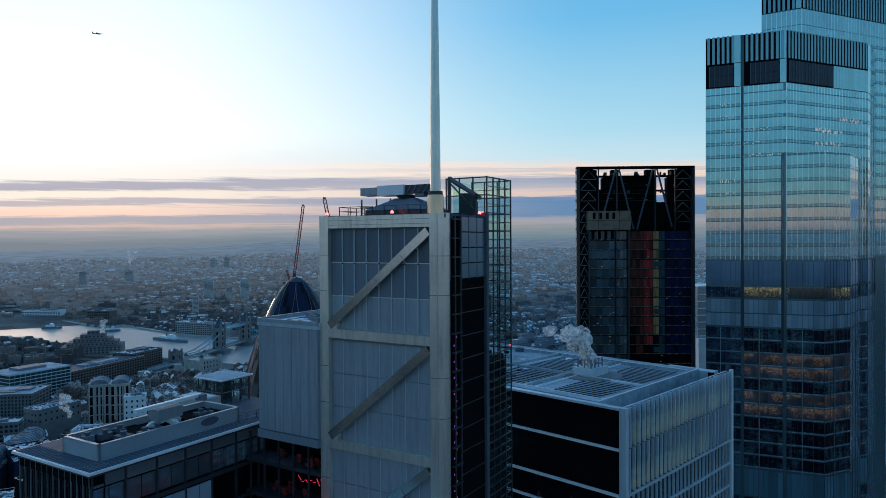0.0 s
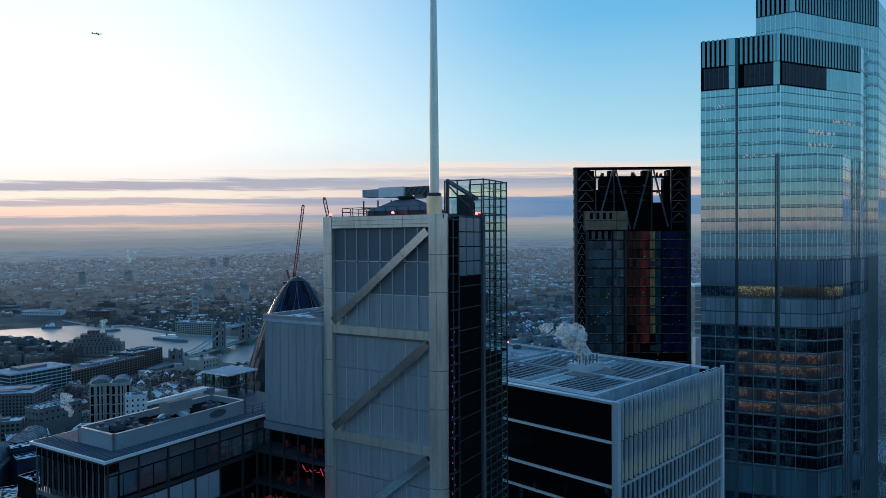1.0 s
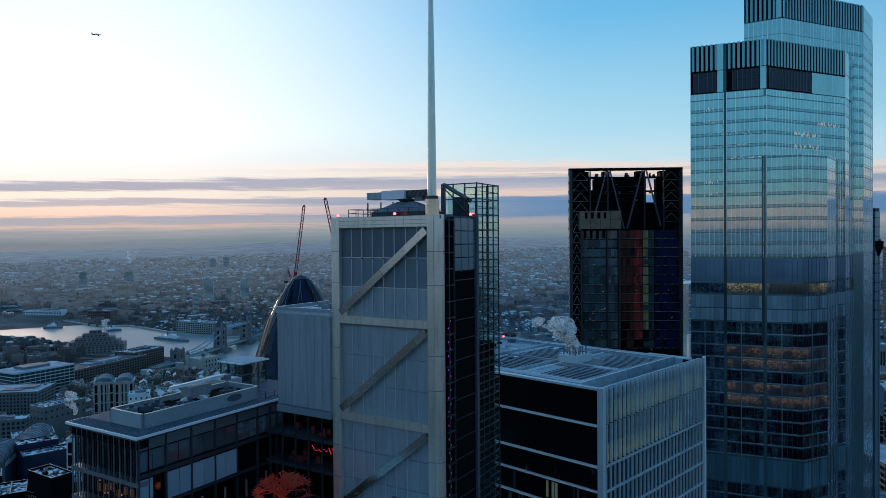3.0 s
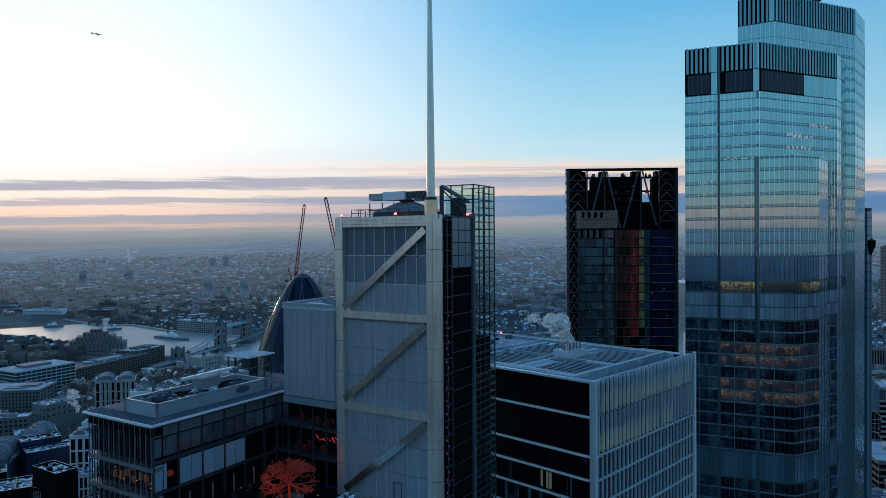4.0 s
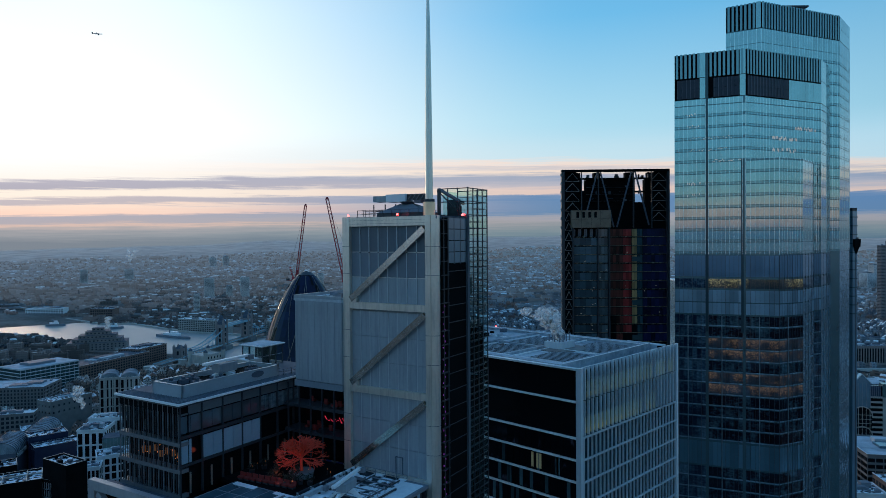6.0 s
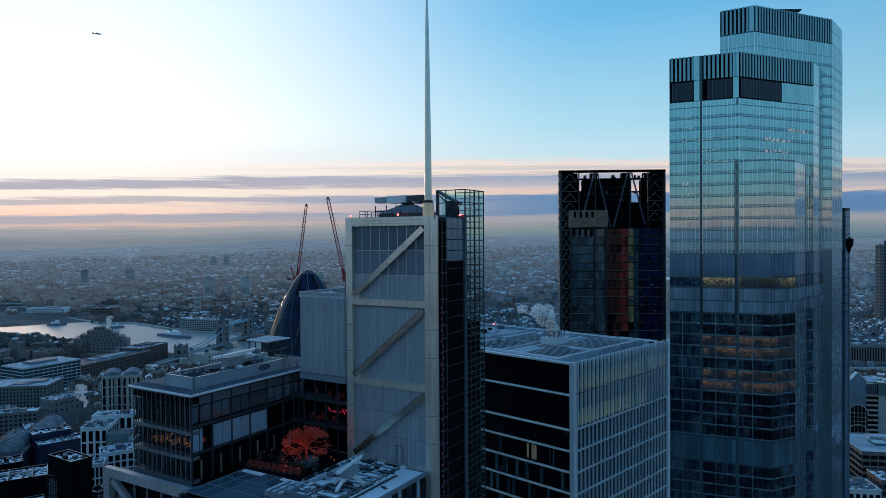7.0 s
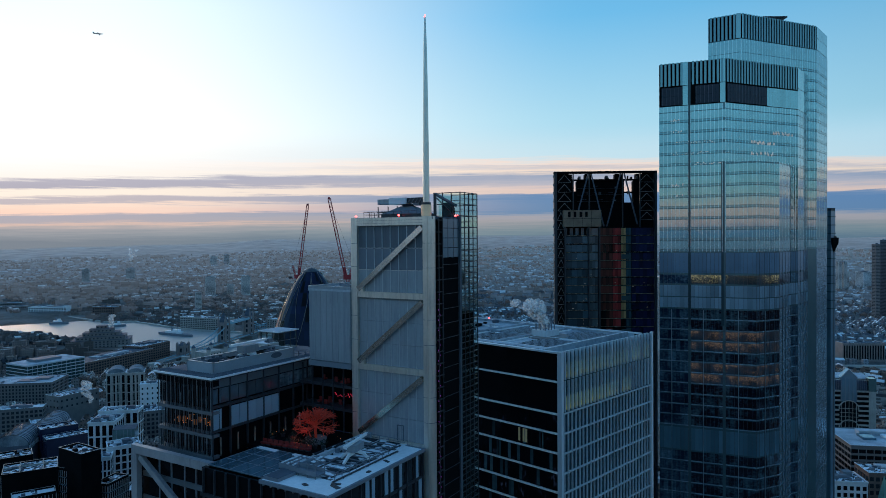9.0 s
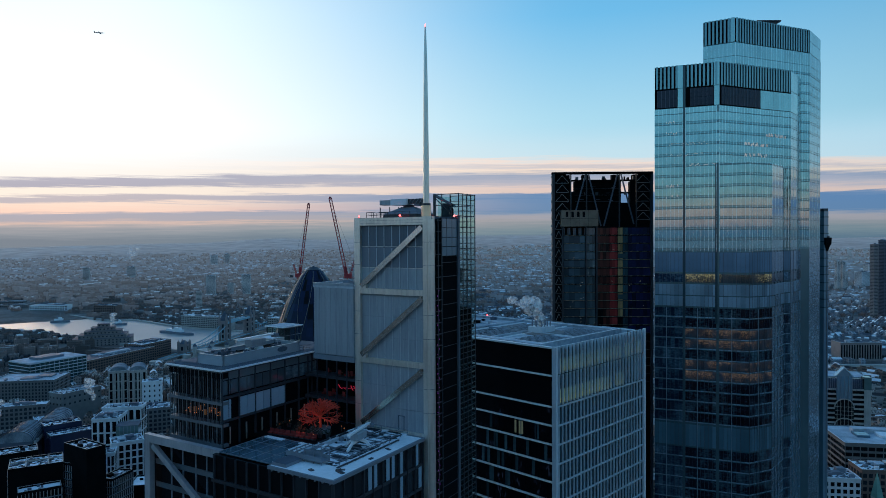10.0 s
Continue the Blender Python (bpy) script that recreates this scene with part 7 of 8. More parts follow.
def office(name, x, y, turn, w, d, h, storey, bay, wallm, winm, label, roofm=None, faces="ab", proud=0.0, category="office building", z=0.0, frac=(0.62, 0.6), low=0):
    """A block with its windows one by one on the faces named: a = local -y, b = local +x, c = local -x, d = +y."""
    t = thing(name, x, y, z, turn, label, category)
    wall = part("wall", B((-w / 2, w / 2, -d / 2, d / 2, 0, h)), wallm, t)
    part("parapet", B((-w / 2 - 0.25, w / 2 + 0.25, -d / 2 - 0.25, -d / 2 + 0.35, h, h + 0.9), (-w / 2 - 0.25, w / 2 + 0.25, d / 2 - 0.35, d / 2 + 0.25, h, h + 0.9), (-w / 2 - 0.25, -w / 2 + 0.35, -d / 2 + 0.35, d / 2 - 0.35, h, h + 0.9), (w / 2 - 0.35, w / 2 + 0.25, -d / 2 + 0.35, d / 2 - 0.35, h, h + 0.9)), wallm, t)
    part("roof", B((-w / 2 + 0.35, w / 2 - 0.35, -d / 2 + 0.35, d / 2 - 0.35, h, h + 0.2)), roofm or M["frost_roof"], t)
    for x0, x1, y0, y1 in ((-w / 2 - 0.3, w / 2 + 0.3, -d / 2 - 0.3, -d / 2 + 0.2), (w / 2 - 0.2, w / 2 + 0.3, -d / 2 + 0.2, d / 2), (-w / 2 - 0.3, -w / 2 + 0.2, -d / 2 + 0.2, d / 2)):
        part("coping", B((x0, x1, y0, y1, h + 0.9, h + 1.05)), M["snow"], t)
    rnd = random.Random(int(abs(x * 7 + y)))
    for i in range(rnd.randint(3, 6)):
        a, b = rnd.uniform(0.05, 0.15) * w, rnd.uniform(0.06, 0.16) * d
        cx, cy = rnd.uniform(-0.28, 0.28) * w, rnd.uniform(-0.25, 0.25) * d
        part("roof_plant", B((cx - a, cx + a, cy - b, cy + b, h + 0.2, h + rnd.uniform(1.2, 3.0))), rnd.choice((M["mid_steel"], M["roof_dark"], M["frost_roof"])), t)
    for i in range(11):
        cx, cy = rnd.uniform(-0.42, 0.42) * w, rnd.uniform(-0.42, 0.42) * d
        a = rnd.uniform(0.5, 1.4)
        part("roof_vent", B((cx - a, cx + a, cy - a * 0.6, cy + a * 0.6, h + 0.2, h + rnd.uniform(0.8, 1.8))), rnd.choice((M["roof_dark"], M["snow"], M["mid_steel"])), t)
    count = 0
    for f in faces:
        length = w if f in "ad" else d
        n = max(1, int(length / bay))
        bw = length / n
        ww, hh = bw * frac[0], storey * frac[1]
        me = mesh_of(B((-ww / 2, ww / 2, -0.06, 0.1, 0, hh)), "window", winm)
        rows = int((h - 2) / storey)
        for r in range(rows):
            zz = h - 1.0 - (r + 1) * storey + (storey - hh) / 2
            if zz < low:
                break
            for k in range(n):
                if count > 290:
                    break
                s = -length / 2 + (k + 0.5) * bw
                m = {"a": pose(s, -d / 2, zz), "d": pose(s, d / 2, zz), "b": pose(w / 2, s, zz, 0, 0, 90), "c": pose(-w / 2, s, zz, 0, 0, 90)}[f]
                piece("window", me, wall, m)
                count += 1
    TAKEN.append((x - max(w, d) * 0.6, x + max(w, d) * 0.6, y - max(w, d) * 0.6, y + max(w, d) * 0.6))
    return t


def framed_block(x, y, turn, w, d, h, label, posts="ab", roof="patch", wall="black", cross=False):
    """Dark clad block: thin frosted parapet edges round a sunk roof, slim pale posts on the faces named."""
    t = thing("office_block", x, y, 0, turn, label, "office building")
    wallm = M["black"] if wall == "black" else M["navy_clad"]
    body = part("wall", B((-w / 2, w / 2, -d / 2, d / 2, 0, h - 1.2)), wallm, t)
    rim = ((-w / 2, w / 2, -d / 2, -d / 2 + 0.4), (-w / 2, w / 2, d / 2 - 0.4, d / 2), (-w / 2, -w / 2 + 0.4, -d / 2 + 0.4, d / 2 - 0.4), (w / 2 - 0.4, w / 2, -d / 2 + 0.4, d / 2 - 0.4))
    for q in rim:
        part("parapet", B((*q, h - 1.2, h - 0.06)), wallm, t)
        x0, x1, y0, y1 = q
        part("frost_edge", B((x0 + 0.02, x1 - 0.02, y0 + 0.02, y1 - 0.02, h - 0.06, h)), M["frost_edge"], t)
    part("roof", B((-w / 2 + 0.4, w / 2 - 0.4, -d / 2 + 0.4, d / 2 - 0.4, h - 1.2, h - 0.9)), M["snow"] if roof == "snow" else M["snow_patch"], t)
    if cross:
        for k in (-0.2, 0.22):
            part("frost_edge", B((k * w, k * w + 0.35, -d / 2 + 0.4, d / 2 - 0.4, h - 0.9, h - 0.1)), M["frost_edge"], t)
        part("frost_edge", B((-w / 2 + 0.4, w / 2 - 0.4, 0.1 * d, 0.1 * d + 0.35, h - 0.9, h - 0.12)), M["frost_edge"], t)
    rnd = random.Random(int(abs(x * 5 + y * 3)))
    for i in range(6):
        cx, cy = rnd.uniform(-0.38, 0.38) * w, rnd.uniform(-0.32, 0.32) * d
        a = rnd.uniform(0.4, 1.3)
        part("roof_unit", B((cx - a, cx + a, cy - a * 0.7, cy + a * 0.7, h - 0.9, h - 0.9 + rnd.uniform(0.4, 1.6))), rnd.choice((M["roof_dark"], M["mid_steel"], M["black"])), t)
    for f in posts:
        length = w if f == "a" else d
        n = int(length / 1.5)
        me = mesh_of(B((-0.16, 0.16, -0.3, 0, 0, 3.0)), "post", M["frame_steel"])
        sill = mesh_of(B((-length / 2, length / 2, -0.2, 0, 0, 0.5)), "sill", M["mid_steel"])
        for r in range(5):
            z = h - 4.4 - r * 4.0
            for k in range(n + 1):
                u = -length / 2 + k * length / n
                m = {"a": pose(u, -d / 2, z), "b": pose(w / 2, u, z, 0, 0, 90), "c": pose(-w / 2, u, z, 0, 0, -90)}[f]
                piece("post", me, body, m)
            piece("sill", sill, body, {"a": pose(0, -d / 2, z - 0.7), "b": pose(w / 2, 0, z - 0.7, 0, 0, 90), "c": pose(-w / 2, 0, z - 0.7, 0, 0, -90)}[f])
    TAKEN.append((x - max(w, d) * 0.6, x + max(w, d) * 0.6, y - max(w, d) * 0.6, y + max(w, d) * 0.6))
    return t


def ribbon_office(name, x, y, turn, w, d, h, storey, bandm, glassm, label, roofm=None):
    """A block of glazed storeys between projecting slab bands."""
    t = thing(name, x, y, 0, turn, label, "office building")
    body = part("glazing", B((-w / 2, w / 2, -d / 2, d / 2, 0, h)), glassm, t)
    k = h
    while k > 4:
        part("slab_band", B((-w / 2 - 0.3, w / 2 + 0.3, -d / 2 - 0.3, d / 2 + 0.3, k - 0.9, k + (0.6 if k == h else 0.0))), bandm, t)
        k -= storey
    part("roof", B((-w / 2, w / 2, -d / 2, d / 2, h + 0.6, h + 0.7)), roofm or M["frost_roof"], t)
    part("roof_plant", B((-w / 4, w / 5, -d / 5, d / 4, h + 0.7, h + 3.6)), M["mid_steel"], t)
    n = max(2, int(w / 6))
    mu = mesh_of(B((-0.15, 0.15, -0.2, 0, 0, h)), "mullion", bandm)
    for i in range(n + 1):
        piece("mullion", mu, body, pose(-w / 2 + i * w / n, -d / 2, 0))
    TAKEN.append((x - max(w, d) * 0.6, x + max(w, d) * 0.6, y - max(w, d) * 0.6, y + max(w, d) * 0.6))
    return t


def barrel_hall(x, y, turn, w, length, h):
    t = thing("vaulted_hall", x, y, 0, turn, "dark hall with curved glazed barrel roof", "hall")
    part("wall", B((-length / 2, length / 2, -w / 2, w / 2, 0, h)), M["panel_dark"], t)
    bm = bmesh.new()
    n = 14
    loops = []
    for xx in (-length / 2, length / 2):
        loops.append([bm.verts.new((xx, -math.cos(math.pi * i / n) * w / 2, h + math.sin(math.pi * i / n) * w * 0.36)) for i in range(n + 1)])
    for i in range(n):
        bm.faces.new((loops[0][i], loops[1][i], loops[1][i + 1], loops[0][i + 1]))
    bm.faces.new(loops[0])
    bm.faces.new(loops[1][::-1])
    part("vault", bm, M["vault"], t)
    band = part("eaves_glazing", B((-length / 2, length / 2, -w / 2 - 0.2, -w / 2, h - 3.4, h - 0.2)), M["black"], t)
    post = mesh_of(B((-0.25, 0.25, -0.2, 0, h - 3.4, h - 0.2)), "post", M["white"])
    for k in range(int(length / 1.8)):
        piece("post", post, band, pose(-length / 2 + 0.9 + k * 1.8, -w / 2 - 0.2, 0))
    for k in range(12):
        xx = -length / 2 + k * length / 11
        bm = bmesh.new()
        for i in range(n):
            a0, a1 = math.pi * i / n, math.pi * (i + 1) / n
            beam(bm, (xx, -math.cos(a0) * w * 0.505, h + math.sin(a0) * w * 0.366), (xx, -math.cos(a1) * w * 0.505, h + math.sin(a1) * w * 0.366), 0.3, 0.3)
        part("rib", bm, M["wing_steel"], t)
    TAKEN.append((x - 25, x + 25, y - 25, y + 25))


M["frost_edge"] = mat("frosted_metal_edge", (0.42, 0.41, 0.38), 0.6, 0.1, 0.25, 1.0, 0.1)
M["navy_clad"] = glass("navy_cladding", (0.022, 0.032, 0.075), 0.2, 0.2, 0.02, 0.2)
M["copper"] = mat("green_copper", (0.16, 0.33, 0.27), 0.7, 0.0, 0.2, 1.0, 0.1)
M["white_stone"] = mat("white_stone_frame", (0.70, 0.70, 0.71), 0.7, 0.0, 0.2, 2.0, 0.1)
M["tower_grey"] = mat("pale_grey_render", (0.62, 0.57, 0.54), 0.85, 0.0, 0.15, 6.0, 0.0, rand=0.15)
M["brick_grey"] = mat("grey_brown_brick", (0.26, 0.22, 0.21), 0.85, 0.0, 0.2, 3.0, 0.1, rand=0.1)


def stepped_block(x, y, turn):
    t = thing("stepped_apartments", x, y, 0, turn, "stepped grey-brown brick riverside apartment block", "apartment block")
    for i, (w, d, z0, z1) in enumerate(((92, 46, 0, 14), (76, 38, 14, 20), (58, 30, 20, 26), (38, 22, 26, 32), (18, 14, 32, 37))):
        tier = part("tier", B((-w / 2, w / 2, -d / 2, d / 2, z0, z1)), M["brick_grey"], t)
        part("terrace_roof", B((-w / 2 - 0.4, w / 2 + 0.4, -d / 2 - 0.4, d / 2 + 0.4, z1, z1 + 0.5)), M["roof_dark"], t)
        me = mesh_of(B((-1.1, 1.1, -0.1, 0.1, 0, 2.0)), "window", M["dim_window"])
        for k in range(int(w / 6)):
            for z in range(int(z0) + 2, int(z1) - 2, 4):
                piece("window", me, tier, pose(-w / 2 + 3 + k * 6, -d / 2, z))
    TAKEN.append((x - 55, x + 55, y - 40, y + 40))


def tower_bridge():
    t = thing("suspension_bridge", 0, 0, 0, 0, "stone towered river bridge with pale blue suspension chains", "bridge")
    line = [Vector((-402, 990, 0)), Vector((-381, 1118, 0)), Vector((-366, 1212, 0)), Vector((-350, 1312, 0))]
    d = (line[2] - line[1]).normalized()
    ang = math.degrees(math.atan2(d.y, d.x))
    side = Vector((-d.y, d.x, 0))
    for i, p in enumerate(line):
        big = i in (1, 2)
        w, h = (13, 44) if big else (12, 24)
        bm = bmesh.new()
        box(bm, -w / 2, w / 2, -w / 2, w / 2, 0, h)
        tw = part("tower", bm, M["brick_grey"], t)
        tw.matrix_basis = pose(p.x, p.y, 0, 0, 0, ang)
        bm = bmesh.new()
        prism(bm, [(-w / 2, -w / 2), (w / 2, -w / 2), (w / 2, w / 2), (-w / 2, w / 2)], h, h + (16 if big else 5), [(-1, -0.3), (1, -0.3), (1, 0.3), (-1, 0.3)])
        rf = part("steep_roof", bm, M["roof_dark"], t)
        rf.matrix_basis = tw.matrix_basis
        for sx in (-1, 1):
            for sy in (-1, 1):
                q = part("corner_turret", tube(bmesh.new(), [(sx * w / 2, sy * w / 2, 0, 2.2), (sx * w / 2, sy * w / 2, h + 3, 2.2), (sx * w / 2, sy * w / 2, h + (12 if big else 6), 0.1)], 8), M["brick_grey"], t)
                q.matrix_basis = tw.matrix_basis
        for k in range(3 if big else 1):
            q = part("arched_window", B((-1.6, 1.6, -w / 2 - 0.2, -w / 2 + 0.2, 14 + k * 9, 20 + k * 9), (-w / 2 - 0.2, -w / 2 + 0.2, -1.6, 1.6, 14 + k * 9, 20 + k * 9)), M["dim_window"], t)
            q.matrix_basis = tw.matrix_basis
        if big:
            q = part("pier", B((-12, 12, -14, 14, 0, 8)), M["concrete"], t)
            q.matrix_basis = tw.matrix_basis
    a, b = line[0] - d * 60, line[3] + d * 30
    part("deck", beam(bmesh.new(), a + Vector((0, 0, 9)), b + Vector((0, 0, 9)), 15, 1.6), M["concrete"], t)
    for s in (-5.5, 5.5):
        part("high_walkway", beam(bmesh.new(), line[1] + side * s + Vector((0, 0, 40)), line[2] + side * s + Vector((0, 0, 40)), 2.6, 3.4), M["blue_paint"], t)
        part("parapet_rail", beam(bmesh.new(), a + side * s * 1.3 + Vector((0, 0, 10.4)), b + side * s * 1.3 + Vector((0, 0, 10.4)), 0.3, 1.3), M["blue_paint"], t)
        for p, q in ((line[0], line[1]), (line[3], line[2])):
            bm = bmesh.new()
            pts = []
            for k in range(13):
                f = k / 12
                z = 20 + (38 - 20) * f - 40 * f * (1 - f) * 0.95
                pts.append(p + (q - p) * f + side * s + Vector((0, 0, max(11.5, z))))
            for m, n in zip(pts, pts[1:]):
                beam(bm, m, n, 0.9, 1.5)
            part("chain", bm, M["blue_paint"], t)
            for m in pts[1:-1]:
                part("hanger", beam(bmesh.new(), m, Vector((m.x, m.y, 9.5)), 0.35, 0.35), M["blue_paint"], t)
    TAKEN.append((-440, -340, 960, 1340))


def castle():
    t = thing("castle_keep", -338, 925, 0, 62, "square stone castle keep with four corner turrets", "castle")
    part("keep", B((-16, 16, -15, 15, 0, 26)), M["stone"], t)
    for i in range(9):
        part("merlon", B((-15.5 + i * 3.6, -13.8 + i * 3.6, -15, -14, 26, 27.6)), M["stone"], t)
    for x in (-16, 16):
        for y in (-15, 15):
            part("turret", tube(bmesh.new(), [(x, y, 0, 3), (x, y, 31, 3)], 8), M["stone"], t)
            part("turret_cap", tube(bmesh.new(), [(x, y, 31, 3.1), (x, y, 33, 2.2), (x, y, 35, 0.2)], 8), M["roof_dark"], t)
    me = mesh_of(B((-0.8, 0.8, -0.1, 0.1, 0, 3)), "window", M["dim_window"])
    for z in (8, 15, 21):
        for k in range(5):
            piece("window", me, t.children[0], pose(-11 + k * 5.5, -15, z))
    w = thing("curtain_wall", -338, 925, 0, 62, "low crenellated stone outer wall", "castle wall")
    for x0, x1, y0, y1 in ((-60, 60, -52, -49), (-60, 60, 49, 52), (-60, -57, -49, 49), (57, 60, -49, 49)):
        part("wall", B((x0, x1, y0, y1, 0, 9)), M["stone"], w)
    for x in (-58, 0, 58):
        for y in (-50, 50):
            part("tower", tube(bmesh.new(), [(x, y, 0, 6), (x, y, 14, 6)], 12), M["stone"], w)
    TAKEN.append((-385, -290, 880, 970))


def ship(x, y, turn, length, label):
    t = thing("moored_ship", x, y, 0.8, turn, label, "ship")
    w = length * 0.07
    part("hull", prism(bmesh.new(), [(-length / 2, -w), (length * 0.35, -w), (length / 2, 0), (length * 0.35, w), (-length / 2, w)], -0.6, 4.5), M["mid_steel"], t)
    part("deckhouse", B((-length * 0.3, length * 0.15, -w * 0.7, w * 0.7, 4.5, 8.5)), M["white"], t)
    part("bridge_house", B((-length * 0.08, length * 0.08, -w * 0.6, w * 0.6, 8.5, 12)), M["white"], t)
    part("funnel", tube(bmesh.new(), [(-length * 0.15, 0, 8, 1.5), (-length * 0.15, 0, 15, 1.3)], 10), M["mid_steel"], t)
    part("ship_mast", tube(bmesh.new(), [(length * 0.02, 0, 12, 0.4), (length * 0.02, 0, 24, 0.2)], 6), M["mid_steel"], t)


def pediment_block():
    t = thing("office_block", 338, 528, 0, -12, "banded stone office block with arched bay and glass pediment", "office building")
    w, d, h = 40.0, 30.0, 66.0
    part("wall", B((-w / 2, w / 2, -d / 2, d / 2, 0, h)), M["glass_black"], t)
    for k in range(14):
        z = h - 10 - k * 4.0
        if z > 2:
            part("floor_band", B((-w / 2 - 0.3, w / 2 + 0.3, -d / 2 - 0.6, d / 2, z, z + 1.5)), M["stone"], t)
    for x in (-w / 2 - 0.2, w / 2 - 4.8):
        part("corner_tower", B((x, x + 5, -d / 2 - 0.8, -d / 2 + 6, 0, h + 1.5)), M["stone"], t)
    for x0, x1 in ((-13.5, -6), (6, 13.5)):
        g = part("upper_glazing", B((x0, x1, -d / 2 - 0.5, -d / 2 + 0.5, h - 10, h)), M["glass_navy"], t)
        me = mesh_of(B((-0.12, 0.12, -0.2, 0, 0, 10)), "mullion", M["mid_steel"])
        for k in range(6):
            piece("mullion", me, g, pose(x0 + k * (x1 - x0) / 5, -d / 2 - 0.5, h - 10))
    part("central_bay", B((-6, 6, -d / 2 - 1.2, -d / 2 + 4, h - 18, h + 2)), M["glass_pale"], t)
    for k in range(5):
        part("mullion", B((-6 + k * 2.9, -5.6 + k * 2.9, -d / 2 - 1.45, -d / 2 - 1.2, h - 18, h + 2)), M["mid_steel"], t)
    for sx in (-1, 1):
        part("gable_bar", beam(bmesh.new(), (6.6 * sx, -d / 2 - 1.5, h + 2), (0, -d / 2 - 1.2, h + 9.2), 0.6, 0.6, (0, 1, 0)), M["fin"], t)
    part("pediment", prism(bmesh.new(), [(-6.5, -d / 2 - 1.4), (6.5, -d / 2 - 1.4), (6.5, -d / 2 + 5), (-6.5, -d / 2 + 5)], h + 2, h + 9, [(-0.2, -d / 2 - 1.0), (0.2, -d / 2 - 1.0), (0.2, -d / 2 + 4.6), (-0.2, -d / 2 + 4.6)]), M["glass_pale"], t)
    for z in (20.0, 36.0):
        arc = [(7 * math.cos(math.pi * i / 16), z + 6 + 7 * math.sin(math.pi * i / 16)) for i in range(17)]
        bm = bmesh.new()
        front = [bm.verts.new((x, -d / 2 - 1.3, zz)) for x, zz in arc + [(-7, z - 5), (7, z - 5)]]
        back = [bm.verts.new((x, -d / 2 - 0.3, zz)) for x, zz in arc + [(-7, z - 5), (7, z - 5)]]
        bm.faces.new(front[::-1])
        for i in range(len(front)):
            k = (i + 1) % len(front)
            bm.faces.new((front[i], front[k], back[k], back[i]))
        win = part("arched_window", bm, M["glass_black"], t, "dark arched window with pale glazing bars")
        for k in range(5):
            x = -5.6 + k * 2.8
            part("glazing_bar", B((x - 0.15, x + 0.15, -d / 2 - 1.5, -d / 2 - 1.25, z - 5, z + 6 + math.sqrt(49 - x * x) - 0.3)), M["stone"], win)
        for k in range(4):
            zz = z - 4 + k * 3.4
            part("glazing_bar", B((-6.9, 6.9, -d / 2 - 1.46, -d / 2 - 1.27, zz, zz + 0.3)), M["stone"], win)
        for (x0, z0), (x1, z1) in zip(arc, arc[1:]):
            part("arch_stone", beam(bmesh.new(), (x0 * 1.05, -d / 2 - 1.2, z0), (x1 * 1.05, -d / 2 - 1.2, z1), 0.7, 0.7, (0, 1, 0)), M["stone"], win)
    for x in (-w / 2 - 0.4, w / 2 - 5.2):
        part("corner_glass", prism(bmesh.new(), [(x, -d / 2 - 1.0), (x + 5.6, -d / 2 - 1.0), (x + 5.6, -d / 2 + 6), (x, -d / 2 + 6)], h - 9, h + 1.6), M["glass_green"], t, "pale blue-green glazed corner top")
    for k in range(10):
        part("terrace_rail", B((-w / 2 + 5.2 + k * 3, -w / 2 + 5.4 + k * 3, -d / 2 - 0.7, -d / 2 - 0.6, h - 10.5, h - 9)), M["dark_steel"], t)
    part("roof", B((-w / 2, w / 2, -d / 2 + 5, d / 2, h, h + 0.6)), M["frost_roof"], t)
    TAKEN.append((310, 366, 500, 556))
    f = office("low_roofed_block", 312, 412, -10, 84, 44, 47, 4.0, 4.6, M["stone_grey"], M["glass_black"], "low grey block with broad pale frosted roof", M["frost_roof"], "ac", frac=(0.86, 0.6), low=22)
    office("office_block", 232, 352, -8, 24, 18, 43, 4.0, 3.2, M["white_stone"], M["glass_black"], "white-framed block with a cluttered frosted roof", M["snow_patch"], "ac", frac=(0.6, 0.6), low=20)
    office("office_block", 262, 356, -8, 26, 18, 46, 4.0, 3.2, M["brick"], M["dim_window"], "red brick block with small windows and snowy roof", M["snow_patch"], "ac", low=20)
    sp = thing("copper_spire", 251, 340, 0, 12, "slim green copper spire on a stone turret", "spire")
    part("turret", B((-2.2, 2.2, -2.2, 2.2, 0, 34)), M["stone"], sp)
    part("spire", prism(bmesh.new(), [(-2.3, -2.3), (2.3, -2.3), (2.3, 2.3), (-2.3, 2.3)], 34, 48, [(-0.1, -0.1), (0.1, -0.1), (0.1, 0.1), (-0.1, 0.1)]), M["copper"], sp)
    TAKEN.append((246, 256, 335, 345))
    for i in range(4):
        part("rooflight", B((-28 + i * 15, -20 + i * 15, -6, 5, 47.2, 48.8)), M["snow"] if i % 2 else M["glass_roof"], f)
    TAKEN.append((255, 350, 385, 425))


def pale_slab():
    t = thing("office_slab", 158, 408, 0, 4, "pale blue-white glazed office slab between the skyscrapers", "office building")
    wall = part("wall", B((-11, 11, -10, 10, 0, 158)), M["glass_sky"], t)
    for k in range(16):
        part("floor_band", B((-11.1, 11.1, -10.1, -9.9, 92 + k * 4.1, 92.5 + k * 4.1)), M["fin"], t)
    part("cap", B((-11.3, 11.3, -10.3, 10.3, 158, 158.8)), M["white"], t)
    part("stair_tower", B((-12.5, -6, -14, -10, 0, 128)), M["white_stone"], t)


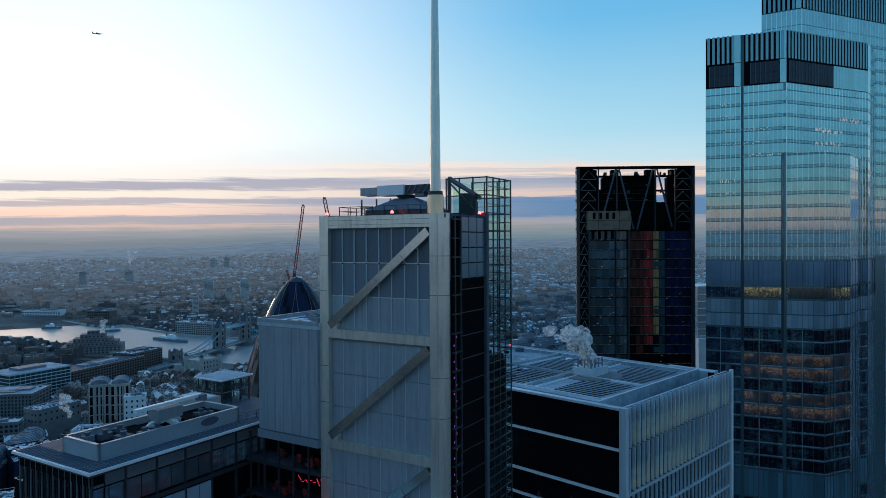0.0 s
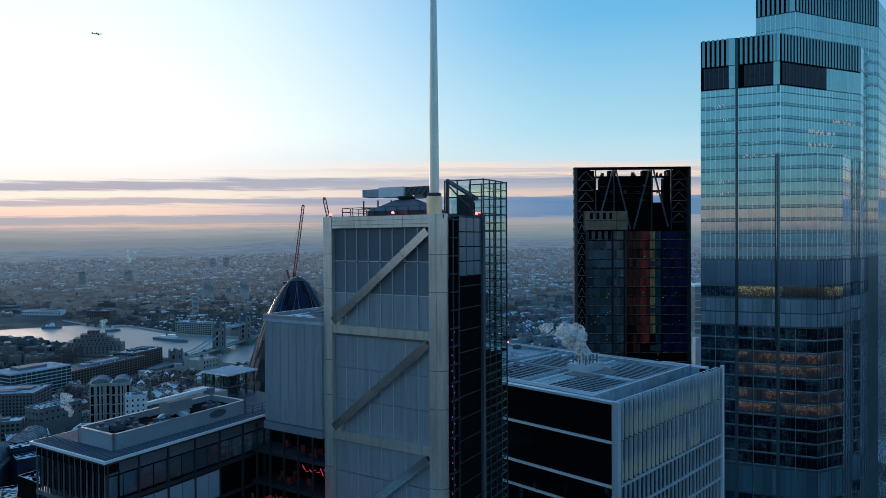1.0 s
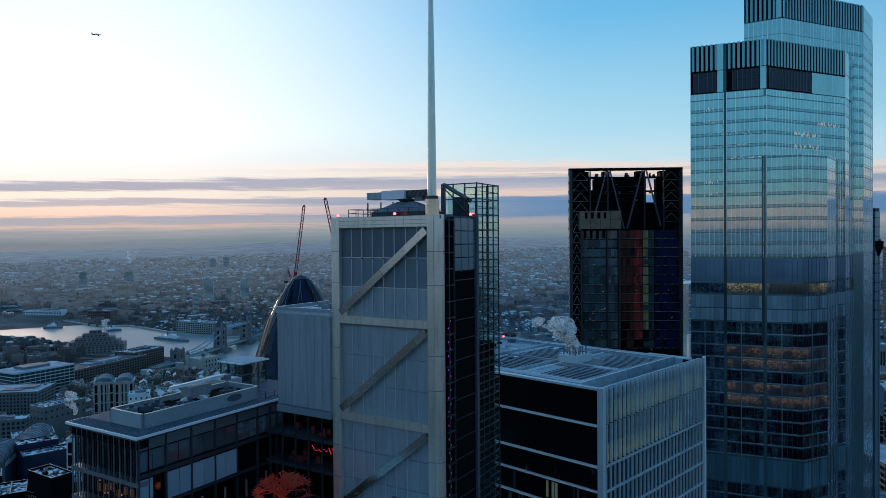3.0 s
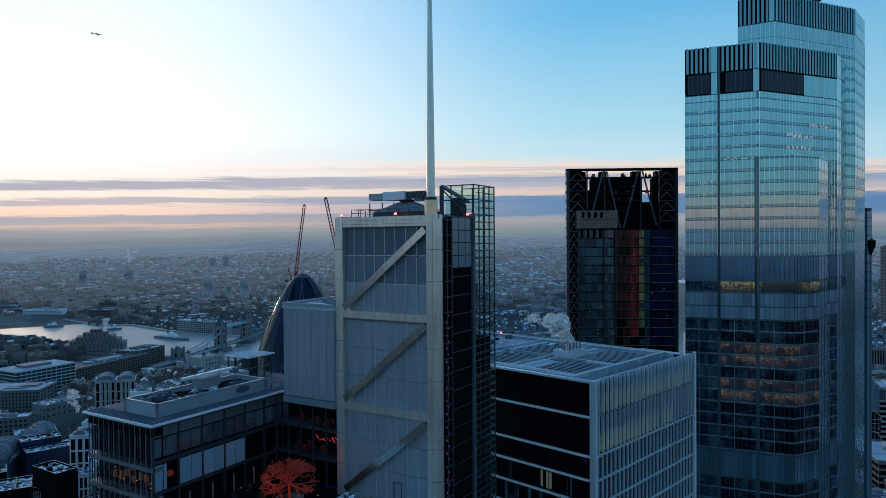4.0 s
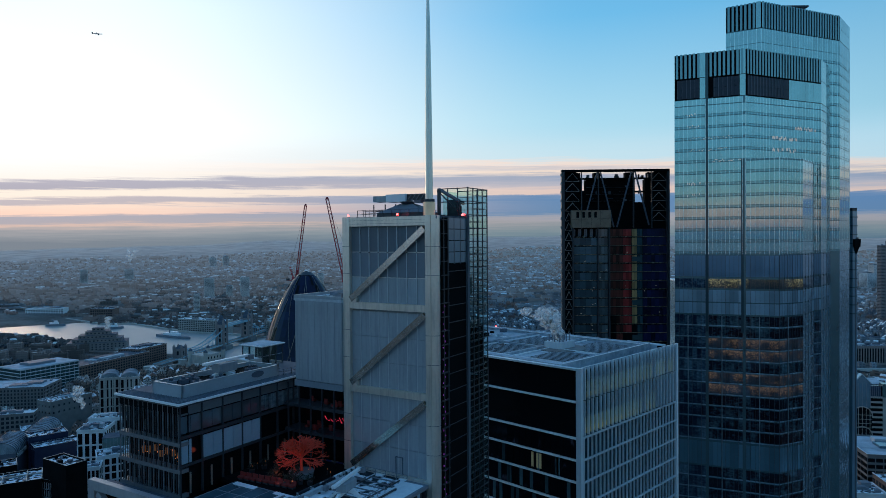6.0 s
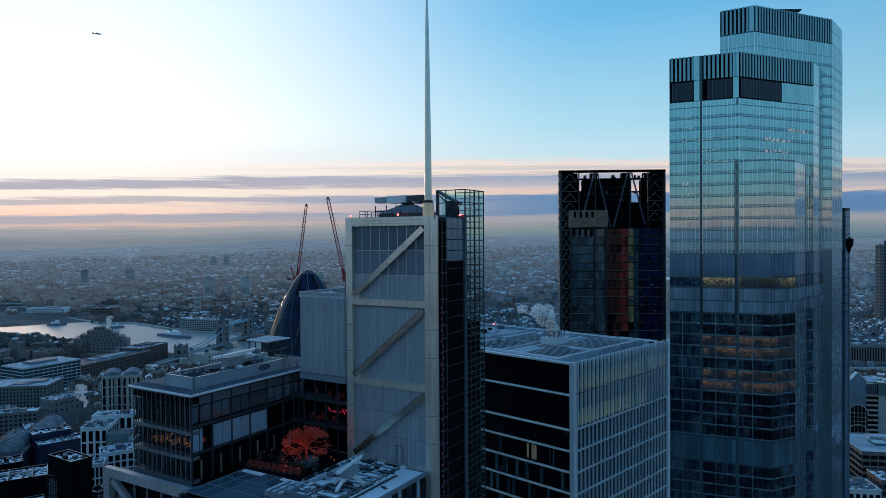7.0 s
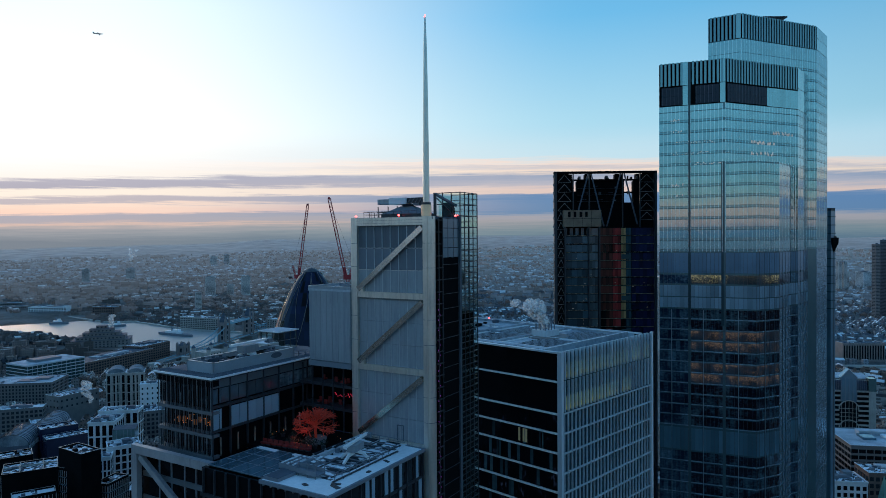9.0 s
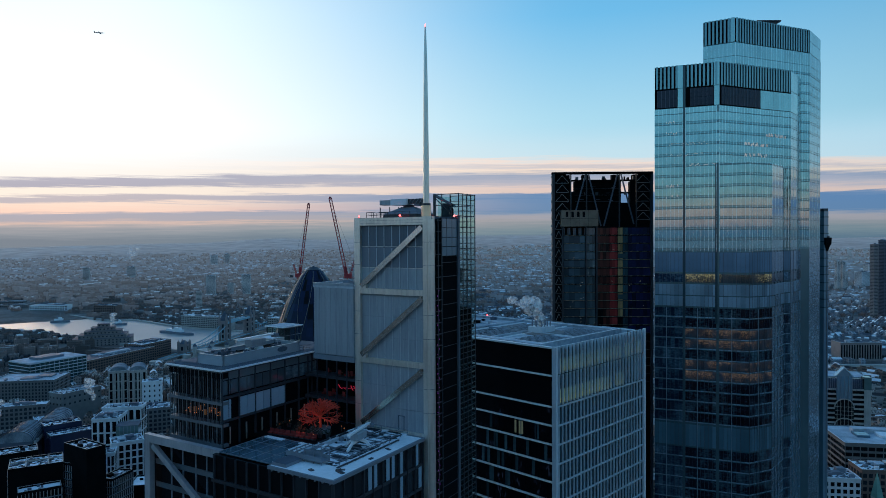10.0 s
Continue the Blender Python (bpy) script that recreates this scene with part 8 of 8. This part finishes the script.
def slim_neighbour():
    t = thing("slim_tower", 186.3, 282, 0, 20, "slim pale glazed tower beside the glass skyscraper", "tower")
    part("wall", B((-1.4, 1.4, -2, 6, 0, 197)), M["glass_pale"], t)
    for k in range(12):
        part("floor_band", B((-1.5, 1.5, -2.1, 6, 150 + k * 4, 150.5 + k * 4)), M["spandrel"], t)
    part("cap", B((-1.5, 1.2, -2, 4, 197, 198.4)), M["dark_steel"], t)
    h = thing("hoist_head", 187.4, 280.5, 3, 20, "black hoist head on a lattice pole", "hoist")
    part("pole", tube(bmesh.new(), [(0, 0, 0, 0.35), (0, 0, 178, 0.35)], 8), M["dark_steel"], h)
    part("head", prism(bmesh.new(), [(-1.7, -1.2), (1.7, -1.2), (1.7, 1.2), (-1.7, 1.2)], 177.6, 181.2, [(-1.9, -1.3), (1.9, -1.3), (1.9, 1.3), (-1.9, 1.3)]), M["black"], h)
    part("neck", prism(bmesh.new(), [(-0.4, -0.4), (0.4, -0.4), (0.4, 0.4), (-0.4, 0.4)], 174.6, 177.6, [(-1.4, -1.0), (1.4, -1.0), (1.4, 1.0), (-1.4, 1.0)]), M["black"], h)
    part("hoop", tube(bmesh.new(), [(0.8, 0, 181.2, 0.8), (0.8, 0, 182.0, 0.8)], 14), M["dark_steel"], h)


def steam(x, y, z, size, drift, seed, label, count=30):
    """A wisp of steam: many soft, mostly see-through lobes that widen as they rise."""
    rnd = random.Random(seed)
    t = thing("steam_plume", x, y, z, 0, label, "steam", "steam plumes")
    bm = bmesh.new()
    for i in range(count):
        f = (i + rnd.random()) / count
        c = Vector((drift[0] * f * (0.4 + 0.6 * f) + rnd.gauss(0, 0.05 + 0.19 * f), rnd.gauss(0, 0.04 + 0.14 * f), f * 1.0 + drift[1] * f * f)) * size
        r = size * (0.065 + 0.15 * f) * rnd.uniform(0.5, 1.3)
        m = Matrix.Translation(c) @ Matrix.Diagonal((1, 1, rnd.uniform(0.6, 1.1), 1))
        res = bmesh.ops.create_icosphere(bm, subdivisions=3, radius=r, matrix=m)
        for v in res["verts"]:
            n = noise.noise(v.co * (2.2 / r * 0.35) + Vector((seed, 0, i)))
            v.co += (v.co - c) * (n * 0.6 + noise.noise(v.co * (3.2 / r) + Vector((seed, 3, i))) * 0.28)
    for f in bm.faces:
        f.smooth = True
    part("puff", bm, M["steam"], t)


def steam_material():
    m = bpy.data.materials.new("steam")
    m.use_nodes = True
    nt = m.node_tree
    nt.nodes.clear()
    tr, df, tl, mx, add = (nt.nodes.new(k) for k in ("ShaderNodeBsdfTransparent", "ShaderNodeBsdfDiffuse", "ShaderNodeBsdfTranslucent", "ShaderNodeMixShader", "ShaderNodeMixShader"))
    df.inputs[0].default_value = (0.95, 0.95, 0.95, 1)
    tl.inputs[0].default_value = (0.98, 0.96, 0.93, 1)
    add.inputs[0].default_value = 0.7
    nt.links.new(df.outputs[0], add.inputs[1])
    nt.links.new(tl.outputs[0], add.inputs[2])
    tc, n = nt.nodes.new("ShaderNodeTexCoord"), nt.nodes.new("ShaderNodeTexNoise")
    n.inputs["Scale"].default_value, n.inputs["Detail"].default_value = 1.1, 5
    nt.links.new(tc.outputs["Object"], n.inputs["Vector"])
    f = math_node(nt, "MULTIPLY", math_node(nt, "MULTIPLY", math_node(nt, "SUBTRACT", n.outputs[0], 0.32), 2.8, True), 0.66)
    nt.links.new(f, mx.inputs[0])
    nt.links.new(tr.outputs[0], mx.inputs[1])
    nt.links.new(add.outputs[0], mx.inputs[2])
    out = nt.nodes.new("ShaderNodeOutputMaterial")
    nt.links.new(mx.outputs[0], out.inputs[0])
    return m


M["steam"] = steam_material()


def airliner():
    t = thing("airliner", -1500, 2900, 1090, 12, "distant dark airliner in level flight", "aircraft")
    bm = bmesh.new()
    bmesh.ops.create_uvsphere(bm, u_segments=12, v_segments=10, radius=1, matrix=Matrix.Diagonal((22, 2.2, 2.2, 1)))
    part("fuselage", bm, M["mid_steel"], t)
    part("wing", prism(bmesh.new(), [(-1, -19), (3, -19), (7, 0), (3, 19), (-1, 19), (0, 0)], -0.6, 0.0), M["mid_steel"], t)
    part("tail_fin", prism(bmesh.new(), [(-21, -0.3), (-15, -0.3), (-15, 0.3), (-21, 0.3)], 1, 8, [(-23, -0.2), (-20, -0.2), (-20, 0.2), (-23, 0.2)]), M["mid_steel"], t)
    part("tailplane", prism(bmesh.new(), [(-21, -7), (-18, -7), (-15, 0), (-18, 7), (-21, 7)], 1.0, 1.4), M["mid_steel"], t)


def window_rows(t, w, d, h):
    """Rows of small windows on the sides that face the town."""
    rows = [(h - 3.2 * k - 2.1, h - 3.2 * k - 1.1) for k in range(int(h / 3.2) - 1)]
    for p, q in (((-w / 2 + 1, -d / 2), (w / 2 - 1, -d / 2)), ((-w / 2, d / 2 - 1), (-w / 2, -d / 2 + 1)), ((w / 2, -d / 2 + 1), (w / 2, d / 2 - 1))):
        ob = facade(t, p, q, rows, 3.0, M["dim_window"], "window", -0.06)


def landmarks():
    office("warehouse", -474, 900, 72, 134, 40, 24, 3.6, 4.5, M["brick"], M["dim_window"], "long brown brick riverside warehouse block", M["roof_dark"], "a", low=2)
    office("warehouse_annexe", -458, 990, 72, 60, 36, 27, 3.6, 4.5, M["brick"], M["dim_window"], "brown brick warehouse end block", M["snow_patch"], "ac", low=2)
    stepped_block(-600, 1135, 20)
    ribbon_office("office_block", -500, 800, 62, 72, 44, 36, 4.0, M["fin"], M["glass_office_green"], "green glazed office block with pale bands")
    office("office_block", -455, 690, 8, 66, 44, 34, 3.5, 3.2, M["stone_grey"], M["dim_window"], "grey stone office block with small dark windows", None, "ab", frac=(0.5, 0.62))
    for x, y, w, d, h in ((-337, 648, 18, 22, 50), (-319, 652, 17, 24, 50)):
        g = office("office_block", x, y, 22, w, d, h, 9.0, 4.2, M["stone"], M["glass_black"], "pale stone tower with tall window bays and curved roof", None, "ab", frac=(0.55, 0.88))
        bm = bmesh.new()
        arc = [(math.cos(math.pi * i / 10) * w * 0.42, h + 0.9 + math.sin(math.pi * i / 10) * w * 0.26) for i in range(11)]
        ends = [[bm.verts.new((px, yy, pz)) for px, pz in arc] for yy in (-d * 0.5, d * 0.5)]
        for i in range(10):
            bm.faces.new((ends[0][i], ends[1][i], ends[1][i + 1], ends[0][i + 1]))
        bm.faces.new(ends[0])
        bm.faces.new(ends[1][::-1])
        part("vaulted_roof", bm, M["vault"], g)
        for k in range(4):
            part("pilaster", B((-w / 2 + k * w / 3.2, -w / 2 + k * w / 3.2 + 0.9, -d / 2 - 0.7, -d / 2, 0, h + 1.6)), M["stone"], g)
    office("office_block", -237, 428, 9, 17, 22, 60, 8.2, 3.9, M["white_stone"], M["glass_black"], "white-framed office block with deep tall dark windows", M["snow_patch"], "ab", frac=(0.62, 0.86))
    office("office_block", -236, 448, 9, 27, 14, 62, 8.2, 4.4, M["white_stone"], M["glass_black"], "taller white-framed block with frosted timber roof deck", M["snow_patch"], "ab", frac=(0.62, 0.86))
    office("office_block", -211, 398, 30, 19, 16, 52, 4.6, 3.6, M["white_stone"], M["glass_black"], "white gridded office block with square dark windows", M["snow_patch"], "ab", frac=(0.66, 0.78))
    office("office_block", -214, 379, 20, 9, 12, 50, 7.0, 2.2, M["white_stone"], M["glass_black"], "narrow white-framed block with tall dark windows", M["snow_patch"], "ab", frac=(0.62, 0.86), low=24)
    gl = thing("glass_attic", -219, 416, 52, 15, "blue-green glazed attic storey between white office blocks", "office building")
    part("glazing", B((-6, 8, -6, 6, -52, 5.5)), M["glass_green"], gl)
    part("roof", B((-6.2, 8.2, -6.2, 6.2, 5.5, 5.8)), M["roof_dark"], gl)
    for k in range(7):
        part("mullion", B((-6 + k * 2.3, -5.8 + k * 2.3, -6.15, -6, -8, 5.5)), M["mid_steel"], gl)
    framed_block(-192, 311, -33, 22, 10.5, 76, "tall black clad block with frosted recessed roof", posts="")
    framed_block(-218, 311, 30, 25, 19, 67, "black office block with pale parapet lines and frosted roof", posts="c", cross=True)
    framed_block(-205, 292, 33, 19, 9, 60, "low black block with snowy roof and close pale window posts", posts="ab", roof="snow")
    framed_block(-199, 314, -20, 15, 9, 66, "black block with snowy roof strip and pale window posts", posts="ab", roof="snow")
    framed_block(-249, 338, 34, 26, 14, 64, "low black office block with frosted parapet", posts="")
    framed_block(-181, 322, -14, 9, 16, 56, "small dark block with close-set window posts", posts="ab")
    framed_block(-172, 352, 10, 26, 18, 42, "low dark block with a snowy roof", posts="", roof="snow")
    framed_block(-291, 462, 40, 25, 14, 47, "navy glazed block with frosted flat roof", posts="", wall="navy")
    framed_block(-278, 452, 42, 30, 14, 43, "lower navy glazed block with frosted flat roof", posts="", wall="navy")
    barrel_hall(-311, 447, 106, 22, 32, 40)
    barrel_hall(-318, 497, 104, 18, 46, 37)
    office("office_block", -367, 620, -26, 20, 42, 36, 6.0, 5.0, M["concrete"], M["dim_window"], "grey-brown hall with sloping snow-dusted roof", M["snow_patch"], "ab", frac=(0.3, 0.3), low=24)
    office("office_block", -388, 566, 20, 44, 14, 34, 3.8, 3.6, M["stone_grey"], M["dim_window"], "low grey block with a bright snowy roof", M["snow"], "ab")
    office("office_block", -415, 590, 25, 40, 30, 26, 3.8, 3.6, M["concrete"], M["dim_window"], "grey concrete block with snowy roof", M["snow"], "ab")
    office("office_block", -352, 556, 35, 30, 24, 25, 3.8, 3.6, M["brick"], M["dim_window"], "brick block with a snowy flat roof", M["snow_patch"], "ab")
    office("white_house", -291, 622, 20, 18, 16, 44, 5.0, 4.4, M["white"], M["dim_window"], "white rendered block with small windows", M["snow"], "ab", frac=(0.3, 0.4))
    office("office_block", -262, 560, 24, 26, 22, 34, 3.8, 3.4, M["stone_grey"], M["dim_window"], "grey terraced block with set-back snowy roofs", M["snow_patch"], "ab")
    office("office_block", -270, 520, 18, 20, 18, 30, 3.8, 3.4, M["brick_grey"], M["dim_window"], "brown brick block with frosted roof", M["snow_patch"], "ab")
    office("riverside_block", -490, 1345, -22, 120, 24, 26, 3.8, 4.5, M["stone"], M["dim_window"], "long pale riverside apartments", M["snow"], "a")
    office("riverside_block", -300, 1260, -28, 90, 24, 30, 3.8, 4.5, M["stone"], M["dim_window"], "pale riverside apartments beyond the bridge", M["snow"], "a")
    office("riverside_wharf", -1000, 1660, 6, 90, 30, 20, 4, 6, M["white"], M["dim_window"], "long white riverside shed", M["frost_roof"], "a")
    office("riverside_wharf", -1125, 1705, 14, 74, 26, 17, 3.8, 4.5, M["brick_grey"], M["dim_window"], "grey-brown riverside wharf with frosted roof", M["frost_roof"], "a", low=2)
    office("riverside_wharf", -1050, 1745, 8, 60, 24, 15, 3.8, 4.5, M["stone_grey"], M["dim_window"], "low grey riverside shed", M["snow_patch"], "a", low=2)
    office("riverside_wharf", -1180, 1770, 14, 80, 30, 20, 3.8, 4.5, M["stone_grey"], M["dim_window"], "grey riverside apartments with snowy roofs", M["snow_patch"], "a", low=2)
    office("riverside_wharf", -830, 1610, -10, 60, 26, 24, 4, 6, M["brick"], M["dim_window"], "brown brick riverside block", M["frost_roof"], "a")
    office("pier_building", 616, 955, -2, 60, 26, 27, 24, 3.6, M["brick_grey"], M["black"], "riverside building with tall dark window bays", M["roof_dark"], "a", frac=(0.5, 0.86))
    for x, y, w, h in ((-634, 1690, 15, 47), (-705, 1985, 28, 58), (-600, 1990, 26, 60), (-650, 2000, 18, 34), (-1250, 2300, 22, 46), (-1150, 2420, 30, 40), (-330, 2350, 26, 44), (-270, 2360, 24, 46), (-430, 2300, 20, 40), (-1010, 2900, 30, 40), (-960, 2920, 24, 44)):
        o = office("tower_block", x, y, 10 + (x % 7) * 3, w, w * 0.7, h, 3.2, 4.0, M["tower_grey"], M["dim_window"], "distant grey residential tower block", M["frost_roof"], "", z=land(x, y))
        window_rows(o, w, w * 0.7, h)
    for x, y, w, h in ((961, 1453, 14, 166), (991, 1462, 22, 175), (1172, 1953, 13, 112), (1192, 1960, 12, 108), (1212, 1990, 20, 78), (1330, 2000, 60, 60), (1276, 2000, 38, 76), (1345, 2080, 26, 96)):
        o = office("tower_block", x, y, 20, w, w * 0.7, h, 3.6, 4.0, M["panel_dark"] if w == 22 else M["white_stone"] if w == 38 else M["brick_grey"] if w in (14, 60) else M["tower_grey"], M["dim_window"], "distant tower block on the skyline", M["frost_roof"], "")
        window_rows(o, w, w * 0.7, h)
    pediment_block()
    pale_slab()
    slim_neighbour()
    castle()
    tower_bridge()
    ship(-520, 1262, -30, 92, "grey and white moored museum ship on the river")
    ship(-860, 1455, 10, 40, "small moored river boat")
    ship(-700, 1400, 35, 30, "small river boat under way")


heron()
finned_block()
glass_giant()
wedge_tower()
gherkin()
build_ground()
mast()
red_tree()
roof_top()
wing_roof()
pod_roof()
crane(-144, 620, 0, 71, 147, 0, 9)
crane(-74, 480, 0, 62, 154, 180, 13)
landmarks()
fx, fy = 24.9 + 21 * math.cos(radians(46)) - 19 * math.sin(radians(46)), 97.6 + 21 * math.sin(radians(46)) + 19 * math.cos(radians(46))
steam(fx, fy, 162.6, 6.4, (-0.75, 0.0), 3, "white steam drifting from the roof flues", 46)
steam(-318, 560, 40, 12, (-0.35, 0.5), 5, "steam rising from a rooftop vent")
steam(-345, 470, 44, 11, (-0.2, 0.5), 6, "steam rising between rooftops")
steam(-575, 1120, 36, 13, (-0.3, 0.6), 7, "thin steam from a riverside chimney")
steam(-1420, 3000, 95, 52, (0.25, 0.1), 8, "far chimney smoke above the suburbs", 12)
airliner()
build_city()
